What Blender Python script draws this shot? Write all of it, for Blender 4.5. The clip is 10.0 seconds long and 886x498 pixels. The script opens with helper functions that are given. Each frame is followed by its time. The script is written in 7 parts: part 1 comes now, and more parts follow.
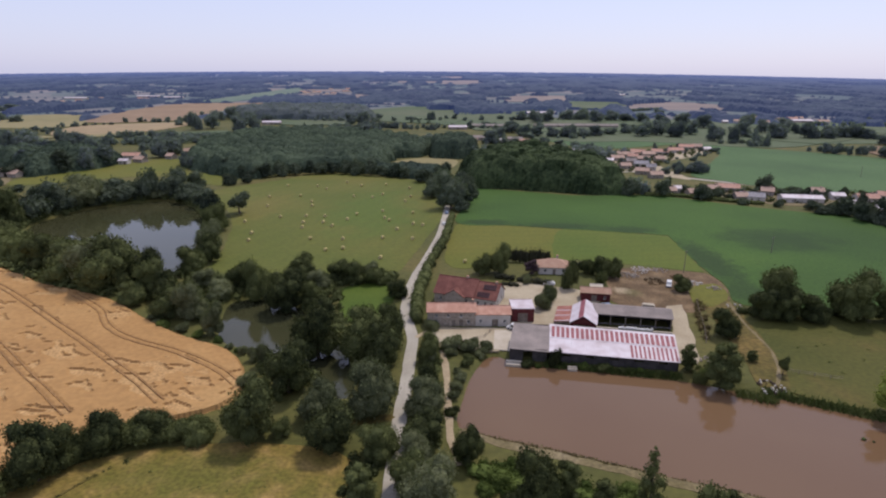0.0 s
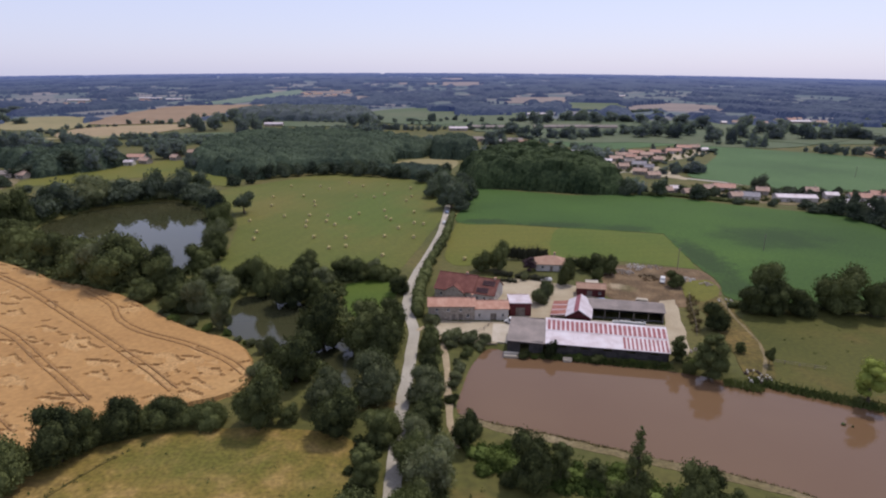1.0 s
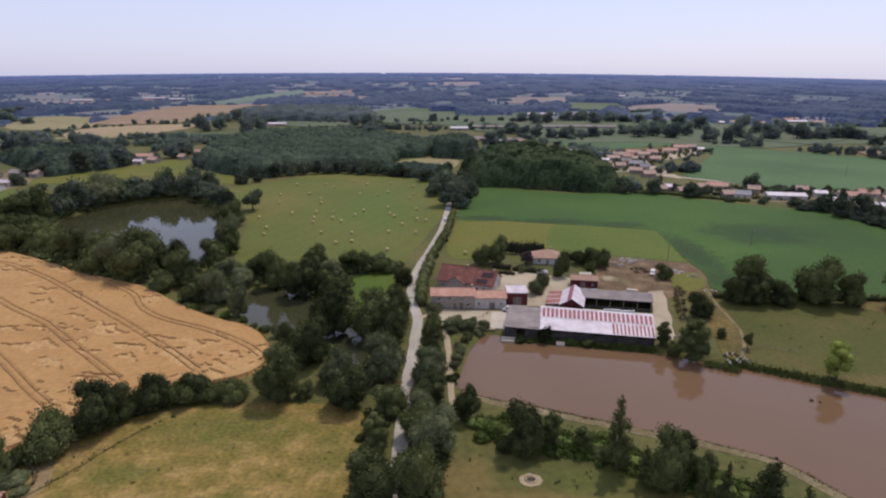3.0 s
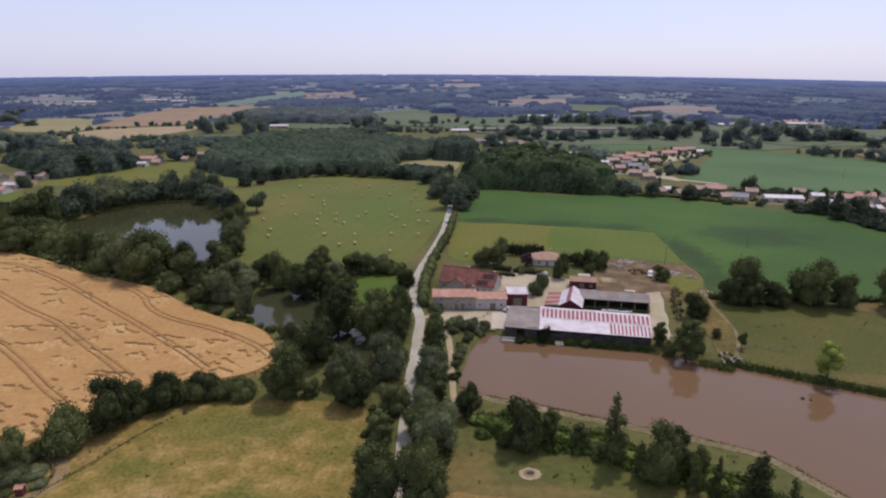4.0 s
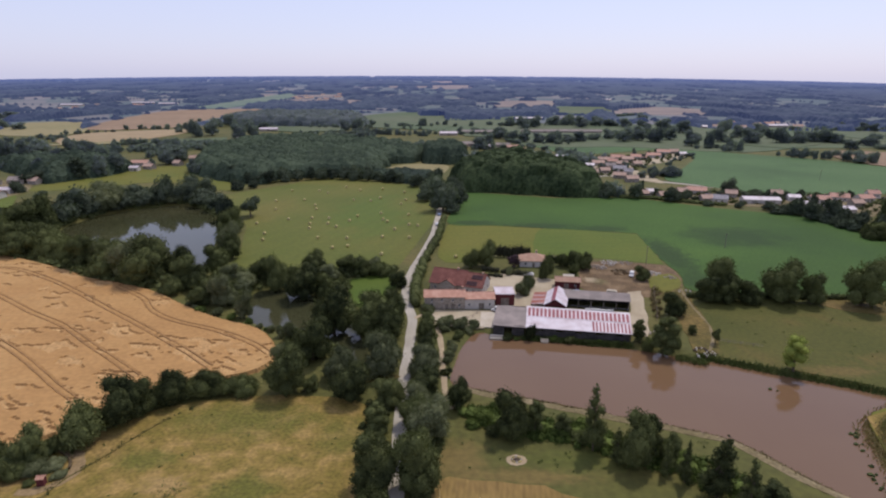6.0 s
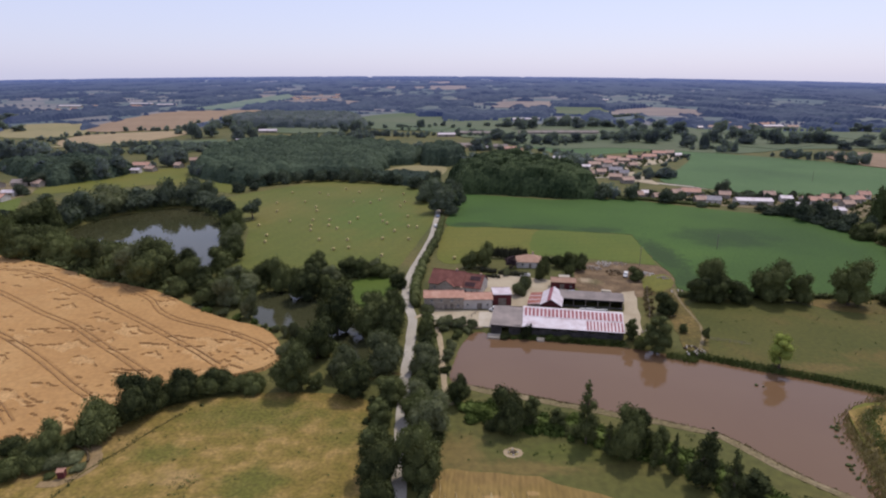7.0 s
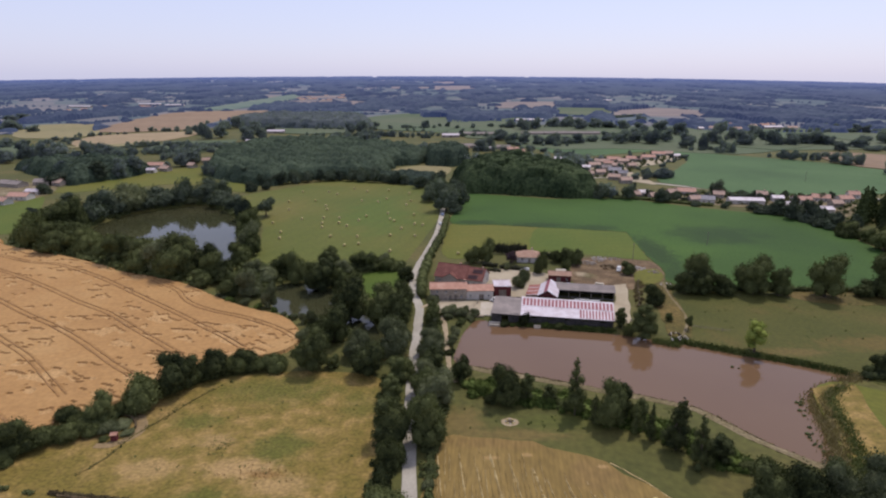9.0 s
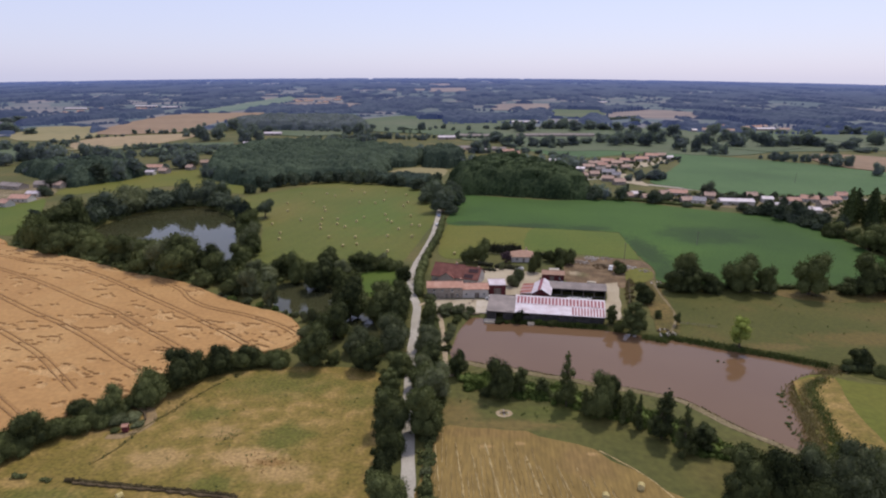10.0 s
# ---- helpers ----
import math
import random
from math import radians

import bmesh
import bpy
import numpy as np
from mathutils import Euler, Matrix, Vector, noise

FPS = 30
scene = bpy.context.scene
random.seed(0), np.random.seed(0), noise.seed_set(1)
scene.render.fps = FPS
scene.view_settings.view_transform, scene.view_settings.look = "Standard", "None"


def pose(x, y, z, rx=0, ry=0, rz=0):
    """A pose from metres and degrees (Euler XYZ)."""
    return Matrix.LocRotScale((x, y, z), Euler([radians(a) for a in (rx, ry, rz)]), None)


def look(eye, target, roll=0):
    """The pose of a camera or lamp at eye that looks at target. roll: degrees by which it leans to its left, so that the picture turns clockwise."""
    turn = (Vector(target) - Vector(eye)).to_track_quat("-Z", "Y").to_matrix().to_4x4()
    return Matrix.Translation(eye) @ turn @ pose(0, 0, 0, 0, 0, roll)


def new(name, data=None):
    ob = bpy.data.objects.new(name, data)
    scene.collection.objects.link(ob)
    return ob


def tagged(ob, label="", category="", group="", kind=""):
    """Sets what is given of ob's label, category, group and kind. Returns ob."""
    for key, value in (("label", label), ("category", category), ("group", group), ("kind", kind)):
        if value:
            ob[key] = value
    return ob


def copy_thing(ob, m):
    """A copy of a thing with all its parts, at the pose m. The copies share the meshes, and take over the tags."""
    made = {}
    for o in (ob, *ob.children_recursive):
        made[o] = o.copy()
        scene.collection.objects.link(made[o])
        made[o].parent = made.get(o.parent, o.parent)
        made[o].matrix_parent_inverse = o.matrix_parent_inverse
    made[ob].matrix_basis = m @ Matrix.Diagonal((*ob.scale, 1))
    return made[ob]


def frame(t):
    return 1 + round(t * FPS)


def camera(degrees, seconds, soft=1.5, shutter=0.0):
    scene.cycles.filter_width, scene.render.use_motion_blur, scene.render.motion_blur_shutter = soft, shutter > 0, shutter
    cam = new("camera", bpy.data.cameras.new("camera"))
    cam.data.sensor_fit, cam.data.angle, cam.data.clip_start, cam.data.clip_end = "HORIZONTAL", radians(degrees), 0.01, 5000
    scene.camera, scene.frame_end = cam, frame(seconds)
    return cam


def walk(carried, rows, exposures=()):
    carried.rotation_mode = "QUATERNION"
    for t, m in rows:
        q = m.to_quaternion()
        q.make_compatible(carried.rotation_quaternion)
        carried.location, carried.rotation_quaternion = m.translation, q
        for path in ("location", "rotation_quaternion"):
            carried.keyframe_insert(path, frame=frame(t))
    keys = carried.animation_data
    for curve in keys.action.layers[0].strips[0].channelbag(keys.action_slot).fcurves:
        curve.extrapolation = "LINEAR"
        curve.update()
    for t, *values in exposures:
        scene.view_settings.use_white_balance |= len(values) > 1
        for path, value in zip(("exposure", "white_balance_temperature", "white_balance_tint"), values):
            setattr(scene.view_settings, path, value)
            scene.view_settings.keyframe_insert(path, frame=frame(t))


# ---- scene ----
cam = camera(73.5, 10.0, 2.15)
PATH = [
    (0, (0.475, -1.231, 73.976), (0.421, 0.685, 73.407), 0.4),
    (0.5, (0.694, -4.509, 74.211), (0.637, -2.591, 73.645), 0.4),
    (1, (0.883, -8.106, 74.496), (0.826, -6.188, 73.931), 0.3),
    (1.5, (1.034, -11.627, 74.782), (0.965, -9.71, 74.218), 0.3),
    (2, (1.062, -14.981, 75.029), (0.998, -13.063, 74.467), 0.3),
    (2.5, (1.045, -18.148, 75.306), (0.986, -16.231, 74.739), 0.3),
    (4, (0.689, -25.186, 77.467), (0.627, -23.267, 76.905), 0.3),
    (4.5, (0.663, -27.387, 78.06), (0.612, -25.468, 77.5), 0.3),
    (5, (0.602, -29.34, 78.74), (0.571, -27.419, 78.183), 0.3),
    (5.5, (0.49, -31.623, 79.502), (0.463, -29.702, 78.944), 0.3),
    (7, (0.023, -40.324, 83.245), (0.005, -38.403, 82.686), 0.2),
    (7.5, (-0.139, -44.196, 83.992), (-0.156, -42.276, 83.433), 0.2),
    (8, (-0.228, -48.63, 84.765), (-0.251, -46.709, 84.209), 0.2),
    (8.5, (-0.234, -53.305, 85.584), (-0.261, -51.385, 85.027), 0.2),
    (9, (-0.151, -57.855, 86.393), (-0.182, -55.935, 85.833), 0.2),
    (9.5, (-0.157, -61.675, 87.134), (-0.185, -59.755, 86.575), 0.2),
    (10, (-0.214, -64.847, 87.692), (-0.232, -62.925, 87.137), 0.2),
]
walk(cam, [(t, look(eye, target, roll)) for t, eye, target, roll in PATH], [(0, -0.28, 6350, 17), (10, -0.28, 6350, 17)])

# ---- world, sun ----
SUN_DIR = Vector((0.26, 0.42, 0.87)).normalized()  # towards the sun
world = bpy.data.worlds.new("world")
scene.world = world
world.use_nodes = True
wn = world.node_tree.nodes
sky = wn.new("ShaderNodeTexSky")
sky.sky_type, sky.sun_disc = "NISHITA", False
sky.sun_elevation = math.asin(SUN_DIR.z)
sky.sun_rotation = math.atan2(SUN_DIR.x, SUN_DIR.y)
sky.air_density, sky.dust_density, sky.ozone_density = 1.0, 1.0, 1.0
haze = wn.new("ShaderNodeMix")  # thin bright summer haze over the clear sky
haze.data_type = "RGBA"
haze.inputs[0].default_value = 0.62
haze.inputs[7].default_value = (5.8, 6.1, 8.2, 1)
world.node_tree.links.new(sky.outputs[0], haze.inputs[6])
world.node_tree.links.new(haze.outputs[2], wn["Background"].inputs["Color"])
wn["Background"].inputs["Strength"].default_value = 0.149
sun = new("sun", bpy.data.lights.new("sun", "SUN"))
sun.data.energy, sun.data.angle, sun.data.color = 2.8, radians(0.6), (1.0, 0.93, 0.82)
sun.matrix_world = look(SUN_DIR * 300, (0, 0, 0))


# ---- materials ----
def nodes_of(name):
    m = bpy.data.materials.new(name)
    m.use_nodes = True
    return m, m.node_tree.nodes, m.node_tree.links, m.node_tree.nodes["Principled BSDF"]


def noise_node(n, l, coord, scale, detail=4.0, stretch=None):
    t = n.new("ShaderNodeTexNoise")
    t.inputs["Scale"].default_value, t.inputs["Detail"].default_value = scale, detail
    if stretch:
        mp = n.new("ShaderNodeMapping")
        mp.inputs["Scale"].default_value = stretch[:3]
        if len(stretch) > 3:
            mp.inputs["Rotation"].default_value = (0, 0, stretch[3])
        l.new(coord, mp.inputs["Vector"])
        coord = mp.outputs[0]
    l.new(coord, t.inputs["Vector"])
    return t.outputs["Fac"]


def ramp_node(n, l, fac, stops):
    r = n.new("ShaderNodeValToRGB")
    e = r.color_ramp.elements
    e[0].position, e[0].color = stops[0][0], (*stops[0][1], 1)
    e[1].position, e[1].color = stops[-1][0], (*stops[-1][1], 1)
    for p, c in stops[1:-1]:
        e.new(p).color = (*c, 1)
    l.new(fac, r.inputs[0])
    return r.outputs[0]


def mix_node(n, l, fac, a, b, kind="MIX"):
    m = n.new("ShaderNodeMix")
    m.data_type, m.blend_type = "RGBA", kind
    if isinstance(fac, float):
        m.inputs[0].default_value = fac
    else:
        l.new(fac, m.inputs[0])
    for socket, v in ((m.inputs[6], a), (m.inputs[7], b)):
        if isinstance(v, tuple):
            socket.default_value = (*v, 1)
        else:
            l.new(v, socket)
    return m.outputs[2]


def surface(name, stops, scale, fine, rough=0.9, bump=0.2, reach=0.1, metal=0.0, stretch=None, spec=0.3, rows=None, shade=0.35, world_space=True, blobs=()):
    """Two-scale procedural surface: broad patches from stops, fine grain over them, optional rows (angle, spacing, depth) and growth patches (x, y, reach along x, reach along y, colour, amount)."""
    m, n, l, b = nodes_of(name)
    src = n.new("ShaderNodeNewGeometry").outputs["Position"] if world_space else n.new("ShaderNodeTexCoord").outputs["Object"]
    col = ramp_node(n, l, noise_node(n, l, src, scale, 5.0, stretch), stops)
    for x, y, rx, ry, tint, amount in blobs:
        mp = n.new("ShaderNodeMapping")
        mp.inputs["Location"].default_value, mp.inputs["Scale"].default_value = (-x / rx, -y / ry, 0), (1 / rx, 1 / ry, 0.0)
        l.new(src, mp.inputs["Vector"])
        far = n.new("ShaderNodeVectorMath")
        far.operation = "LENGTH"
        l.new(mp.outputs[0], far.inputs[0])
        fray = n.new("ShaderNodeMath")
        fray.operation = "MULTIPLY_ADD"
        l.new(noise_node(n, l, src, 2.2 / min(rx, ry), 5.0), fray.inputs[0])
        fray.inputs[1].default_value = 1.3
        l.new(far.outputs["Value"], fray.inputs[2])
        fade = n.new("ShaderNodeMapRange")
        fade.interpolation_type = "SMOOTHSTEP"
        for k, v in zip((1, 2, 3, 4), (0.95, 1.75, amount, 0.0)):
            fade.inputs[k].default_value = v
        l.new(fray.outputs[0], fade.inputs[0])
        col = mix_node(n, l, fade.outputs[0], col, tint)
    grain = noise_node(n, l, src, fine, 6.0, stretch)
    lo, hi = (1 - shade,) * 3, (1 + shade,) * 3
    col = mix_node(n, l, 1.0, col, ramp_node(n, l, grain, [(0.3, lo), (0.7, hi)]), "MULTIPLY")
    height = grain
    if rows:
        angle, spacing, depth, tone = rows
        mp = n.new("ShaderNodeMapping")
        mp.inputs["Rotation"].default_value = (0, 0, angle)
        l.new(src, mp.inputs["Vector"])
        w = n.new("ShaderNodeTexWave")
        w.inputs["Scale"].default_value = 0.314 / spacing
        w.inputs["Distortion"].default_value, w.inputs["Detail"].default_value, w.inputs["Detail Scale"].default_value = depth, 2.0, 1.0
        l.new(mp.outputs[0], w.inputs["Vector"])
        col = mix_node(n, l, 1.0, col, ramp_node(n, l, w.outputs["Fac"], [(0.0, (1 - tone,) * 3), (1.0, (1 + tone,) * 3)]), "MULTIPLY")
        add = n.new("ShaderNodeMath")
        l.new(grain, add.inputs[0])
        l.new(w.outputs["Fac"], add.inputs[1])
        height = add.outputs[0]
    l.new(col, b.inputs["Base Color"])
    b.inputs["Roughness"].default_value, b.inputs["Metallic"].default_value = rough, metal
    b.inputs["Specular IOR Level"].default_value = spec
    if bump:
        bp = n.new("ShaderNodeBump")
        bp.inputs["Strength"].default_value, bp.inputs["Distance"].default_value = bump, reach
        l.new(height, bp.inputs["Height"])
        l.new(bp.outputs[0], b.inputs["Normal"])
    return m


def foliage(name, dark, light, trans=0.11, vary=0.36):
    """Leaves: tone varies from tree to tree, from clump to clump and in broad patches; a little light passes through."""
    m, n, l, b = nodes_of(name)
    info, geo = n.new("ShaderNodeObjectInfo"), n.new("ShaderNodeNewGeometry")
    near_patch = noise_node(n, l, geo.outputs["Position"], 0.45, 3.0)
    stand = noise_node(n, l, geo.outputs["Position"], 0.035, 4.0)
    both = n.new("ShaderNodeMath")
    both.operation = "MULTIPLY_ADD"
    l.new(stand, both.inputs[0])
    both.inputs[1].default_value = 1.1
    sub = n.new("ShaderNodeMath")
    sub.operation = "SUBTRACT"
    l.new(near_patch, sub.inputs[0])
    sub.inputs[1].default_value = 0.55
    l.new(sub.outputs[0], both.inputs[2])
    patch = both.outputs[0]
    a = n.new("ShaderNodeMath")
    a.operation = "MULTIPLY_ADD"
    l.new(geo.outputs["Random Per Island"], a.inputs[0])
    a.inputs[1].default_value = vary
    l.new(patch, a.inputs[2])
    c = n.new("ShaderNodeMath")
    c.operation = "MULTIPLY_ADD"
    l.new(info.outputs["Random"], c.inputs[0])
    c.inputs[1].default_value = 0.62
    l.new(a.outputs[0], c.inputs[2])
    part_way = n.new("ShaderNodeMath")
    part_way.operation = "MULTIPLY"
    l.new(c.outputs[0], part_way.inputs[0])
    part_way.inputs[1].default_value = 0.667
    col = ramp_node(n, l, part_way.outputs[0], [(0.36, dark), (0.86, tuple(1.45 * v for v in light))])
    l.new(col, b.inputs["Base Color"])
    b.inputs["Roughness"].default_value, b.inputs["Specular IOR Level"].default_value = 0.85, 0.08
    t = n.new("ShaderNodeBsdfTranslucent")
    l.new(mix_node(n, l, 1.0, col, (1.0, 1.15, 0.5), "MULTIPLY"), t.inputs["Color"])
    s = n.new("ShaderNodeMixShader")
    s.inputs[0].default_value = trans
    l.new(b.outputs[0], s.inputs[1])
    l.new(t.outputs[0], s.inputs[2])
    l.new(s.outputs[0], n["Material Output"].inputs["Surface"])
    return m


def water_mat(name, deep, silt, rough, ripple):
    m, n, l, b = nodes_of(name)
    src = n.new("ShaderNodeNewGeometry").outputs["Position"]
    col = ramp_node(n, l, noise_node(n, l, src, 0.025, 3.0), [(0.3, deep), (0.7, silt)])
    l.new(col, b.inputs["Base Color"])
    b.inputs["Roughness"].default_value, b.inputs["IOR"].default_value = rough, 1.33
    bp = n.new("ShaderNodeBump")
    bp.inputs["Strength"].default_value, bp.inputs["Distance"].default_value = ripple, 0.05
    l.new(noise_node(n, l, src, 1.4, 3.0), bp.inputs["Height"])
    l.new(bp.outputs[0], b.inputs["Normal"])
    return m


M_GROUND = surface("rough_grass", [(0.3, (0.066, 0.072, 0.016)), (0.5, (0.09, 0.089, 0.02)), (0.7, (0.122, 0.102, 0.027))], 0.03, 0.5, shade=0.2, blobs=[(2, 78, 9, 9, (0.165, 0.118, 0.036), 0.8), (16, 72.5, 17, 3.5, (0.165, 0.115, 0.036), 0.7), (30, 78, 16, 5, (0.085, 0.098, 0.016), 0.6)])
STRAW, OLIVE, GREENER = (0.36, 0.236, 0.095), (0.149, 0.113, 0.0186), (0.092, 0.098, 0.0135)
M_MEADOW = surface("dry_meadow", [(0.36, (0.152, 0.117, 0.021)), (0.47, (0.183, 0.132, 0.028)), (0.54, (0.215, 0.15, 0.036)), (0.63, (0.275, 0.184, 0.055))], 0.2, 1.1, bump=0.35, reach=0.2, shade=0.3, blobs=[(-50, 93, 26, 10, GREENER, 0.65), (-41.5, 66, 9, 8, GREENER, 0.8), (-52.7, 47.5, 8, 4.5, GREENER, 0.8), (-66, 76.5, 9, 5, GREENER, 0.7), (-92, 56, 14, 8, OLIVE, 0.7), (-80, 50, 12, 5, OLIVE, 0.7), (-88, 43, 14, 4, GREENER, 0.7), (-48, 57.5, 11, 5, STRAW, 0.85), (-38, 52, 10, 5, STRAW, 0.65), (-69, 57, 9, 5, STRAW, 0.65), (-58, 68, 6, 4, STRAW, 0.6), (-79, 81, 8, 8, (0.238, 0.158, 0.05), 0.7), (-90, 68, 4, 4, (0.27, 0.172, 0.06), 0.7), (-28, 62, 9, 14, OLIVE, 0.5), (-24, 86, 8, 10, GREENER, 0.5), (-42, 55.5, 6, 1.8, (0.2, 0.11, 0.03), 0.7)])
M_PASTURE = surface("pasture_grass", [(0.3, (0.0575, 0.064, 0.0083)), (0.6, (0.079, 0.078, 0.013)), (0.8, (0.118, 0.085, 0.021))], 0.035, 0.8, shade=0.18, blobs=[(150, 128, 34, 8, (0.135, 0.092, 0.022), 0.7), (112, 121, 14, 4, (0.15, 0.1, 0.03), 0.6), (180, 150, 26, 12, (0.12, 0.088, 0.02), 0.5)])
M_BANKGRASS = surface("bank_grass", [(0.3, (0.0771, 0.0671, 0.0123)), (0.6, (0.129, 0.0929, 0.0217)), (0.8, (0.174, 0.114, 0.034))], 0.08, 0.8)
M_HAY = surface("mown_hay_meadow", [(0.3, (0.085, 0.104, 0.013)), (0.55, (0.105, 0.114, 0.0173)), (0.8, (0.142, 0.124, 0.0244))], 0.02, 0.5, bump=0.1, rows=(0.35, 9.0, 3.0, 0.025), shade=0.14, blobs=[(-48, 320, 32, 70, (0.07, 0.116, 0.013), 0.6), (-112, 330, 16, 50, (0.145, 0.122, 0.024), 0.55), (-20, 250, 10, 40, (0.11, 0.108, 0.016), 0.4), (-84, 425, 60, 12, (0.135, 0.122, 0.022), 0.5)])
M_MOWN = surface("mown_grass", [(0.3, (0.0979, 0.113, 0.011)), (0.6, (0.125, 0.122, 0.0152)), (0.85, (0.169, 0.135, 0.0248))], 0.025, 0.6, bump=0.1, rows=(1.45, 7.0, 2.0, 0.025), shade=0.14)
M_MOWN_GREEN = surface("fresh_green_grass", [(0.3, (0.073, 0.108, 0.0098)), (0.7, (0.097, 0.12, 0.0127))], 0.03, 0.6, bump=0.1, rows=(1.45, 7.0, 2.0, 0.025), shade=0.14)
M_LAWN = surface("bright_lawn", [(0.3, (0.055, 0.094, 0.006)), (0.7, (0.0748, 0.112, 0.009))], 0.08, 1.0, bump=0.1, shade=0.15)
M_MAIZE = surface("young_maize", [(0.32, (0.0285, 0.0698, 0.00775)), (0.45, (0.038, 0.0873, 0.00961)), (0.6, (0.0456, 0.101, 0.0112)), (0.75, (0.0589, 0.118, 0.0136))], 0.013, 0.8, bump=0.4, reach=0.3, shade=0.2, blobs=[(150, 272, 34, 24, (0.0181, 0.0456, 0.0062), 0.85), (14, 297, 20, 8, (0.019, 0.0446, 0.00651), 0.9), (50, 291, 24, 8, (0.019, 0.0446, 0.00651), 0.9), (84, 285, 20, 9, (0.0199, 0.0466, 0.00651), 0.85), (205, 250, 26, 16, (0.0285, 0.0708, 0.00868), 0.5), (104, 236, 11, 40, (0.019, 0.0446, 0.0062), 0.9), (103, 198, 14, 16, (0.0209, 0.0485, 0.00651), 0.8), (150, 215, 50, 22, (0.0304, 0.0718, 0.00806), 0.6)])
# Maize green lightened and blued: haze over this field put into its colour.
M_CROP_HAZED = surface("hazed_green_crop", [(0.28, (0.044, 0.088, 0.027)), (0.5, (0.060, 0.117, 0.036)), (0.75, (0.076, 0.136, 0.045))], 0.011, 0.8, bump=0.3, reach=0.2, shade=0.2)
M_WHEAT = surface("ripe_wheat", [(0.3, (0.328, 0.179, 0.0605)), (0.5, (0.376, 0.211, 0.0726)), (0.72, (0.427, 0.258, 0.0969))], 0.03, 0.7, bump=0.25, reach=0.2, shade=0.13)
M_WHEAT_SHADE = surface("shaded_wheat_stems", [(0.3, (0.19, 0.1, 0.034)), (0.7, (0.28, 0.15, 0.051))], 0.3, 2.0)
# Flattened straw; the light it catches is put into a paler tone.
M_FLAT_LIT = surface("lit_flattened_straw", [(0.3, (0.372, 0.217, 0.0808)), (0.7, (0.465, 0.287, 0.115))], 0.2, 1.5)
M_TRAM = surface("trodden_wheat", [(0.3, (0.22, 0.118, 0.043)), (0.7, (0.30, 0.168, 0.062))], 0.2, 1.5)
M_STUBBLE = surface("hay_stubble", [(0.3, (0.17, 0.113, 0.029)), (0.5, (0.21, 0.141, 0.04)), (0.75, (0.26, 0.178, 0.056))], 0.06, 0.8, bump=0.3, rows=(0.1, 1.1, 0.3, 0.05), shade=0.2, stretch=(1, 0.3, 1), blobs=[(12, 69, 20, 3.5, (0.2, 0.128, 0.04), 0.8), (33, 57, 9, 8, (0.2, 0.128, 0.042), 0.85), (9.4, 62.8, 2.6, 0.8, STRAW, 0.8), (18, 64, 1.6, 1.0, STRAW, 0.7), (35, 60, 1.6, 0.9, STRAW, 0.8)])
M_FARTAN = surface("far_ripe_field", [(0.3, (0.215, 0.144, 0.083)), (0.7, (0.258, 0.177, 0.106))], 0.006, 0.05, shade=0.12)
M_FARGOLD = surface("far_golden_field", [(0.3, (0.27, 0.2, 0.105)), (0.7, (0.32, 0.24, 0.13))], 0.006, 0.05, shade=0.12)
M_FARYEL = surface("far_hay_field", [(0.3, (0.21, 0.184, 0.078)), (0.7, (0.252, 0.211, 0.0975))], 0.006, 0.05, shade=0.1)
# Grass green with extra blue, a painted haze for the far pastures.
M_FARGREEN_HAZED = surface("far_green_field", [(0.3, (0.0645, 0.1, 0.0418)), (0.7, (0.103, 0.118, 0.0608))], 0.006, 0.05, shade=0.1)
M_ROAD = surface("worn_asphalt", [(0.3, (0.335, 0.305, 0.24)), (0.7, (0.415, 0.378, 0.298))], 0.15, 2.5, shade=0.12, bump=0.1, reach=0.02)
M_TRACK = surface("pale_gravel_track", [(0.3, (0.281, 0.213, 0.122)), (0.7, (0.391, 0.312, 0.19))], 0.25, 2.5, shade=0.18)
M_YARD = surface("pale_gravel", [(0.3, (0.306, 0.246, 0.152)), (0.5, (0.374, 0.312, 0.205)), (0.75, (0.442, 0.377, 0.258))], 0.1, 2.0, shade=0.12)
M_CONC = surface("pale_concrete", [(0.3, (0.425, 0.369, 0.274)), (0.7, (0.51, 0.451, 0.35))], 0.3, 3.0, shade=0.1)
M_TRAMPLED = surface("trodden_dry_grass", [(0.3, (0.125, 0.1, 0.04)), (0.5, (0.175, 0.138, 0.066)), (0.7, (0.25, 0.2, 0.115))], 0.12, 1.2, bump=0.3)
M_BARE = surface("bare_sandy_soil", [(0.3, (0.2, 0.138, 0.06)), (0.7, (0.27, 0.192, 0.095))], 0.3, 1.8, shade=0.2)
M_SOIL = surface("dark_bank_soil", [(0.3, (0.066, 0.047, 0.023)), (0.7, (0.115, 0.082, 0.038))], 0.6, 3.0, bump=0.5)
M_DIRT = surface("trampled_earth", [(0.3, (0.09, 0.0575, 0.0255)), (0.5, (0.132, 0.085, 0.04)), (0.7, (0.21, 0.143, 0.073))], 0.16, 1.2, bump=0.5, reach=0.3, blobs=[(59, 199, 4, 4, (0.36, 0.29, 0.18), 0.85), (75, 212, 7, 5, (0.075, 0.055, 0.026), 0.6), (62, 197, 4, 5, (0.1, 0.09, 0.03), 0.6), (88, 205, 5, 4, (0.3, 0.23, 0.14), 0.6)])
M_WATER_BROWN = water_mat("silty_brown_water", (0.146, 0.085, 0.045), (0.163, 0.099, 0.052), 0.06, 0.08)
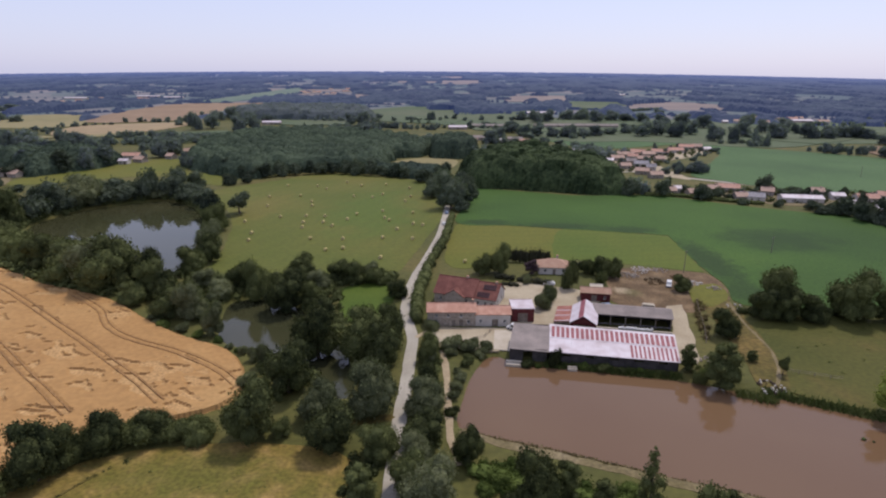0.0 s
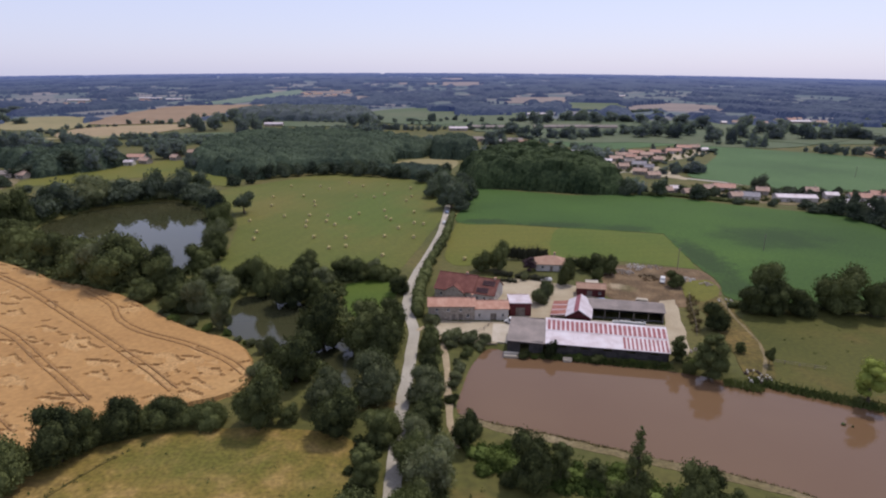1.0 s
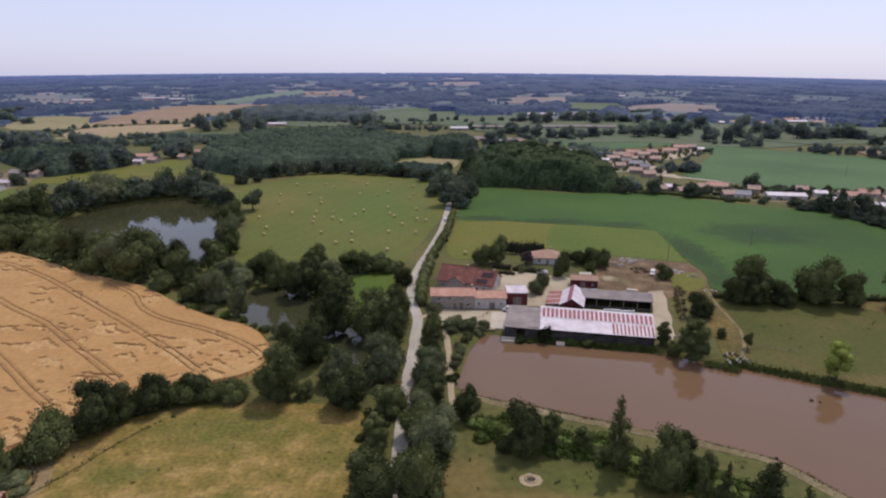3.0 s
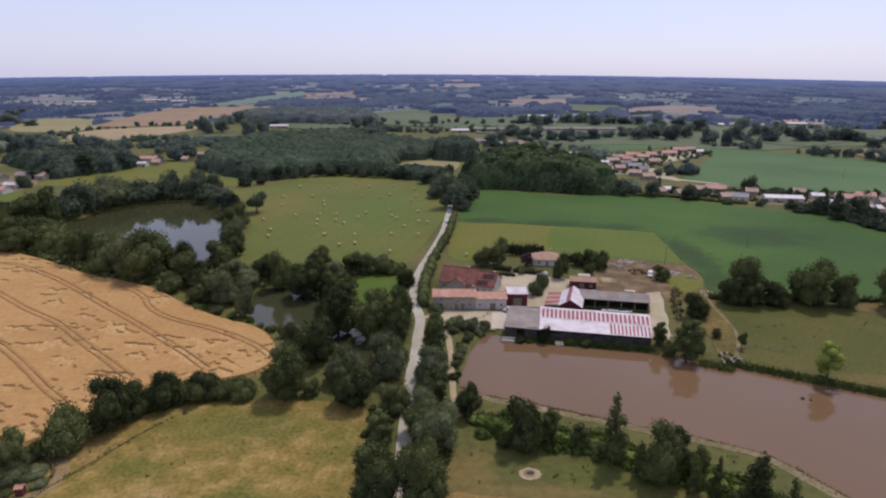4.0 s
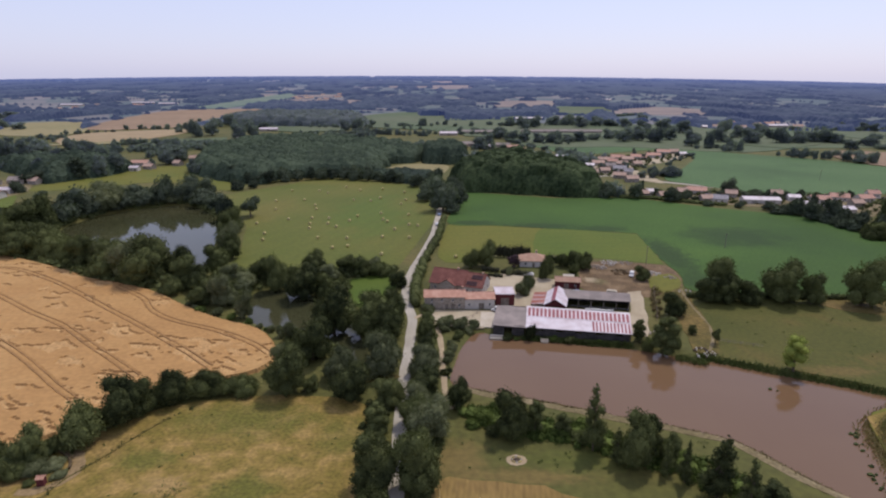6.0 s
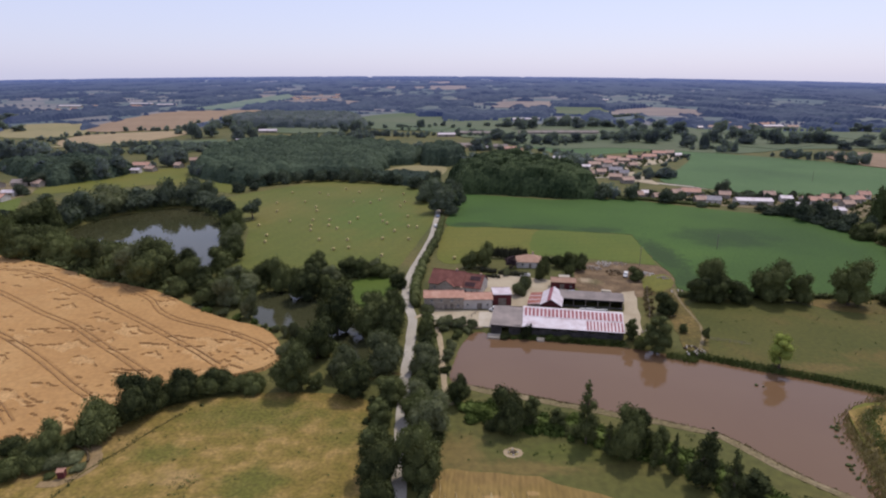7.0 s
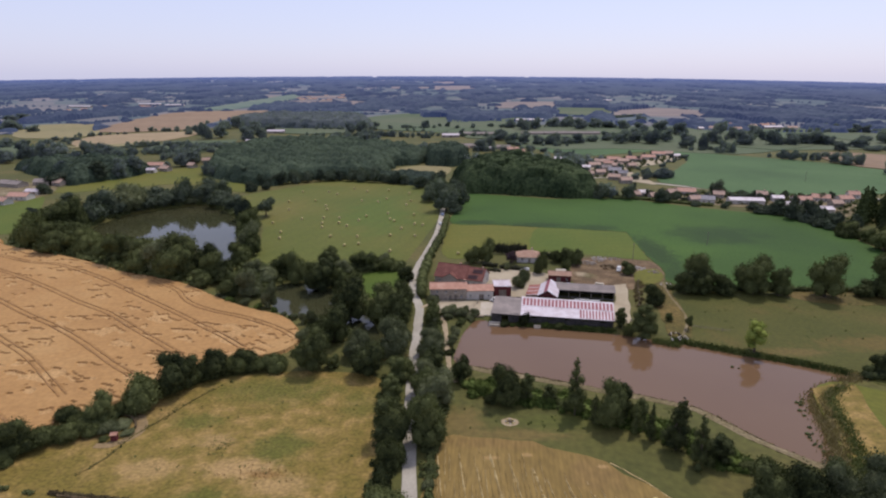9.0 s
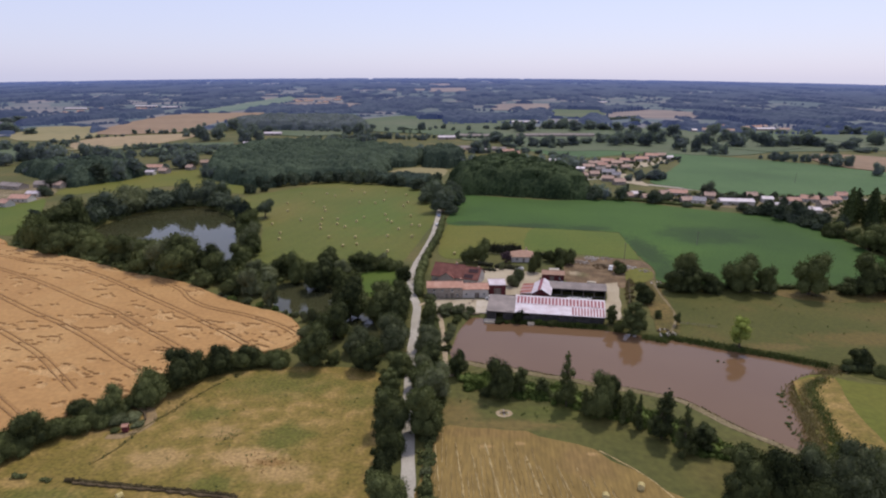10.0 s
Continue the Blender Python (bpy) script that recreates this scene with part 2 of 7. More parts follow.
M_WATER_DARK = water_mat("dark_green_water", (0.04, 0.043, 0.019), (0.055, 0.054, 0.026), 0.03, 0.04)
M_LEAF = foliage("oak_leaves", (0.0205, 0.0275, 0.012), (0.084, 0.095, 0.034), 0.09)
# A paler, bluer copy of the oak leaves: thin haze put into the colour.
M_LEAF_FAR_HAZED = foliage("hazed_oak_leaves", (0.032, 0.043, 0.031), (0.084, 0.1, 0.064), 0.2)
M_LEAF_SOFT = foliage("willow_leaves", (0.078, 0.09, 0.044), (0.142, 0.152, 0.076), 0.2)
M_LEAF_FIR = foliage("fir_needles", (0.0276, 0.0396, 0.0148), (0.0552, 0.0704, 0.0252), 0.12)
M_LEAF_BRIGHT = foliage("bramble_leaves", (0.046, 0.070, 0.016), (0.094, 0.122, 0.030))
M_LEAF_YELLOW = foliage("young_willow_leaves", (0.13, 0.16, 0.03), (0.2, 0.23, 0.05))
M_LEAF_OLIVE = foliage("thin_olive_leaves", (0.052, 0.060, 0.022), (0.098, 0.105, 0.042), 0.2)
M_LEAF_BROWN = foliage("dead_brown_weeds", (0.03, 0.022, 0.012), (0.07, 0.056, 0.026), 0.05)
M_LEAF_RUST = foliage("rusty_dead_weeds", (0.15, 0.075, 0.024), (0.2, 0.115, 0.042), 0.2)
M_LEAF_DARK = foliage("clipped_dark_hedge", (0.018, 0.019, 0.012), (0.036, 0.037, 0.021), 0.05)
M_LEAF_PURPLE = foliage("dark_purple_leaves", (0.035, 0.022, 0.026), (0.06, 0.04, 0.042), 0.1)
# Haze before the distant trees is mixed into these pale blue leaf colours.
M_LEAF_WOOD_HAZED = foliage("hazed_woodland_leaves", (0.095, 0.115, 0.132), (0.14, 0.16, 0.155), 0.45)
M_CANOPY = foliage("woodland_canopy", (0.018, 0.030, 0.024), (0.062, 0.083, 0.05), 0.1, 0.08)
M_CANOPY_GREEN = foliage("plantation_canopy", (0.028, 0.044, 0.02), (0.09, 0.118, 0.05), 0.14, 0.08)
M_REED = foliage("reeds", (0.0552, 0.0792, 0.0222), (0.1104, 0.1232, 0.0407), 0.1)
M_REED_DRY = foliage("dry_reeds", (0.10, 0.078, 0.036), (0.2, 0.16, 0.075), 0.15)
M_BARK = surface("bark", [(0.3, (0.07, 0.05, 0.035)), (0.7, (0.14, 0.11, 0.08))], 1.5, 8.0, bump=0.6, world_space=False)
M_WALL = surface("grey_render", [(0.3, (0.27, 0.23, 0.184)), (0.7, (0.345, 0.302, 0.252))], 0.4, 4.0, shade=0.1, world_space=False)
M_WALL_W = surface("white_render", [(0.3, (0.46, 0.42, 0.37)), (0.7, (0.56, 0.52, 0.46))], 0.4, 4.0, shade=0.08, world_space=False)
M_WALL_STONE = surface("rubble_stone_wall", [(0.3, (0.22, 0.18, 0.14)), (0.5, (0.34, 0.29, 0.23)), (0.75, (0.44, 0.39, 0.32))], 1.2, 5.0, bump=0.6, reach=0.05, world_space=False)
M_WALL_RED = surface("dark_red_boards", [(0.3, (0.085, 0.02, 0.02)), (0.7, (0.13, 0.032, 0.03))], 0.6, 4.0, rows=(0.0, 0.25, 0.1, 0.25), bump=0.4, reach=0.03, world_space=False)
M_WALL_DARK = surface("weathered_dark_boards", [(0.3, (0.035, 0.032, 0.03)), (0.7, (0.08, 0.072, 0.065))], 0.5, 4.0, rows=(0.0, 0.22, 0.1, 0.3), bump=0.4, reach=0.03, world_space=False)
M_TILE_DARK = surface("old_brown_red_tiles", [(0.3, (0.13, 0.0493, 0.0376)), (0.5, (0.173, 0.0673, 0.0493)), (0.75, (0.233, 0.0987, 0.0717))], 0.5, 3.0, rows=(0.0, 0.45, 0.2, 0.15), bump=0.4, reach=0.05, shade=0.16, world_space=False)
M_TILE_PINK = surface("pale_pink_roman_tiles", [(0.3, (0.405, 0.211, 0.14)), (0.5, (0.478, 0.262, 0.179)), (0.75, (0.552, 0.346, 0.246))], 0.5, 3.0, rows=(0.0, 0.45, 0.2, 0.1), bump=0.4, reach=0.05, shade=0.14, world_space=False)
M_TILE_FADED = surface("faded_rose_tiles", [(0.3, (0.40, 0.225, 0.16)), (0.7, (0.50, 0.30, 0.225))], 0.5, 3.0, rows=(0.0, 0.45, 0.2, 0.1), bump=0.4, reach=0.05, shade=0.14, world_space=False)
M_TILE_SAND = surface("sandy_pale_tiles", [(0.3, (0.37, 0.25, 0.185)), (0.7, (0.47, 0.33, 0.25))], 0.5, 3.0, rows=(0.0, 0.45, 0.2, 0.1), bump=0.4, reach=0.05, shade=0.14, world_space=False)
M_TILE_BEIGE = surface("sun_bleached_tiles", [(0.3, (0.336, 0.196, 0.128)), (0.7, (0.42, 0.272, 0.186))], 0.5, 3.0, rows=(0.0, 0.45, 0.2, 0.1), bump=0.4, reach=0.05, shade=0.14, world_space=False)
M_FIBRE = surface("grey_fibre_cement_sheets", [(0.3, (0.19, 0.163, 0.141)), (0.5, (0.246, 0.209, 0.183)), (0.75, (0.325, 0.27, 0.235))], 0.25, 2.5, rows=(0.0, 0.5, 0.1, 0.08), bump=0.3, reach=0.04, shade=0.1, world_space=False)
M_SHEET = surface("faded_white_metal_sheets", [(0.3, (0.447, 0.37, 0.36)), (0.5, (0.568, 0.502, 0.504)), (0.75, (0.636, 0.598, 0.603))], 0.3, 2.5, rows=(0.0, 0.3, 0.1, 0.07), rough=0.5, bump=0.3, reach=0.04, shade=0.08, world_space=False)
M_SHEET_RED = surface("faded_red_roof_panels", [(0.3, (0.19, 0.043, 0.047)), (0.5, (0.25, 0.062, 0.066)), (0.75, (0.31, 0.098, 0.1))], 0.6, 3.0, rough=0.5, bump=0.2, reach=0.03, world_space=False)
M_RUST = surface("rusty_red_sheets", [(0.3, (0.21, 0.0648, 0.0425)), (0.5, (0.28, 0.101, 0.068)), (0.75, (0.35, 0.187, 0.153))], 0.35, 2.0, rows=(0.0, 0.5, 0.1, 0.15), rough=0.7, bump=0.3, reach=0.04, world_space=False)
M_WHITE = surface("white_paint", [(0.3, (0.612, 0.603, 0.574)), (0.7, (0.68, 0.68, 0.648))], 0.5, 4.0, rough=0.4, bump=0.0, shade=0.06, world_space=False)
M_SLATE = surface("blue_grey_slates", [(0.3, (0.13, 0.125, 0.14)), (0.7, (0.21, 0.2, 0.22))], 0.5, 4.0, rows=(0.0, 0.3, 0.1, 0.15), rough=0.6, world_space=False)
M_WOODPOST = surface("grey_weathered_wood", [(0.3, (0.14, 0.115, 0.09)), (0.7, (0.26, 0.22, 0.18))], 1.0, 8.0, world_space=False)
M_STRAW = surface("hay_bale_straw", [(0.3, (0.36, 0.29, 0.11)), (0.7, (0.52, 0.43, 0.18))], 1.5, 9.0, bump=0.6, reach=0.06, world_space=False)
M_STRAW_END = surface("pale_bale_end", [(0.3, (0.46, 0.375, 0.17)), (0.7, (0.58, 0.49, 0.24))], 2.0, 9.0, bump=0.6, reach=0.06, world_space=False)
M_STRAW_ROW = surface("raked_straw", [(0.3, (0.33, 0.24, 0.095)), (0.7, (0.46, 0.35, 0.16))], 0.4, 2.0, bump=0.5)
M_PANEL = surface("dark_maroon_panel_glass", [(0.3, (0.04, 0.02, 0.022)), (0.7, (0.06, 0.03, 0.032))], 1.0, 6.0, rough=0.75, bump=0.0, spec=0.15, world_space=False)
M_RUBBER = surface("black_rubber", [(0.3, (0.02, 0.02, 0.02)), (0.7, (0.04, 0.04, 0.04))], 3.0, 12.0, world_space=False)
M_BLUEGREY = surface("blue_grey_paint", [(0.3, (0.16, 0.2, 0.27)), (0.7, (0.2, 0.25, 0.32))], 1.0, 6.0, rough=0.35, bump=0.0, shade=0.06, world_space=False)
M_STONE = surface("pale_field_stones", [(0.3, (0.36, 0.33, 0.28)), (0.7, (0.55, 0.51, 0.44))], 1.0, 5.0, bump=0.4, world_space=False)
M_ASH = surface("ash_and_charcoal", [(0.3, (0.03, 0.022, 0.016)), (0.7, (0.09, 0.065, 0.045))], 1.5, 6.0, world_space=False)
M_GLASS, _n, _l, _b = nodes_of("dark_window_glass")
_b.inputs["Base Color"].default_value, _b.inputs["Roughness"].default_value = (0.02, 0.024, 0.03, 1), 0.06


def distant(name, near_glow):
    """Far land whose haze is put into a blue emission growing with distance."""
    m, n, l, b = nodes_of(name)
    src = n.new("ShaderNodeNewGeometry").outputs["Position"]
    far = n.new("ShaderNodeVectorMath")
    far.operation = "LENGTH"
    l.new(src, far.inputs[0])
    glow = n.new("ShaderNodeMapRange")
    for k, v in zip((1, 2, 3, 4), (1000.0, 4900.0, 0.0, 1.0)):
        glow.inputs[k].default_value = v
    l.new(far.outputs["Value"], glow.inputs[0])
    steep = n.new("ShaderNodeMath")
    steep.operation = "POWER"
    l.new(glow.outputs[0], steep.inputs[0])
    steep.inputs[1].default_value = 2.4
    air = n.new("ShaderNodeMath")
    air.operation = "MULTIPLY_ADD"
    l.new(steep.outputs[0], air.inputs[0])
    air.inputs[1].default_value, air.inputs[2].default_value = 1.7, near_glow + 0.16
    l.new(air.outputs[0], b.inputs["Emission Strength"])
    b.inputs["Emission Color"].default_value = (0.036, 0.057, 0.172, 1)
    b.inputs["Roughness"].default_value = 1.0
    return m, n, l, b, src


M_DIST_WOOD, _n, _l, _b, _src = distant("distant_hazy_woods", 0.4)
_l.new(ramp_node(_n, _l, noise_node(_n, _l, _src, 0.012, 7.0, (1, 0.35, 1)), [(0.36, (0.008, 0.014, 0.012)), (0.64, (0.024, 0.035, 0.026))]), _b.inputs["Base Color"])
M_DIST_TAN, _n, _l, _b, _src = distant("hazed_ripe_fields", 0.3)
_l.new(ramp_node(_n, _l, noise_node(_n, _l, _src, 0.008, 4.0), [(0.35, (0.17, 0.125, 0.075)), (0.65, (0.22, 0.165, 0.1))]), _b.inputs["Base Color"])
M_DIST_GREEN, _n, _l, _b, _src = distant("hazed_green_slope", 0.3)
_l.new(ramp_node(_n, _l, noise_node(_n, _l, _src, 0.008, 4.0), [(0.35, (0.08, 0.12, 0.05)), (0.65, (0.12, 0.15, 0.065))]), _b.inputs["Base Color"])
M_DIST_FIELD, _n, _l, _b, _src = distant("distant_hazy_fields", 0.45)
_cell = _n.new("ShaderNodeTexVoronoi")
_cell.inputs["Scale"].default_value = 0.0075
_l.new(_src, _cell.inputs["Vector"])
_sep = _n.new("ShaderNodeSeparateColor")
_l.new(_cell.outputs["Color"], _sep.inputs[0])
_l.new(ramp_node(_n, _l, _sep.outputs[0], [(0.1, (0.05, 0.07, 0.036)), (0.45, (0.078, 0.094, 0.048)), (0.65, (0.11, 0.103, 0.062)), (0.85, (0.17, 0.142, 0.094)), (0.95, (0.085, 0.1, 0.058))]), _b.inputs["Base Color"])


# ---- mesh helpers ----
def part(name, bm, mat, parent=None, label="", m=None):
    me = bpy.data.meshes.new(name)
    if isinstance(bm, tuple):
        me.from_pydata(bm[0], [], bm[1])
        me.update()
    else:
        bmesh.ops.recalc_face_normals(bm, faces=bm.faces)
        bm.to_mesh(me)
        bm.free()
    for one in (mat if isinstance(mat, list) else [mat]):
        me.materials.append(one)
    ob = new(name, me)
    if m is not None:
        ob.matrix_basis = m
    if parent is not None:
        ob.parent = parent
    return tagged(ob, label)


def thing(name, label, category, m, group="", kind=""):
    ob = new(name)
    ob.matrix_basis = m
    return tagged(ob, label, category, group, kind)


def box(bm, x0, x1, y0, y1, z0, z1, bevel=0.0):
    vs = [bm.verts.new(p) for p in ((x0, y0, z0), (x1, y0, z0), (x1, y1, z0), (x0, y1, z0), (x0, y0, z1), (x1, y0, z1), (x1, y1, z1), (x0, y1, z1))]
    fs = [bm.faces.new([vs[i] for i in f]) for f in ((3, 2, 1, 0), (4, 5, 6, 7), (0, 1, 5, 4), (1, 2, 6, 5), (2, 3, 7, 6), (3, 0, 4, 7))]
    if bevel:
        bmesh.ops.bevel(bm, geom=list({e for f in fs for e in f.edges}), offset=bevel, segments=2, affect="EDGES")
    return bm


def boxes(*rows, bevel=0.0):
    bm = bmesh.new()
    for r in rows:
        box(bm, *r, bevel=bevel)
    return bm


def slab(corners, thick):
    """A sheet through four or more corners, with its thickness below."""
    bm = bmesh.new()
    top = [bm.verts.new(c) for c in corners]
    low = [bm.verts.new((c[0], c[1], c[2] - thick)) for c in corners]
    bm.faces.new(top)
    bm.faces.new(low[::-1])
    for i in range(len(top)):
        j = (i + 1) % len(top)
        bm.faces.new((top[i], low[i], low[j], top[j]))
    return bm


def tube(bm, a, b, ra, rb, n=8):
    a, b = Vector(a), Vector(b)
    q = (b - a).to_track_quat("Z", "Y")
    ends = []
    for c, r in ((a, ra), (b, rb)):
        ends.append([bm.verts.new(c + q @ Vector((r * math.cos(k * math.tau / n), r * math.sin(k * math.tau / n), 0))) for k in range(n)])
    for k in range(n):
        bm.faces.new((ends[0][k], ends[0][(k + 1) % n], ends[1][(k + 1) % n], ends[1][k]))
    bm.faces.new(ends[0][::-1])
    bm.faces.new(ends[1])
    return bm


def smooth_step(a, b, v):
    u = np.clip((v - a) / (b - a), 0, 1)
    return u * u * (3 - 2 * u)


def value_noise(x, y, seed):
    """Smooth lattice noise, 0 to 1, for arrays."""
    xi, yi = np.floor(x), np.floor(y)
    u, v = x - xi, y - yi
    u, v = u * u * (3 - 2 * u), v * v * (3 - 2 * v)

    def at(a, b):
        s = np.sin(a * 127.1 + b * 311.7 + seed * 74.7) * 43758.5453
        return s - np.floor(s)
    return (at(xi, yi) * (1 - u) + at(xi + 1, yi) * u) * (1 - v) + (at(xi, yi + 1) * (1 - u) + at(xi + 1, yi + 1) * u) * v


def inside(poly, x, y):
    res = np.zeros(np.shape(x), bool)
    for (x0, y0), (x1, y1) in zip(poly, poly[1:] + poly[:1]):
        if y0 != y1:
            res ^= ((y0 > y) != (y1 > y)) & (x < (x1 - x0) * (y - y0) / (y1 - y0) + x0)
    return res


def shore_distance(poly, x, y):
    """Distance to the outline, positive within it."""
    best = np.full(np.shape(x), 1e9)
    for (x0, y0), (x1, y1) in zip(poly, poly[1:] + poly[:1]):
        dx, dy = x1 - x0, y1 - y0
        k = np.clip(((x - x0) * dx + (y - y0) * dy) / (dx * dx + dy * dy), 0, 1)
        best = np.minimum(best, np.hypot(x - x0 - k * dx, y - y0 - k * dy))
    return np.where(inside(poly, x, y), best, -best)


def rounded(pts, step, closed=True):
    """A smooth line through pts, with a point about every step metres."""
    n, out = len(pts), []
    for i in range(n if closed else n - 1):
        if closed:
            p = [Vector(pts[(i + k) % n]) for k in (-1, 0, 1, 2)]
        else:
            p = [Vector(pts[min(max(i + k, 0), n - 1)]) for k in (-1, 0, 1, 2)]
        m = max(1, int((p[2] - p[1]).length / step))
        for j in range(m):
            u = j / m
            out.append(0.5 * (2 * p[1] + (p[2] - p[0]) * u + (2 * p[0] - 5 * p[1] + 4 * p[2] - p[3]) * u * u + (3 * p[1] - p[0] - 3 * p[2] + p[3]) * u ** 3))
    if not closed:
        out.append(Vector(pts[-1]))
    return [(v.x, v.y) for v in out]


# ---- ground and water ----
POND_FARM = [(9, 147.5), (4.5, 137), (2, 125), (1, 113), (10, 109), (19, 106), (28, 103), (36, 100), (45, 96), (53, 94), (59, 91), (66, 88), (72, 82), (76, 75), (81, 68), (85, 64), (89, 62), (92, 66), (94, 73), (97, 81), (100, 89), (103, 94), (108, 98), (115, 102), (122, 106), (118, 108), (112, 112), (103, 117), (95, 120), (81, 127), (74, 130), (63, 134), (57, 136), (43, 138.5), (33, 141), (23, 143), (15, 144.5), (12, 147.5)]
POND_UPPER = [(-214, 284), (-212, 304), (-204, 322), (-190, 337), (-174, 342), (-153, 327), (-136, 302), (-124, 272), (-115, 241), (-108, 214), (-113, 210), (-120, 221), (-138, 238), (-160, 247), (-185, 254), (-206, 266)]
POND_LOWER = [(-74, 170), (-75, 185), (-58, 186), (-46, 171), (-33, 152), (-25, 132), (-27, 123), (-33, 132), (-42, 142), (-55, 148), (-68, 154)]
PONDS = [rounded(p, 3.0) for p in (POND_FARM, POND_UPPER, POND_LOWER)]
WATER_Z = -1.0


def height(x, y):
    x, y = np.asarray(x, float), np.asarray(y, float)
    r = np.maximum(np.hypot(x, y), 1.0)
    z = (73.5 - 95 * np.where(y > 0, x / r, 0.0) ** 2) * smooth_step(1500, 4800, r)
    for p in PONDS:
        near = (np.abs(x - np.mean([q[0] for q in p])) < 120) & (np.abs(y - np.mean([q[1] for q in p])) < 120)
        if np.any(near):
            d = shore_distance(p, x, y)
            z = np.where(d > -2.2, -1 - np.clip(d, -2.2, 2.5) * 0.455, z)
    return z


def spread(lo, hi, step, limit, grow):
    mid = list(np.arange(lo, hi + 0.1, step))
    up, s = [], step
    v = hi
    while v < limit:
        s *= grow
        v += s
        up.append(min(v, limit))
    down, s = [], step
    v = lo
    while v > -limit:
        s *= grow
        v -= s
        down.append(max(v, -limit))
    return np.array(down[::-1] + mid + up)


gx, gy = spread(-240, 130, 2.0, 4950, 1.12), spread(40, 350, 2.0, 4950, 1.12)
GX, GY = np.meshgrid(gx, gy)
GZ = height(GX, GY)
nx, ny = len(gx), len(gy)
idx = np.arange(nx * ny).reshape(ny, nx)
ground_faces = np.stack([idx[:-1, :-1], idx[:-1, 1:], idx[1:, 1:], idx[1:, :-1]], -1).reshape(-1, 4)
ground = part("ground", (np.stack([GX, GY, GZ], -1).reshape(-1, 3).tolist(), ground_faces.tolist()), M_GROUND)
tagged(ground, "rough green and straw-coloured grassland reaching the horizon", "ground", kind="structure")


def grown(poly, d):
    out, n = [], len(poly)
    area = sum(a[0] * b[1] - b[0] * a[1] for a, b in zip(poly, poly[1:] + poly[:1]))
    sgn = 1 if area > 0 else -1
    for i in range(n):
        e = Vector(poly[(i + 1) % n]) - Vector(poly[i - 1])
        e.normalize()
        out.append((poly[i][0] + sgn * e.y * d, poly[i][1] - sgn * e.x * d))
    return out


for outline, mat, label in ((PONDS[0], M_WATER_BROWN, "silty brown farm pond with a calm, glossy surface"), (PONDS[1], M_WATER_DARK, "dark green pond ringed by trees, mirroring the sky"), (PONDS[2], M_WATER_DARK, "narrow dark green pond shaded by trees")):
    ring = grown(outline, 1.3)
    tagged(part("water", ([(x, y, WATER_Z) for x, y in ring], [list(range(len(ring)))]), mat), label, "pond", kind="structure")


# ---- fields, lanes and yards ----
FIELDS = []


def field(name, pts, mat, label, high=0.06, step=4.0, rough=0.35, category="field", keep=False, low=-0.3):
    FIELDS.append(name)
    high = high + 0.0037 * len(FIELDS)
    rng = random.Random(name + str(len(pts)))
    line = pts if keep else rounded(pts, step)
    line = [(x + rng.uniform(-rough, rough), y + rng.uniform(-rough, rough)) for x, y in line]
    n = len(line)
    zs = height([p[0] for p in line], [p[1] for p in line])
    zs = np.maximum(zs, 0)
    vs = [(x, y, z + high) for (x, y), z in zip(line, zs)] + [(x, y, z + low) for (x, y), z in zip(line, zs)]
    fs = [list(range(n))] + [[i, n + i, n + (i + 1) % n, (i + 1) % n] for i in range(n)]
    bm = bmesh.new()
    bv = [bm.verts.new(v) for v in vs]
    for f in fs:
        bm.faces.new([bv[i] for i in f])
    bmesh.ops.triangulate(bm, faces=[f for f in bm.faces if len(f.verts) > 4])
    return tagged(part(name, bm, mat), label, category, kind="structure")


def ribbon(name, pts, width, mat, label, high=0.08, category="lane", parent=None, step=3.0, jitter=0.15, crown=0.05):
    rng = random.Random(name + str(pts[0]))
    line = rounded(pts, step, False)
    vs, fs = [], []
    for i, (x, y) in enumerate(line):
        a, b = Vector(line[max(i - 1, 0)]), Vector(line[min(i + 1, len(line) - 1)])
        d = (b - a).normalized()
        z = max(0.0, float(height(x, y))) + high
        wl, wr = width / 2 + rng.uniform(-jitter, jitter), width / 2 + rng.uniform(-jitter, jitter)
        vs += [(x - d.y * wl, y + d.x * wl, z - high - 0.05), (x - d.y * wl, y + d.x * wl, z), (x, y, z + crown), (x + d.y * wr, y - d.x * wr, z), (x + d.y * wr, y - d.x * wr, z - high - 0.05)]
        if i:
            k = 5 * i
            fs += [[k - 5 + j, k - 4 + j, k + 1 + j, k + j] for j in range(4)]
    ob = part(name, (vs, fs), mat, parent)
    if parent is None:
        tagged(ob, label, category, kind="structure")
    return ob


HAY = [(-149, 387), (-127, 415), (-113, 437), (-96, 446), (-55, 430), (-25, 415), (-13, 391), (-9, 322), (-11, 290), (-15, 263), (-20, 231), (-25, 212), (-40, 208), (-65, 206), (-89, 206), (-97, 208), (-101, 238), (-115, 288), (-139, 336), (-158, 365)]
MAIZE = [(9, 386), (29, 386), (67, 373), (86, 371), (105, 374), (126, 374), (158, 351), (178, 339), (220, 317), (224, 296), (224, 268), (223, 245), (226, 226), (280, 190), (280, 172), (215, 176), (190, 181), (148, 182), (118, 185), (96, 187), (96, 196), (98, 208), (97.5, 226), (99, 253), (100, 266), (100.4, 276), (96, 277.4), (84, 280), (51, 286), (28, 291), (0, 294), (2, 331)]
FIELD_NORTH = [(76, 743), (147, 694), (219, 722), (273, 687), (309, 638), (369, 592), (435, 528), (560, 470), (560, 372), (377, 372), (345, 401), (285, 388), (225, 398), (192, 429), (177, 457), (224, 532), (257, 606), (244, 663), (174, 628), (131, 607), (108, 669)]
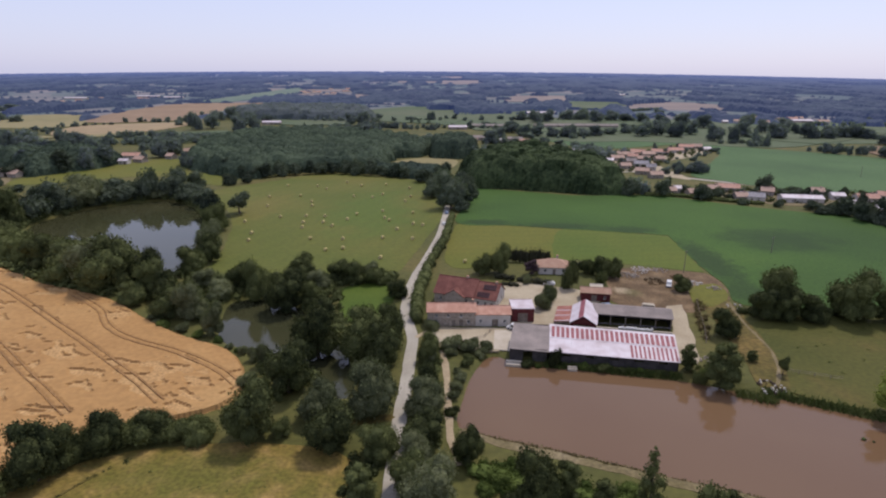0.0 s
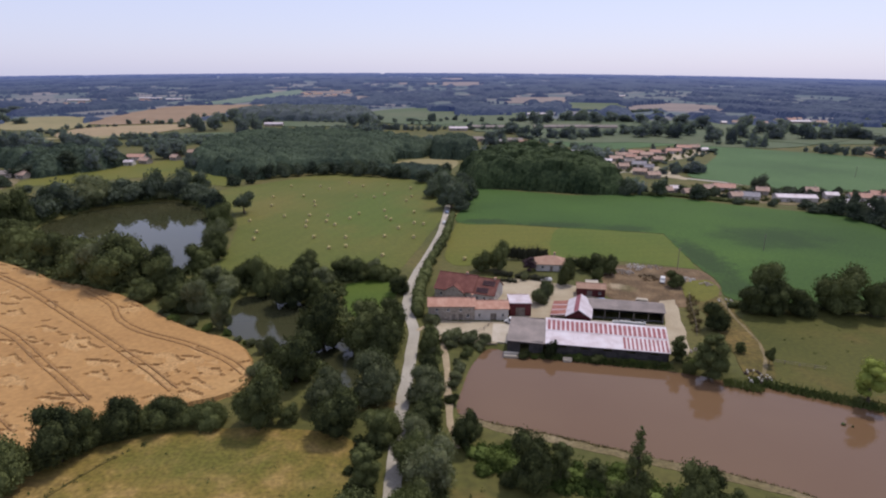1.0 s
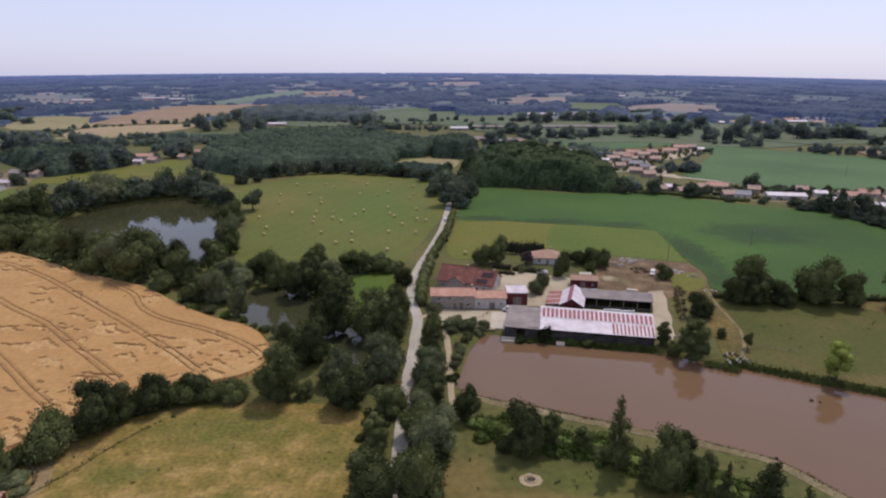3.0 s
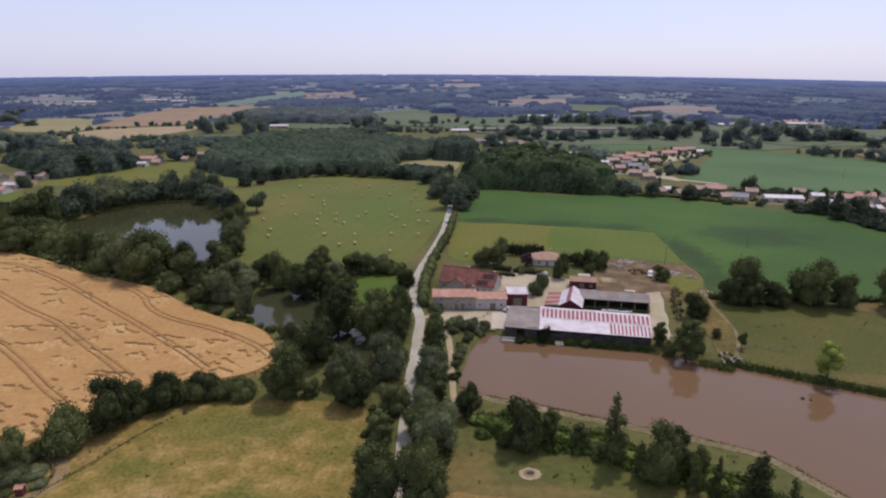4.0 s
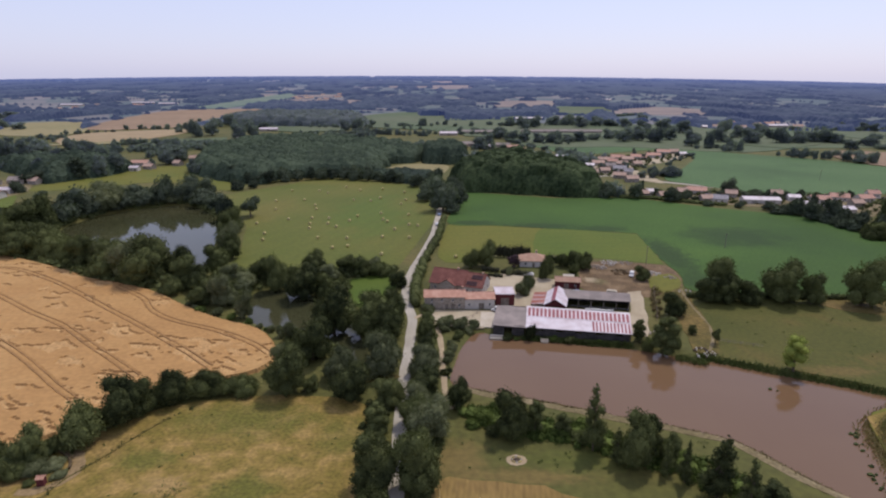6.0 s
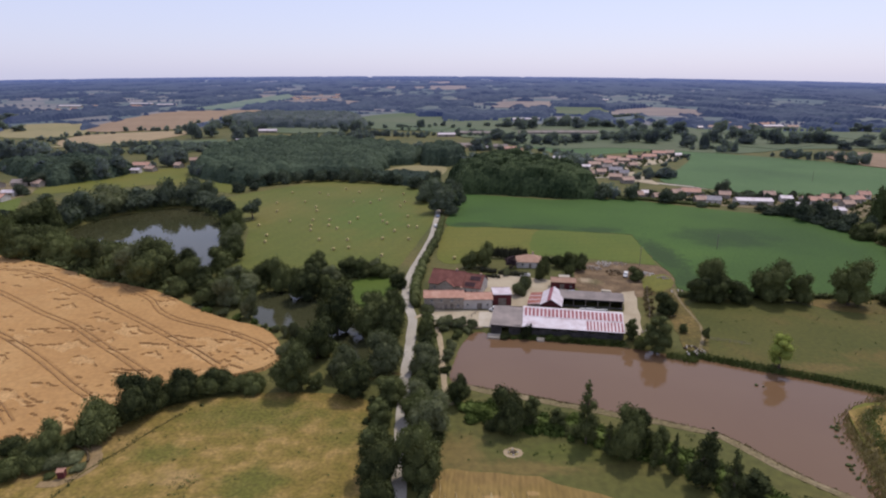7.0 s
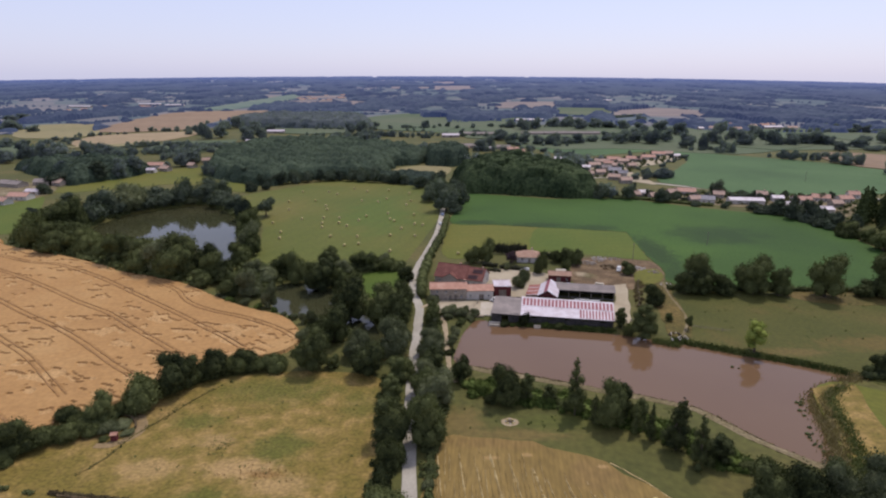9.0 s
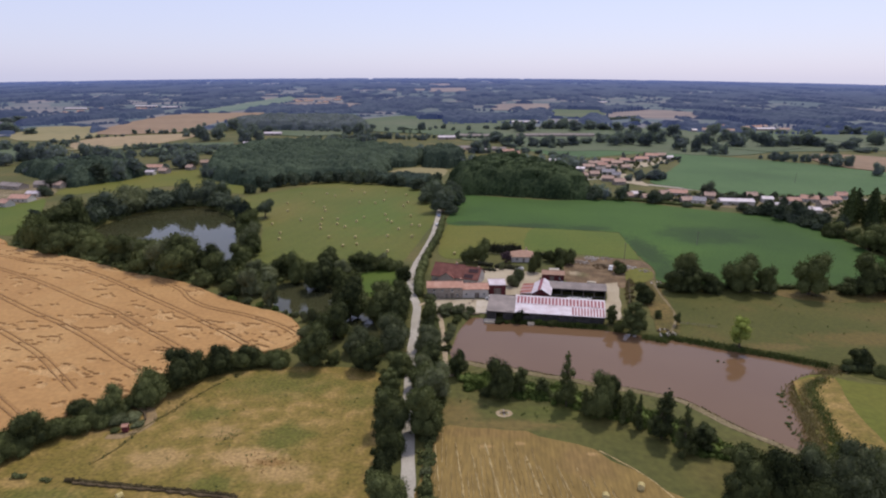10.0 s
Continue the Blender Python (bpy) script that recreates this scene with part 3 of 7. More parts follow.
MEADOW_LEFT = [(-310, 402), (-286, 480), (-235, 514), (-208, 445), (-181, 438), (-155, 387), (-219, 423), (-254, 409), (-294, 383)]
ORANGE_A = [(-566, 879), (-646, 1199), (-646, 1421), (-470, 1482), (-461, 1323), (-456, 1031), (-429, 937)]
ORANGE_B = [(-526, 817), (-412, 896), (-388, 908), (-395, 752), (-472, 682)]
YELLOW_A = [(-675, 855), (-740, 1003), (-644, 1021), (-529, 809), (-608, 773)]
STRIPS_A = [(-182, 1193), (-102, 1389), (6, 1256), (163, 1480), (100, 1060), (-13, 886)]
CLEARING = [(-56, 470), (-56, 512), (-50, 524), (-31, 536), (-3, 525), (-9, 470), (-30, 462)]
field("hay_field", HAY, M_HAY, "mown olive-green hay field dotted with round bales")
field("maize_field", MAIZE, M_MAIZE, "deep green field of young maize", high=0.14, rough=0.5)
field("maize_field", FIELD_NORTH, M_CROP_HAZED, "deep green crop field behind the village", high=0.3, rough=0.8, step=8)
field("mown_paddock", [(-5, 229), (-2, 288), (0, 293), (28, 290), (51, 285), (50, 282), (39, 236), (20, 236), (7, 222)], M_MOWN, "mown yellow-green paddock beside the lane")
field("mown_paddock", [(51.6, 285), (84, 279), (95, 276.5), (99.4, 275), (99, 253), (97, 226), (96, 221), (72, 229), (49, 235), (40, 236)], M_MOWN_GREEN, "fresh green mown paddock behind the farm")
field("lawn", [(-42, 196), (-37, 200), (-24, 204), (-21, 191), (-25, 170), (-34, 167), (-39, 181)], M_LAWN, "small bright green lawn among trees")
field("dry_meadow", [(-150, 40), (-124, 52), (-109, 58), (-97, 67), (-87, 80), (-72, 97), (-48, 104), (-24, 102), (-18, 90), (-15, 65), (-13, 44), (-13, 10), (-150, 10)], M_MEADOW, "dry grass meadow with bleached patches")
field("hay_stubble", [(-4, 71), (1, 72), (16, 70), (24, 68), (32, 64), (39, 58), (44, 54), (49, 48), (53, 40), (55, 10), (-4, 10)], M_STUBBLE, "straw-coloured stubble with raked rows", rough=0.9)
field("pasture", [(92, 172), (118, 178), (148, 177), (190, 175), (280, 165), (280, 90), (140, 96), (124, 108), (112, 115), (98, 122), (82, 130), (84, 150)], M_PASTURE, "grazed pasture between the pond and the oaks")
field("pasture", [(104, 96), (116, 101), (140, 94), (280, 88), (280, 20), (110, 20), (98, 58), (94, 66), (97, 76)], M_MOWN, "mown yellow-green field beside the reeds")
field("hay_strip", [(104, 97), (110, 99.5), (118, 99), (114, 88), (110, 70), (108, 56), (99, 58), (95, 66), (98, 76)], M_MEADOW, "straw-coloured grass strip beside the reeds", high=0.1)
field("hay_strip", [(136, 178), (150, 178.4), (190, 176), (240, 170), (240, 160), (190, 163), (152, 164), (140, 170)], M_BANKGRASS, "bare straw-coloured strip under the oaks", high=0.1)
field("meadow", MEADOW_LEFT, M_MOWN, "light green meadow on a gentle slope")
field("meadow", [(-470, 395), (-340, 378), (-306, 372), (-270, 315), (-247, 262), (-320, 282), (-470, 330)], M_MOWN_GREEN, "green meadow beyond the wheat")
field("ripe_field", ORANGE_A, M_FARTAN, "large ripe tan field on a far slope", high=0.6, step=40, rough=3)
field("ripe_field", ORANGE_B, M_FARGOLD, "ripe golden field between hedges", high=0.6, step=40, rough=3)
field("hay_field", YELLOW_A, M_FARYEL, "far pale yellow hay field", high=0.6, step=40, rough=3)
field("pasture", STRIPS_A, M_FARGREEN_HAZED, "far green pastures with scattered trees", high=0.6, step=40, rough=3)
field("ripe_field", [(408, 612), (442, 660), (500, 632), (520, 560), (470, 520), (424, 521), (406, 545)], M_FARTAN, "ripe tan field behind the village", high=1.0, step=20, rough=1.5)
field("clearing", CLEARING, M_FARYEL, "pale grass clearing within the wood", high=0.1, step=8)
field("farmyard", [(12, 148.5), (6, 149), (-4, 153), (-7, 164), (1, 164), (17, 166), (14, 177), (14, 196), (21, 206), (44, 199), (54, 197), (50, 190), (46, 186), (40, 180), (36, 170), (32, 159.5), (25, 159), (14, 158)], M_YARD, "pale gravel farmyard between the buildings", high=0.05, category="yard", rough=0.5)
field("farmyard", [(60.2, 143), (61.6, 151), (61.5, 156), (66.2, 166), (69.5, 185), (75, 186), (72.2, 172), (68, 154), (64.4, 143)], M_YARD, "pale gravel apron beside the barn", high=0.05, category="yard", rough=0.5)
field("concrete_pad", [(10.5, 150), (15.8, 149), (16.6, 162.5), (11.5, 163)], M_CONC, "pale concrete pad beside the grey barn", high=0.1, category="pad", keep=True, rough=0.05)
field("earth_yard", [(54, 199), (60, 219), (71, 225), (96, 220), (97, 205), (90, 186), (70, 178), (66, 177), (53, 188)], M_DIRT, "trampled bare earth behind the sheds", high=-0.02, category="yard", rough=0.8)
field("grass_patch", [(80, 185), (85, 184.5), (95, 196), (95, 208), (88, 206), (82.5, 199)], M_MOWN, "grass patch beside the earth yard", high=0.07, category="grass")
field("village_ground", [(127, 518), (147, 575), (182, 590), (236, 640), (251, 605), (208, 555), (174, 524), (168, 486), (169, 436), (136, 474)], M_YARD, "pale paved ground between the hamlet houses", high=0.1, category="yard", rough=1.0)
field("village_ground", [(131, 380), (144, 399), (177, 392), (202, 378), (246, 371), (287, 364), (262, 325), (235, 318), (211, 343), (160, 362)], M_TRAMPLED, "trodden pale ground between the village houses", high=0.1, category="yard", rough=1.0)
field("village_ground", [(-372, 420), (-352, 424), (-320, 410), (-303, 372), (-312, 338), (-330, 335)], M_TRAMPLED, "trodden ground round the western farm", high=0.1, category="yard", rough=1.0)
field("trodden_ground", [(84, 192), (93, 191), (92, 178), (90, 165), (89, 152), (86, 140), (82, 131.5), (76, 132), (77, 140), (79, 152), (80, 165), (81, 178)], M_BANKGRASS, "trodden straw-coloured ground between the trees and the pasture", high=0.02, category="ground", rough=0.7)
ribbon("farm_track", [(92, 189), (90, 178), (89, 165), (88, 152), (84.5, 141), (80, 133)], 1.1, M_TRAMPLED, "narrow bare track down to the pond", jitter=0.35, high=0.12)
LANE = [(2, -420), (-3, -200), (-6, -60), (-7.6, 10), (-8.6, 43.8), (-9.3, 53.8), (-9.8, 62.6), (-11.2, 87.1), (-12.1, 112.3), (-12.1, 130.2), (-12.3, 145.9), (-12.5, 154.6), (-14.1, 163.9), (-16.2, 174), (-16.9, 185), (-16.8, 201), (-15.6, 214.4), (-13.5, 229.1), (-10.8, 253.4), (-9, 269.6), (-7.8, 293.1), (-6.9, 321.6), (-6.4, 350)]
tagged(ribbon("road", LANE, 3.3, M_ROAD, ""), "narrow pale asphalt lane lined with trees", "lane", kind="structure")
ribbon("farm_track", [(-12, 157), (-9, 160.5), (-5, 153), (-2.6, 141), (-1.8, 126), (-1.2, 114), (0, 104), (1.6, 98.5)], 1.7, M_TRACK, "pale gravel track along the pond", jitter=0.3)
ribbon("farm_track", [(1.5, 110.5), (10, 106), (19, 103), (36, 97), (53, 91), (66, 85), (76, 71), (88, 59)], 2.4, M_TRAMPLED, "straw-coloured grass path on the pond bank", jitter=0.4, high=0.05)
ribbon("field_path", [(-68, 93), (-73, 83), (-76, 76), (-79, 70), (-81, 61), (-84, 54)], 0.5, M_BANKGRASS, "faint trodden path across the dry meadow", jitter=0.25, high=0.2, crown=0.0)
ribbon("field_path", [(-90.5, 80.8), (-85.1, 79.6), (-81.4, 77.6), (-79.6, 75.0), (-78.6, 71.6), (-79.6, 68.2), (-82.8, 65.9), (-86.5, 65.4)], 2.3, M_BARE, "bare trodden path round the small hut", jitter=0.3, high=0.14, crown=0.0, step=1.5)
ribbon("earth_bank", [(-84, 47.4), (-78, 46.7), (-70, 45.8), (-62, 44.9), (-54, 43.9), (-46, 42.7), (-38, 41.4)], 0.7, M_SOIL, "steep dark earth bank across the meadow", high=0.5, category="bank", jitter=0.3, crown=0.12, step=1.1)
ribbon("retaining_wall", [(-91.2, 79.4), (-88.6, 79.2), (-86.1, 78.6), (-83.2, 77.0), (-81.2, 74.9), (-80.2, 72.6)], 0.5, M_SOIL, "low dark retaining wall curving round the hut", high=0.7, category="wall", jitter=0.06, crown=0.04, step=1.0)
ribbon("straw_swath", [(37, 61.4), (40.5, 57.8), (44.8, 52.7), (47.4, 48.4), (49.4, 44)], 0.3, M_STRAW_ROW, "thin pale straw line along the stubble", jitter=0.14, high=0.14, category="straw", step=1.2)
ribbon("field_track", [(-13, 115), (-22, 113), (-32, 114)], 3.0, M_BANKGRASS, "grassy field entrance off the lane", jitter=0.4, high=0.05)

# ---- wheat: a crop sheet with beaten-down patches ----
WHEAT = [(-319, 276), (-253, 253), (-233, 236), (-199, 222), (-162, 203), (-150, 195), (-127, 186), (-112, 178), (-97, 166), (-80, 154), (-64, 146), (-56, 137), (-52, 127), (-54, 117), (-66, 110), (-77, 102), (-90, 87), (-100, 75), (-113, 63), (-140, 45), (-220, 30), (-330, 30)]

TRAMLINES = [[(-130, 184), (-114, 171.5), (-105.5, 160.5), (-96.5, 153), (-87, 148), (-78, 144.3), (-67.5, 138.4), (-59, 132.3), (-53.8, 127)],
             [(-240, 226), (-201, 208), (-184, 204), (-160, 190), (-142, 177), (-120, 160), (-103, 147), (-88, 135), (-78, 127), (-68, 118)],
             [(-240, 214), (-209, 197), (-183, 182), (-162, 168), (-146, 157), (-128, 146), (-112, 133), (-97, 121), (-86, 112)],
             [(-240, 200), (-200, 173), (-162, 147), (-139.7, 133.2), (-120.2, 118.8), (-106, 107.2), (-95, 99)],
             [(-220, 168), (-185, 146), (-152, 123), (-134.5, 110.6), (-121.6, 99.4), (-108, 87)],
             [(-190, 128), (-153, 102), (-122.6, 79.0), (-111, 70.5)]]


def wheat_field():
    line = rounded(WHEAT, 3.0)
    step = 0.52
    xs, ys = np.arange(-260, -48, step), np.arange(52, 262, step)
    X, Y = np.meshgrid(xs, ys)
    warp = 6 * value_noise(X / 15, Y / 15, 5) + 3.0 * value_noise(X / 5, Y / 5, 15)
    slant = Y + 0.28 * X + 0.8 * warp
    lodge = value_noise((X + warp) / 6.5, slant / 2.5, 1) * 0.7 + value_noise((X - warp) / 2.2, slant / 1.2, 2) * 0.3
    beside_hedge = smooth_step(142, 104, Y - 0.2 * (X + 100))
    upper_end = smooth_step(26, 6, np.abs(Y - 150 + 0.62 * (X + 100)))
    where = value_noise(X / 30 + 3, Y / 19, 3) * 0.5 + value_noise(X / 12, Y / 8, 8) * 0.5 + 0.17 * beside_hedge + 0.1 * upper_end - 0.05
    flat_lying = (lodge >= 0.635 - 0.05 * beside_hedge) & (where > 0.49)
    # Shade below the standing wheat, put into a dark colour along north edges.
    shade_strip = flat_lying & ~np.roll(flat_lying, -1, 0) & (value_noise(X / 3.5, Y / 3.5, 9) > 0.3)
    Z = 0.95 - np.where(flat_lying, np.where(shade_strip, 0.42, 0.22), 0) + 0.07 * value_noise(X / 0.9, Y / 0.9, 4) + 0.08 * value_noise(X / 9, Y / 9, 6)
    tracks = []
    for pts in TRAMLINES:
        run = rounded(pts, 4.0, False)
        for side in (-0.95, 0.95):
            tracks.append([(x + side * 0.55, y + side * 0.8) for x, y in run])
    track = np.zeros(X.shape, bool)
    for run in tracks:
        for (x0, y0), (x1, y1) in zip(run, run[1:]):
            j0, j1 = np.searchsorted(xs, [min(x0, x1) - 1, max(x0, x1) + 1])
            i0, i1 = np.searchsorted(ys, [min(y0, y1) - 1, max(y0, y1) + 1])
            bx, by = X[i0:i1, j0:j1], Y[i0:i1, j0:j1]
            dx, dy = x1 - x0, y1 - y0
            k = np.clip(((bx - x0) * dx + (by - y0) * dy) / (dx * dx + dy * dy), 0, 1)
            track[i0:i1, j0:j1] |= np.hypot(bx - x0 - k * dx, by - y0 - k * dy) < 0.3
    Z = np.where(track, 0.8, Z)
    keep = inside(line, X, Y)
    Z = np.where(keep, Z, 0.02)
    n = np.arange(X.size).reshape(X.shape)
    quad = np.stack([n[:-1, :-1], n[:-1, 1:], n[1:, 1:], n[1:, :-1]], -1)
    use = keep[:-1, :-1] | keep[:-1, 1:] | keep[1:, 1:] | keep[1:, :-1]
    kind = np.where(shade_strip, 1, np.where(flat_lying, 2, 0))[:-1, :-1]
    V = np.stack([X, Y, Z], -1).reshape(-1, 3)
    made = []
    for k, name, mat in ((0, "wheat_field", M_WHEAT), (1, "torn_wheat", M_WHEAT_SHADE), (2, "flattened_wheat", M_FLAT_LIT)):
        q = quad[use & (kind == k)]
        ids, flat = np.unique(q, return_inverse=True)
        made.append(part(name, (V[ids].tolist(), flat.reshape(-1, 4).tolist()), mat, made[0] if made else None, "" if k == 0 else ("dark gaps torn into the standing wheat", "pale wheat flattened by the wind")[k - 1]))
    ob = made[0]
    tagged(ob, "ripe golden wheat field with beaten-down patches and wheel tracks", "field", kind="structure")
    for run in tracks:
        ribbon("tramline", run, 0.38, M_TRAM, "", high=1.06, parent=ob, step=2.5, jitter=0.12, crown=0.02)
    return ob


wheat_field()

# ---- foliage ----
_b0 = bmesh.new()
bmesh.ops.create_icosphere(_b0, subdivisions=2, radius=1.0)
ICO2 = (np.array([v.co[:] for v in _b0.verts]), np.array([[v.index for v in f.verts] for f in _b0.faces]))
_b0.free()
_b0 = bmesh.new()
bmesh.ops.create_icosphere(_b0, subdivisions=1, radius=1.0)
ICO1 = (np.array([v.co[:] for v in _b0.verts]), np.array([[v.index for v in f.verts] for f in _b0.faces]))
_b0.free()


def leaf_quads(rng, p, nrm, size):
    """A bent leaf clump at each point p, facing about along nrm."""
    n = len(p)
    nrm = nrm / np.linalg.norm(nrm, axis=1)[:, None]
    t = np.cross(nrm, rng.normal(size=(n, 3)))
    t /= np.linalg.norm(t, axis=1)[:, None]
    b = np.cross(nrm, t)
    s = size * rng.uniform(0.6, 1.35, n)[:, None]
    w = s * rng.uniform(0.5, 1.0, n)[:, None]
    bend = nrm * s * 0.28
    v = np.stack([p - t * s * 0.6 - bend, p - b * w * 0.5, p + t * s * 0.6 - bend, p + b * w * 0.5], 1).reshape(-1, 3)
    return v, np.arange(4 * n).reshape(-1, 4)


def crown_data(rng, lobes, n, size, squash=0.9, under=-0.55, core=0.82, jitter=0.48, ball=None):
    """Leaf clumps over the surfaces of overlapping lobes (x, y, z, r), with dark cores inside."""
    ball = ball or ICO2
    L = np.array(lobes, float)
    pick = rng.choice(len(L), n * 2, p=L[:, 3] ** 2 / np.sum(L[:, 3] ** 2))
    d = rng.normal(size=(n * 2, 3))
    d /= np.linalg.norm(d, axis=1)[:, None]
    ok = d[:, 2] > under
    pick, d = pick[ok], d[ok]
    depth = np.where(rng.random(len(d)) < 0.2, rng.uniform(1.05, 1.4, len(d)), rng.uniform(0.8, 1.14, len(d)))
    p = L[pick, :3] + d * (L[pick, 3] * depth)[:, None] * (1, 1, squash)
    hid = np.zeros(len(p), bool)
    for k, (x, y, z, r) in enumerate(L):
        hid |= (np.linalg.norm((p - (x, y, z)) / (1, 1, squash), axis=1) < 0.8 * r) & (pick != k)
    p, d = p[~hid][:n], d[~hid][:n]
    v, f = leaf_quads(rng, p, d + rng.normal(size=d.shape) * jitter, size)
    vs, fs, off = [v], f.tolist(), len(v)
    for x, y, z, r in L:
        cv = ball[0] * r * core * (1, 1, squash) * rng.uniform(0.88, 1.08, (len(ball[0]), 1)) + (x, y, z)
        vs.append(cv)
        fs += (ball[1] + off).tolist()
        off += len(cv)
    return np.concatenate(vs).tolist(), fs


def trunk_bm(rng, high, r, limbs):
    bm = bmesh.new()
    top = (rng.uniform(-0.3, 0.3), rng.uniform(-0.3, 0.3), high)
    tube(bm, (0, 0, -0.5), (top[0] * 0.3, top[1] * 0.3, 0.35), r * 1.5, r * 1.05)
    tube(bm, (top[0] * 0.3, top[1] * 0.3, 0.3), top, r * 1.05, r * 0.55)
    for x, y, z, _ in limbs:
        tube(bm, (top[0] * 0.8, top[1] * 0.8, high * rng.uniform(0.55, 0.9)), (x * 0.85, y * 0.85, z), r * 0.42, r * 0.14, 6)
    return bm


def tree_kind(name, category, seed, kind, leaf, n=2100, coarse=1.0):
    """One tree at a radius of 5 m: trunk, limbs and a clumped crown."""
    rng = np.random.default_rng(seed)
    ob = new(name)
    lobes = []
    if kind == "broad":
        lobes = [(0, 0, 4.9, 3.6)]
        for k in range(12):
            a = k * 2.4 + rng.uniform(-0.4, 0.4)
            z = 1.7 + 6.6 * ((k * 0.37 + 0.1) % 1)
            q = 3.4 * math.sqrt(max(0.15, 1 - ((z - 4.2) / 5.2) ** 2))
            lobes.append((q * math.cos(a), q * math.sin(a), z, rng.uniform(1.7, 2.5)))
        for k in range(4):
            lobes.append((2.7 * math.cos(k * 1.57 + 0.4), 2.7 * math.sin(k * 1.57 + 0.4), 2.1 + 0.3 * (k % 2), 2.0))
        data = crown_data(rng, lobes, n, 0.44 * coarse, ball=ICO1 if coarse > 1.2 else ICO2)
        tb = trunk_bm(rng, 4.6, 0.42, lobes[1:8])
    elif kind == "bush":
        lobes = [(0, 0, 2.6, 2.6)]
        for k in range(10):
            a = k * 2.4 + rng.uniform(-0.4, 0.4)
            q = rng.uniform(2.0, 3.1)
            lobes.append((q * math.cos(a), q * math.sin(a), 1.2 + 3.6 * ((k * 0.41 + 0.2) % 1) * (1 - 0.12 * q), rng.uniform(1.5, 2.2)))
        data = crown_data(rng, lobes, n, 0.44 * coarse, under=-0.8, ball=ICO1 if coarse > 1.2 else ICO2)
        tb = trunk_bm(rng, 2.4, 0.3, lobes[1:6])
    elif kind == "tall":
        for k in range(12):
            a = k * 2.4 + rng.uniform(-0.5, 0.5)
            z = 2.6 + 10.5 * k / 11
            q = 2.3 * math.sqrt(max(0.05, 1 - ((z - 6.5) / 7.5) ** 2))
            lobes.append((q * math.cos(a), q * math.sin(a), z, rng.uniform(1.6, 2.5) * (0.7 + 0.3 * (1 - abs(z - 7) / 7))))
        lobes.append((0, 0, 7, 2.6))
        data = crown_data(rng, lobes, n, 0.44 * coarse, ball=ICO1 if coarse > 1.2 else ICO2)
        tb = trunk_bm(rng, 7.5, 0.42, lobes[1:9])
    elif kind == "oak":
        lobes = [(0, 0, 5.6, 3.3)]
        for k in range(13):
            a = k * 2.4 + rng.uniform(-0.4, 0.4)
            z = 3.1 + 5.6 * ((k * 0.37 + 0.1) % 1)
            q = 3.3 * math.sqrt(max(0.15, 1 - ((z - 4.9) / 5.2) ** 2))
            lobes.append((q * math.cos(a), q * math.sin(a), z, rng.uniform(1.7, 2.3)))
        data = crown_data(rng, lobes, n, 0.44 * coarse, ball=ICO1 if coarse > 1.2 else ICO2)
        tb = trunk_bm(rng, 4.6, 0.45, lobes[1:10])
    elif kind == "slim":
        for k in range(17):
            a = k * 2.4 + rng.uniform(-0.6, 0.6)
            z = 1.3 + 15.4 * k / 16
            thin = (1 - 0.3 * k / 16) * math.sqrt(max(0.03, 1 - (k / 16) ** 2.6))
            q = 2.1 * thin * rng.uniform(0.2, 1.35)
            lobes.append((q * math.cos(a), q * math.sin(a), z, rng.uniform(1.1, 2.2) * thin + 0.2))
        data = crown_data(rng, lobes, n, 0.42 * coarse, squash=1.1, core=0.7, jitter=0.6, ball=ICO1 if coarse > 1.2 else ICO2)
        tb = trunk_bm(rng, 14.5, 0.34, lobes[1:11])
    elif kind == "fir":
        m = n
        z = 1.0 + 18.5 * (1 - np.sqrt(rng.uniform(0, 1, m)))
        a = rng.uniform(0, math.tau, m)
        tier = 0.72 + 0.28 * ((z * 0.55) % 1.0)[::1]
        wob = 1 + 0.5 * np.sin(a * 3 + z) * np.cos(a * 2 - z * 0.7) + 0.25 * np.sin(a * 5 - z * 2.3)
        q = 5.2 * (1 - (z - 1) / 19.6) ** 0.62 * (1.42 - tier) * 1.25 * wob * rng.uniform(0.75, 1.05, m)
        p = np.stack([q * np.cos(a), q * np.sin(a), z - 0.15 * q], 1)
        d = np.stack([np.cos(a), np.sin(a), np.full(m, 0.7)], 1)
        v, f = leaf_quads(rng, p, d + rng.normal(size=d.shape) * 0.4, 0.8 * coarse)
        zz = np.linspace(0, 1, 9)
        cv, cf = [], []
        for k, u in enumerate(zz):
            for j in range(10):
                cv.append((3.6 * (1 - u) ** 0.9 * math.cos(j * 0.628), 3.6 * (1 - u) ** 0.9 * math.sin(j * 0.628), 1.2 + 17.5 * u))
        cf = [[len(v) + k * 10 + j, len(v) + k * 10 + (j + 1) % 10, len(v) + (k + 1) * 10 + (j + 1) % 10, len(v) + (k + 1) * 10 + j] for k in range(8) for j in range(10)]
        data = (v.tolist() + cv, f.tolist() + cf)
        tb = trunk_bm(rng, 17.0, 0.45, [])
    part("trunk", tb, M_BARK, ob)
    part("crown", data, leaf, ob)
    tagged(ob, "", category)
    return ob


KINDS = {}
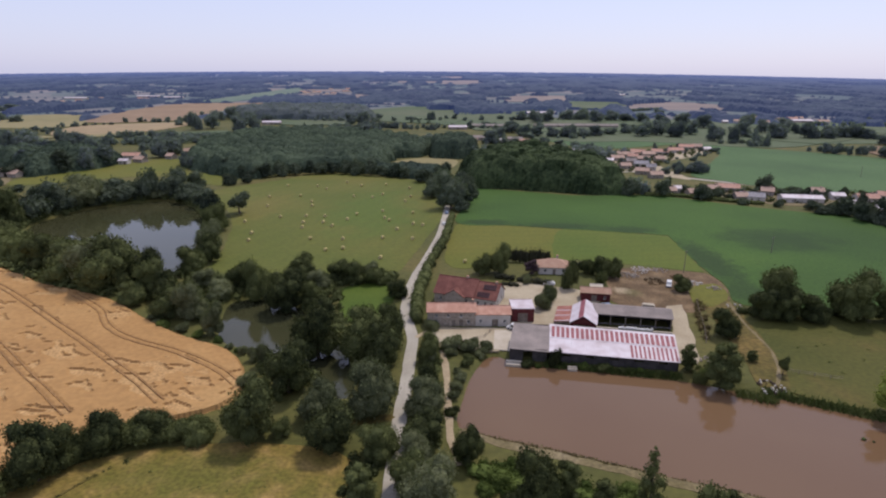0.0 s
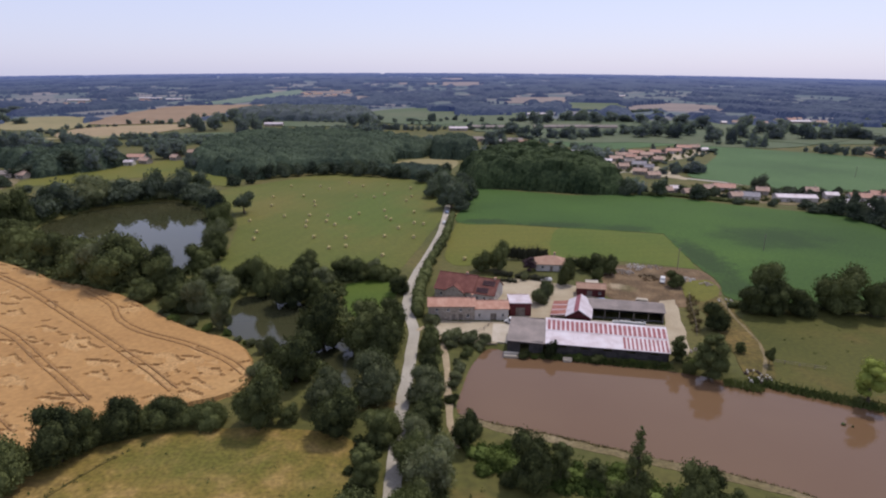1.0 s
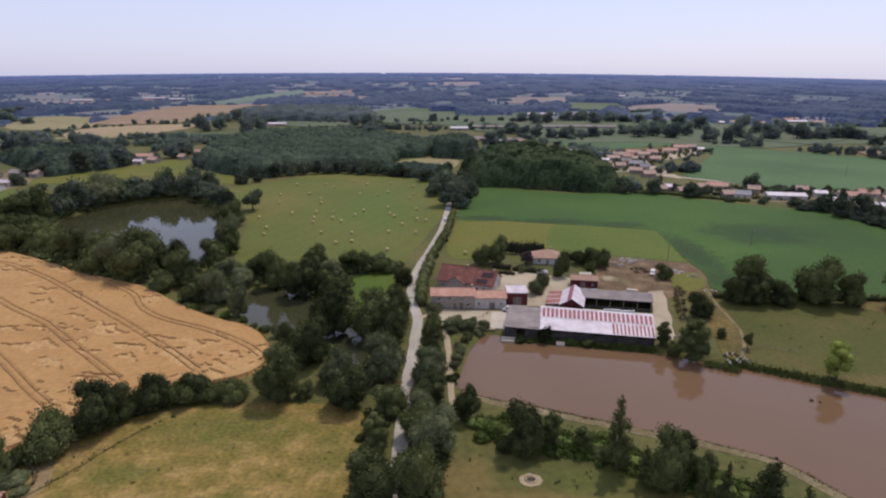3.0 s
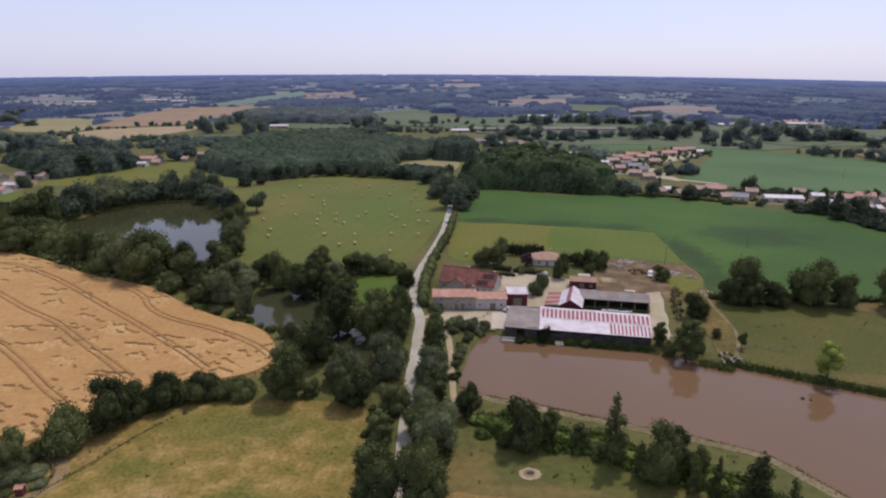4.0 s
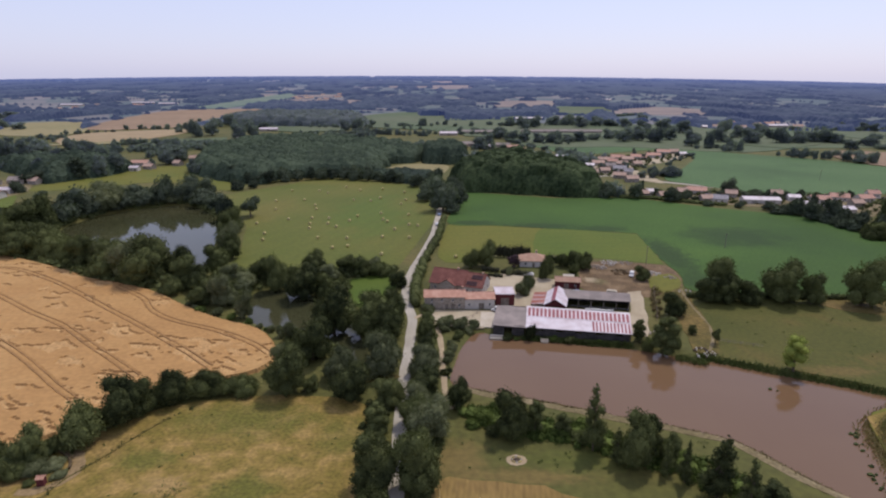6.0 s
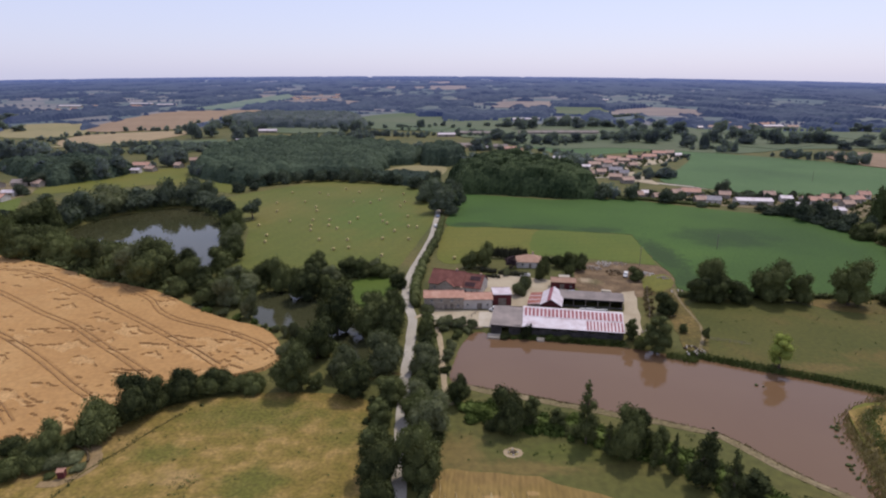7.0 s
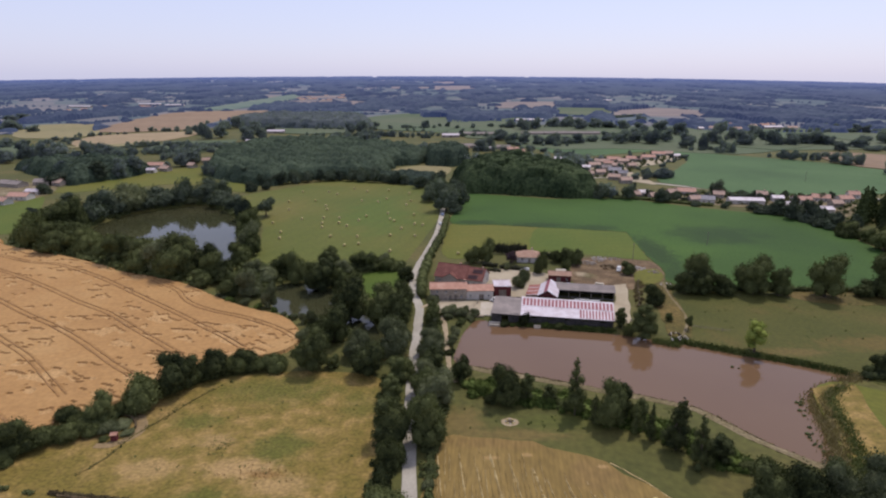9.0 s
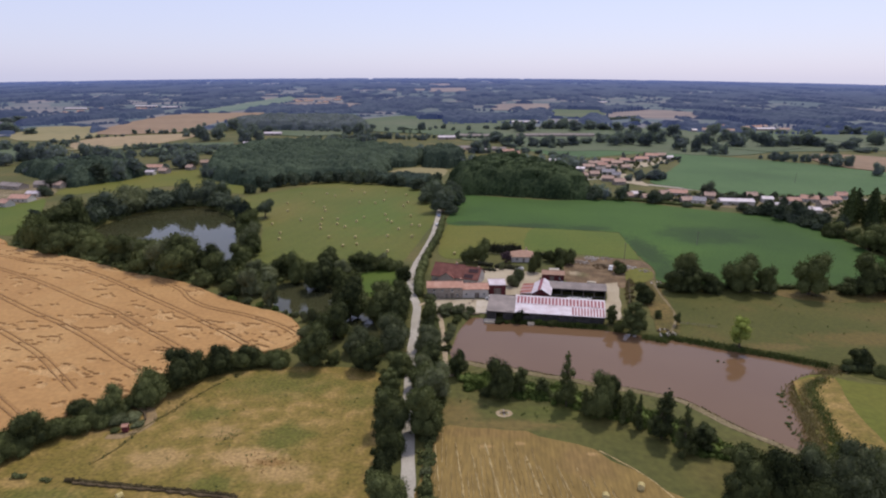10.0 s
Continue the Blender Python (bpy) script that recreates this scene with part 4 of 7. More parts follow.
for kind_name, category, shape, leaf, count, seeds in (("tree", "tree", "broad", M_LEAF, 2700, (1, 2, 3)), ("bush", "bush", "bush", M_LEAF, 2000, (4, 5, 6)), ("tall_tree", "tree", "tall", M_LEAF, 2600, (7, 8)), ("fir_tree", "fir", "fir", M_LEAF_FIR, 2800, (9, 10)), ("willow", "tree", "broad", M_LEAF_SOFT, 3000, (11,)), ("soft_bush", "bush", "bush", M_LEAF_SOFT, 2200, (12,)), ("bramble", "bush", "bush", M_LEAF_BRIGHT, 1700, (13, 14)), ("young_willow", "tree", "tall", M_LEAF_YELLOW, 1200, (15,)), ("purple_tree", "tree", "tall", M_LEAF_PURPLE, 1800, (16,)), ("oak", "tree", "oak", M_LEAF, 2600, (17,)), ("slim_tree", "tree", "slim", M_LEAF, 2400, (18, 19, 20))):
    KINDS[kind_name] = [tree_kind(kind_name, category, s, shape, leaf, count) for s in seeds]
FAR_KINDS, DISTANT_KINDS = {}, {}
for store, first, leaves in ((FAR_KINDS, 31, M_LEAF_FAR_HAZED), (DISTANT_KINDS, 51, M_LEAF_WOOD_HAZED)):
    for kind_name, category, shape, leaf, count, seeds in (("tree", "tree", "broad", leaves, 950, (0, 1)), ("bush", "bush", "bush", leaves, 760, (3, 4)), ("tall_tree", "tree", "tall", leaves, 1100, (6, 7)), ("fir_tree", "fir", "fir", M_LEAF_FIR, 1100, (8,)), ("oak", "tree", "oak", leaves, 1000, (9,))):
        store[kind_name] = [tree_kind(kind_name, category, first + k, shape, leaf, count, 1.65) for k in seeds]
USED = set()


def put_tree(src, m, label, group):
    if src.name in USED:
        ob = copy_thing(src, m @ Matrix.Diagonal((*[1 / v for v in src.scale], 1)))
    else:
        USED.add(src.name)
        ob = src
        ob.matrix_basis = m
    return tagged(ob, label, "", group)


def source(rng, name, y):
    """One of the trees of a kind: near ones are finer, distant ones coarser, with haze in their leaf colour."""
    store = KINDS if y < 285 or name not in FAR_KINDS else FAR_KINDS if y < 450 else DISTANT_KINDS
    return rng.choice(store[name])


def crown_size(src):
    """The radius and the height of a tree as it was built."""
    co = np.array([v.co[:] for c in src.children if c.name.startswith("crown") for v in c.data.vertices])
    return float(np.percentile(np.hypot(co[:, 0], co[:, 1]), 94)), float(np.percentile(co[:, 2], 99.6))


SIZE = {src.name: crown_size(src) for kinds in (KINDS, FAR_KINDS, DISTANT_KINDS) for some in kinds.values() for src in some}


def plant_sized(rows, kinds, label, group):
    """Trees by place, crown radius and height: (x, y, r, h)."""
    for i, (x, y, r, h) in enumerate(rows):
        rng = random.Random(x * 91.7 + y * 13.1)
        name = kinds[i % len(kinds)]
        src = source(rng, name, y)
        rad, top = SIZE[src.name]
        m = pose(x, y, max(float(height(x, y)), -1.2) - 0.1, rng.uniform(-3, 3), rng.uniform(-3, 3), rng.uniform(0, 360)) @ Matrix.Diagonal((r / rad, r / rad * rng.uniform(0.9, 1.1), h / top, 1))
        put_tree(src, m, label, group)


def plant(kind_name, x, y, r, label, group, tall=1.0, wide=1.0):
    rng = random.Random(x * 91.7 + y * 13.1)
    src = source(rng, kind_name, y)
    s = r / 5.0
    z = max(float(height(x, y)), -1.3) - 0.1
    m = pose(x, y, z, rng.uniform(-4, 4), rng.uniform(-4, 4), rng.uniform(0, 360)) @ Matrix.Diagonal((s * wide, s * wide * rng.uniform(0.9, 1.1), s * tall * 1.1 * rng.uniform(0.9, 1.12), 1))
    return put_tree(src, m, label, group)


def plant_all(rows, kinds, label, group, tall=1.0, wide=1.0):
    for i, (x, y, r) in enumerate(rows):
        plant(kinds[i % len(kinds)], x, y, r, label, group, tall, wide)


plant_sized([(-13, 40.5, 4.6, 9.0), (-13.6, 59, 3.4, 7.8), (-14.6, 69, 5.0, 12.0), (-16.2, 85, 3.0, 9.4), (-15.2, 101, 4.1, 7.8), (-17.4, 91, 2.4, 5.0), (-17.5, 78, 2.2, 4.6), (-14.5, 50, 2.6, 5.5), (-14, 31, 3.2, 6.0)], ["tree", "bush", "tree", "tall_tree", "tree", "bush"], "dark green roadside tree with a dense rounded crown", "trees along the lane")
plant_sized([(-18.6, 116, 5.7, 13.0), (-30.5, 113.5, 4.6, 9.4)], ["willow"], "grey-green willow with a broad soft crown beside the lane", "trees along the lane")
plant_sized([(-19, 139, 4.6, 12.0), (-25, 144, 6.4, 14.0), (-18.8, 150, 4.5, 13.0)], ["tree"], "large dark green tree overhanging the lane", "trees along the lane")
plant_sized([(-6.2, 68, 4.7, 14.2), (-4.2, 86, 5.2, 11.4), (-8.2, 91, 3.6, 9.0), (-6.2, 105, 4.2, 8.0), (-6.8, 116.5, 4.6, 9.0), (-7, 142, 3.2, 8.2), (-7.0, 77, 3.4, 8.5), (-7.4, 98, 3.2, 7.4), (-6.6, 130, 2.6, 6.0)], ["tree", "willow", "tree"], "green roadside tree with a full crown", "trees along the lane")
plant_all([(3.5, 104, 3.0), (-1, 150, 3.6), (4, 149, 3.2), (-5, 45, 2.0), (-7.5, 163, 2.6), (-5, 52, 1.6), (-5, 37, 2.2), (-7, 142, 3.0), (-1.5, 146, 2.0), (2.5, 140, 1.6), (0.5, 136, 1.3), (6.5, 146, 1.6), (3, 150, 2.2), (0.2, 128, 1.8), (7.6, 147.5, 2.2), (3.6, 142.4, 1.8), (1.4, 133, 1.9), (-0.2, 124, 1.7), (-0.6, 117, 1.9), (8.5, 150.5, 2.0)], ["bush", "soft_bush", "soft_bush"], "leafy shrub between the lane and the pond", "shrubs along the lane")
plant_all([(-9.5, 234, 1.8), (-7, 249, 2.2), (-11.5, 212, 1.8), (-5, 275, 2.0), (-12.5, 196, 1.8), (-12.5, 182, 2.0), (-12.2, 173, 1.9), (-6, 262, 1.9), (-10, 223, 1.7), (-12.8, 189, 2.1), (-12.4, 204, 1.7), (-4.6, 284, 1.8)], ["bush"], "low hedge shrub beside the lane", "shrubs along the lane")
plant_sized([(-82, 167, 5.3, 13.0), (-71, 156, 3.4, 11.2), (-80, 184.5, 4.2, 7.0), (-90, 196, 4.2, 7.4)], ["willow"], "leafy grey-green tree between the wheat and the narrow pond", "trees round the lower pond")
plant_sized([(-50, 138, 2.3, 6.6), (-54, 140.5, 1.7, 4.0), (-58, 144.5, 1.5, 2.4), (-50.5, 127, 2.5, 4.0)], ["soft_bush"], "pale green shrub at the foot of the narrow pond", "trees round the lower pond")
plant_sized([(-40, 125, 5.6, 14.4)], ["tree"], "tall dark tree tapering to a blunt top", "trees round the lower pond")
plant_sized([(-42.5, 105.5, 5.5, 14.0), (-25.5, 103, 5.0, 10.8), (-37.5, 145, 6.4, 18.5), (-36.5, 107, 2.4, 4.5), (-56, 177.5, 6.4, 14.5), (-68, 186, 4.6, 15.5), (-77, 194, 4.7, 10.0), (-59, 210, 4.2, 9.2), (-48, 180, 4.0, 9.0)], ["tree"], "dense dark green tree beside the narrow pond", "trees round the lower pond")
plant_all([(-72, 195, 4.8), (-62, 196, 4.4), (-56, 199, 4.4), (-49, 197, 3.8), (-38, 203, 4.6), (-29, 203, 5.0), (-20.5, 189, 3.6), (-33, 208, 3.4), (-44, 206, 4.0), (-25, 207, 3.0)], ["tree", "bush", "tree", "willow"], "leafy tree in the belt between field and pond", "trees round the lower pond")
UPPER_TREES = [(-227, 268, 10.5, 18), (-219, 276, 5.5, 20), (-222, 291, 11, 14), (-219, 308, 11, 19), (-214, 321, 11, 18.5), (-207, 331, 9.5, 14), (-199, 339, 9, 14.4), (-188, 346, 7.6, 18), (-175, 351, 8.6, 18), (-182, 349, 8, 10), (-160, 341, 8.5, 11), (-147, 328, 6.6, 11), (-130, 301, 6.2, 14), (-117, 273, 6.4, 14.5), (-106, 239, 5.4, 14.5), (-100, 225, 4.6, 12), (-101, 211, 5.2, 11), (-228, 248, 8, 15), (-238, 300, 8, 13)]
plant_sized(UPPER_TREES, ["tree", "tree", "bush", "tree", "willow"], "dark rounded tree on the far shore of the pond", "trees round the upper pond")
SHORE = [p for p in grown(PONDS[1], 4.5)[::3] if p[1] > 276 or p[0] < -205]
plant_all([(x, y, 3.3 + 0.9 * math.sin(x * 2.1 + y)) for x, y in SHORE], ["bush", "bush", "tree"], "dark bush leaning over the water's edge", "trees round the upper pond", 0.85)
plant_sized([(-200, 226.5, 9.4, 15.5), (-197, 239, 8.6, 13), (-218, 236, 6.6, 16), (-184, 226, 7, 12), (-174, 219.5, 5.5, 9.9)], ["tree", "tree", "bush"], "dark bushy tree at the corner of the wheat field", "trees round the upper pond")
plant_sized([(-159, 211, 8.0, 15.0), (-141, 199, 8.6, 14.7), (-122, 192, 9.2, 19.5), (-132.5, 198, 8.2, 17.6), (-107, 179, 4.6, 7.6), (-105.5, 188, 6.0, 13.5), (-90, 168.5, 5.0, 9.4), (-150, 213, 6.2, 12.0), (-113, 199, 6.2, 13.0), (-98.5, 183, 4.2, 10.5)], ["tree", "tree", "tree", "willow"], "dense dark tree between the wheat and the pond", "trees round the upper pond")
plant_sized([(-172, 378, 6.5, 13.0), (-156, 394, 5.0, 8.0), (-147, 402, 4.0, 6.5)], ["tree", "bush"], "dark tree at the edge of the hay field", "trees round the upper pond")
plant_all([(-84, 83, 5.3), (-78, 91, 4.2), (-74, 101, 3.7), (-65, 104, 3.9), (-70, 100, 3.1), (-59, 105, 3.0), (-54, 105, 3.4), (-76, 96, 3.4), (-99, 76, 3.4), (-95, 74, 2.3), (-90, 75, 3.0), (-87, 80, 2.4), (-107, 61, 4.1), (-103, 62, 3.5), (-99, 66, 3.6), (-94, 68, 2.9), (-107, 55, 3.3), (-103, 58, 2.7), (-90, 70, 2.2), (-111, 54, 3.3), (-116, 50, 3.8), (-121, 46, 4.0), (-62, 105, 2.8)], ["bush", "tree", "bush"], "dark green hedge bush between wheat and meadow", "hedge along the wheat", 1.25, 1.2)
plant_all([(-87, 71.5, 3.4), (-85.6, 68.0, 1.6), (-80.9, 70.4, 2.0), (-84, 73.8, 2.6), (-89, 74.5, 2.6)], ["soft_bush", "bush", "soft_bush"], "green shrub around the small hut", "shrubs by the hut", 0.6)
plant_all([(-95, 167, 1.5), (-88, 160.5, 2.2), (-81, 158, 2.2), (-75, 154.5, 2.0), (-63, 147.5, 1.4), (-68, 152, 1.6), (-91.5, 163, 1.6), (-60, 145.6, 1.2)], ["soft_bush", "bramble"], "small round shrub at the edge of the wheat", "shrubs along the wheat")
plant_sized([(14.8, 87, 4.2, 12.0), (20.5, 88.5, 2.2, 8.5), (40.7, 76.5, 3.9, 13.4), (44, 78.5, 2.4, 11.5), (48.5, 78, 2.3, 7.0), (62.5, 62.4, 3.2, 7.2), (2.4, 99, 2.8, 8.7), (27, 88, 2.2, 5.5)], ["tree", "tall_tree"], "dark green tree on the pond bank", "trees on the pond bank")
plant_all([(9, 94, 3.0), (11, 88, 2.4), (27, 88, 2.9), (30, 86, 2.4), (6, 91, 2.0), (68, 60, 2.7), (66, 65, 2.8), (15, 97, 2.4), (33, 92, 2.2), (49, 84, 2.4), (12, 99, 2.0), (22, 99, 1.6), (52, 80, 2.0)], ["bramble", "bush"], "low bright green bramble on the bank", "scrub on the pond bank", 0.75)
plant_sized([(66, 46, 5.0, 11.5), (72.5, 45, 4.5, 12.0), (69, 52, 3.6, 8.0), (61, 42, 3.6, 8.0), (77, 40, 4.4, 10.0), (104, 48, 4.5, 10.0), (112, 45, 4.5, 10.0)], ["tree"], "broad dark tree below the pond dam", "trees on the pond bank")
plant_sized([(80, 46, 4.4, 12.0), (86, 45.5, 5.2, 13.5), (92.5, 45, 4.4, 12.5), (98, 50, 4.0, 9.0)], ["willow"], "grey-green willow below the pond dam", "trees on the pond bank")
plant_sized([(32.8, 82, 3.0, 16.6), (49.4, 71.4, 1.8, 10.2), (54.0, 67, 3.2, 14.3), (57.2, 60, 2.7, 13.5), (46.5, 74, 1.6, 9.0), (37, 78, 1.8, 8.5)], ["slim_tree"], "tall dark slender tree with a ragged top on the pond bank", "slender trees on the pond bank")
plant_sized([(60.4, 140.0, 2.3, 7.6)], ["tall_tree"], "dark conifer at the barn corner", "farm trees")
plant_sized([(66, 132.4, 3.9, 12.6), (61.8, 134.8, 1.8, 4.0), (79.4, 161.8, 4.1, 9.2), (71, 136, 1.8, 3.4), (80, 146, 1.4, 3.4)], ["tall_tree", "bush", "tree", "bush"], "dark tree between the barn and the pond", "farm trees")
plant_sized([(16, 216, 4.1, 12.3), (9.4, 214.5, 3.7, 8.6)], ["tree"], "leafy garden tree near the farmhouse", "farm trees")
plant_sized([(27.8, 180.6, 3.0, 5.4), (30.6, 186.4, 2.8, 5.8), (25.5, 204.5, 1.5, 3.6), (32, 190.4, 2.2, 5.0)], ["soft_bush"], "thin olive-green tree on the gravel yard", "farm trees")
plant_sized([(55.6, 215, 4.0, 8.0), (50.5, 217.5, 3.2, 6.4), (59.5, 212.5, 2.8, 8.0), (53, 207, 2.2, 4.5)], ["tree", "bush"], "leafy garden tree behind the house", "farm trees")
plant_all([(19, 142.6, 2.0), (33.7, 141.4, 1.7), (38.7, 140.4, 1.8), (48, 139, 1.2), (43.5, 139.4, 1.2), (63, 136.5, 1.8), (54, 137.8, 1.3), (22, 142.2, 1.2)], ["bush", "bramble"], "small shrub against the barn wall at the pond", "shrubs at the barn")
plant_sized([(26.2, 142.4, 1.7, 5.6)], ["bush"], "tall dark bush against the barn roof", "shrubs at the barn")
plant_sized([(80, 199.5, 3.1, 6.4)], ["tree"], "round dark tree standing alone on the earth yard", "farm trees")
plant_sized([(28.2, 215.5, 2.9, 6.0)], ["purple_tree"], "broad tree with dark purple leaves", "farm trees")
plant_sized([(84.2, 138.5, 1.4, 5.6)], ["oak"], "small tree standing alone above the pond", "farm trees")
plant_sized([(40, 200, 3.0, 10.2)], ["bush"], "dense dark egg-shaped tree in front of the house", "farm trees")
plant_all([(104, 180, 6.0), (124.5, 175.5, 6.9), (152.3, 172.5, 6.6), (178, 174, 6.6), (189, 172, 6.6), (134.5, 174.5, 4.4)], ["tree"], "large old oak with a spreading crown at the field edge", "oaks along the pasture", 1.25)
plant_all([(97, 175.5, 4.8), (103.5, 174.8, 4.9), (111.5, 174.5, 4.5), (168.5, 173, 3.8), (200, 170, 6.0), (172.5, 175, 3.0)], ["tree"], "large old oak with a spreading crown at the field edge", "oaks along the pasture", 1.0)
plant("young_willow", 99, 121, 3.2, "young yellow-green willow standing at the water's edge", "trees round the farm pond", 1.05, 1.25)
plant_all([(130, 106, 3.2), (133, 101, 2.6), (139, 101, 3.4), (146, 99, 2.6), (126, 106, 1.8)], ["tree", "bush"], "tree in the hedge beyond the reeds", "trees round the farm pond")
plant_all([(251, 303, 5.4), (271, 323, 6.0), (273, 310, 6.0), (280, 300, 6.0), (292, 323, 6.2), (262, 296, 5.4), (286, 311, 6.0), (258, 310, 5.6), (266, 304, 6.0), (300, 316, 6.0), (294, 300, 6.0)], ["fir_tree"], "tall dark conifer at the village edge", "village trees", 0.86)
plant_all([(224, 306, 6.8), (222, 270, 6.2), (224, 242, 6.6), (228, 230, 6.4), (208, 328, 5.0), (214, 312, 5.0), (226, 288, 5.0), (226, 312, 4.2), (199, 388, 5.4), (201, 338, 3.0), (169, 350, 3.4), (149, 363, 4.6), (129, 374, 5.2), (107, 376, 5.0), (186, 465, 5.0), (173, 477, 4.0), (228, 211, 6.8), (210, 371, 3.6), (225, 374, 2.8), (260, 372, 2.8), (236, 256, 6.0), (246, 240, 6.5)], ["tree", "bush", "tree"], "dark tree among the village gardens", "village trees", 0.95)
plant_all([(-4.5, 329, 9.2), (-13, 373, 7.6), (4, 342, 5.5), (-17, 359, 5.7), (1, 322, 4.7), (3, 367, 7.0), (-12, 408, 6.8), (-27, 412, 5.0), (8, 360, 4.1)], ["tree"], "large dark tree where the lane enters the wood", "trees along the lane")
rng_v = random.Random(5)
plant_all([(213 + 1.3 * k, 330 - 6.4 * k, 3.6 + 1.2 * math.sin(k * 2.3)) for k in range(18)], ["bush", "tree"], "dark hedge tree at the edge of the maize", "village trees", 0.95)
for i in range(60):
    if i < 30:
        u, v = rng_v.random(), rng_v.uniform(-22, 22)
        x, y = 128 + 120 * u - 0.5 * v, 490 + 120 * u + v
    else:
        x = rng_v.uniform(140, 320)
        y = 400 - 0.12 * x + rng_v.uniform(-10, 22)
    plant(rng_v.choice(["bush", "bush", "tree"]), x, y, rng_v.uniform(1.4, 3.2), "leafy garden tree among the houses", "village trees", 0.9)
WEST_TREES_A = [(-453, 537, 8.7, 14.3), (-459, 571, 7.3, 19.3), (-440, 559, 8.9, 17.7), (-418, 547, 9.4, 20.8), (-413, 560, 10.7, 19.5), (-410, 607, 9.0, 15.8), (-377, 584, 9.9, 17.1), (-362, 541, 8.1, 16.1), (-328, 522, 10.1, 18.4), (-328, 542, 7.0, 16.1), (-359, 502, 8.7, 17.3), (-359, 485, 8.4, 15.8), (-315, 611, 7.7, 15.9), (-281, 565, 8.4, 20.8), (-264, 545, 5.8, 16.1), (-348, 646, 8.1, 6.7), (-353, 625, 6.6, 6.5), (-346, 778, 9.5, 24), (-334, 802, 11.4, 24), (-278, 751, 10.8, 22.7), (-265, 766, 7.8, 19.3), (-368, 964, 11.6, 21.7), (-658, 875, 10.7, 11.3), (-709, 902, 13.7, 17.9)]
WEST_TREES_B = [(-554, 672, 9.8, 11.8), (-543, 753, 6.2, 5.4), (-519, 740, 7.6, 5.3), (-513, 754, 4.7, 3.1), (-519, 818, 3.3, 5.8), (-498, 883, 3.6, 7.9), (-481, 894, 4.5, 8.0), (-398, 842, 6.0, 8.4), (-383, 842, 6.8, 15.1), (-263, 521, 5.6, 11.1), (-273, 506, 2.7, 8.2), (-860, 1106, 13.2, 10.8), (-855, 1138, 15.8, 12.2), (-391, 501, 7.6, 10.8), (-390, 484, 7.4, 10.5), (-317, 486, 7.4, 10.6), (-326, 470, 7.2, 11.3), (-302, 494, 4.8, 8.0), (-379, 941, 9.5, 14.8), (-315, 893, 10.8, 17.6), (-298, 924, 9.3, 10.9)]
VILLAGE_TREES_A = [(152, 364, 4.9, 9.6), (162, 370, 4.2, 7.2), (179, 377, 3.4, 6.0), (202, 393, 7.0, 8.4), (207, 378, 4.2, 5.1), (219, 378, 2.5, 3.9), (202, 328, 4.5, 6.1), (212, 325, 5.2, 10.6), (231, 340, 3.1, 10.6), (267, 371, 3.3, 6.3), (228, 326, 3.7, 6.9), (228, 306, 5.0, 7.3), (236, 302, 4.9, 7.2), (238, 288, 4.8, 8.7), (136, 384, 2.1, 11.3), (131, 380, 3.4, 8.6), (110, 375, 5.0, 11.5), (104, 379, 4.2, 9.4), (121, 379, 3.4, 5.2), (161, 515, 3.3, 6.6), (183, 472, 7.1, 7.6), (192, 472, 5.1, 7.7), (160, 462, 4.0, 6.5), (170, 462, 4.0, 8.0)]
VILLAGE_TREES_B = [(196, 607, 2.5, 8.8), (215, 618, 1.9, 5.1), (228, 628, 2.0, 5.2), (256, 605, 5.0, 4.4), (134, 614, 2.6, 7.6), (122, 581, 6.1, 10.3), (134, 582, 7.3, 7.9), (121, 629, 5.2, 7.1), (108, 655, 5.4, 5.4), (93, 666, 6.2, 6.8), (137, 503, 3.2, 7.0), (152, 522, 2.8, 5.5), (119, 479, 4.1, 8.3), (148, 376, 3.4, 5.1), (166, 364, 2.9, 4.2), (187, 345, 2.8, 4.8), (235, 379, 2.5, 5.1), (248, 384, 3.0, 5.2)]
FAR_TREES_A = [(226, 753, 10.7, 20), (249, 769, 10.9, 20), (266, 748, 12.2, 20), (295, 778, 9.4, 20), (295, 704, 11.5, 20), (309, 686, 7.0, 20), (350, 759, 9.2, 20), (323, 664, 4.8, 14.8), (330, 654, 4.0, 14.6), (384, 740, 13.5, 20), (401, 814, 8.2, 18.5), (425, 742, 11.3, 20), (446, 743, 10.5, 17.1), (471, 758, 10.7, 15.8), (490, 759, 12.3, 18.1), (496, 745, 7.5, 13.4), (363, 600, 5.6, 11.1), (370, 596, 5.6, 11.1), (377, 587, 3.1, 9.7), (385, 587, 3.1, 9.7), (394, 592, 3.1, 9.2), (399, 571, 5.4, 11.9), (404, 558, 7.0, 12.2), (415, 555, 5.2, 12.7)]
FAR_TREES_B = [(656, 934, 7.4, 14.5), (666, 925, 6.4, 13.5), (590, 770, 12.4, 20), (474, 682, 8.4, 11.0), (523, 720, 11.7, 15.9), (516, 684, 9.8, 6.9), (404, 496, 5.3, 13.2), (67, 782, 10.3, 15.6), (80, 754, 9.2, 13.6), (94, 740, 9.1, 17.8), (112, 734, 9.0, 12.6), (131, 735, 10.5, 15.5), (151, 743, 9.1, 10.5), (168, 751, 9.2, 14.3), (192, 773, 9.4, 9.3), (215, 789, 9.6, 14.1), (232, 806, 6.5, 11.2), (118, 947, 11.3, 20), (139, 970, 11.6, 20), (176, 1018, 12.1, 17.8), (201, 1020, 12.1, 19.7), (217, 974, 13.5, 20), (247, 999, 11.9, 17.4), (272, 1000, 13.9, 12.6)]
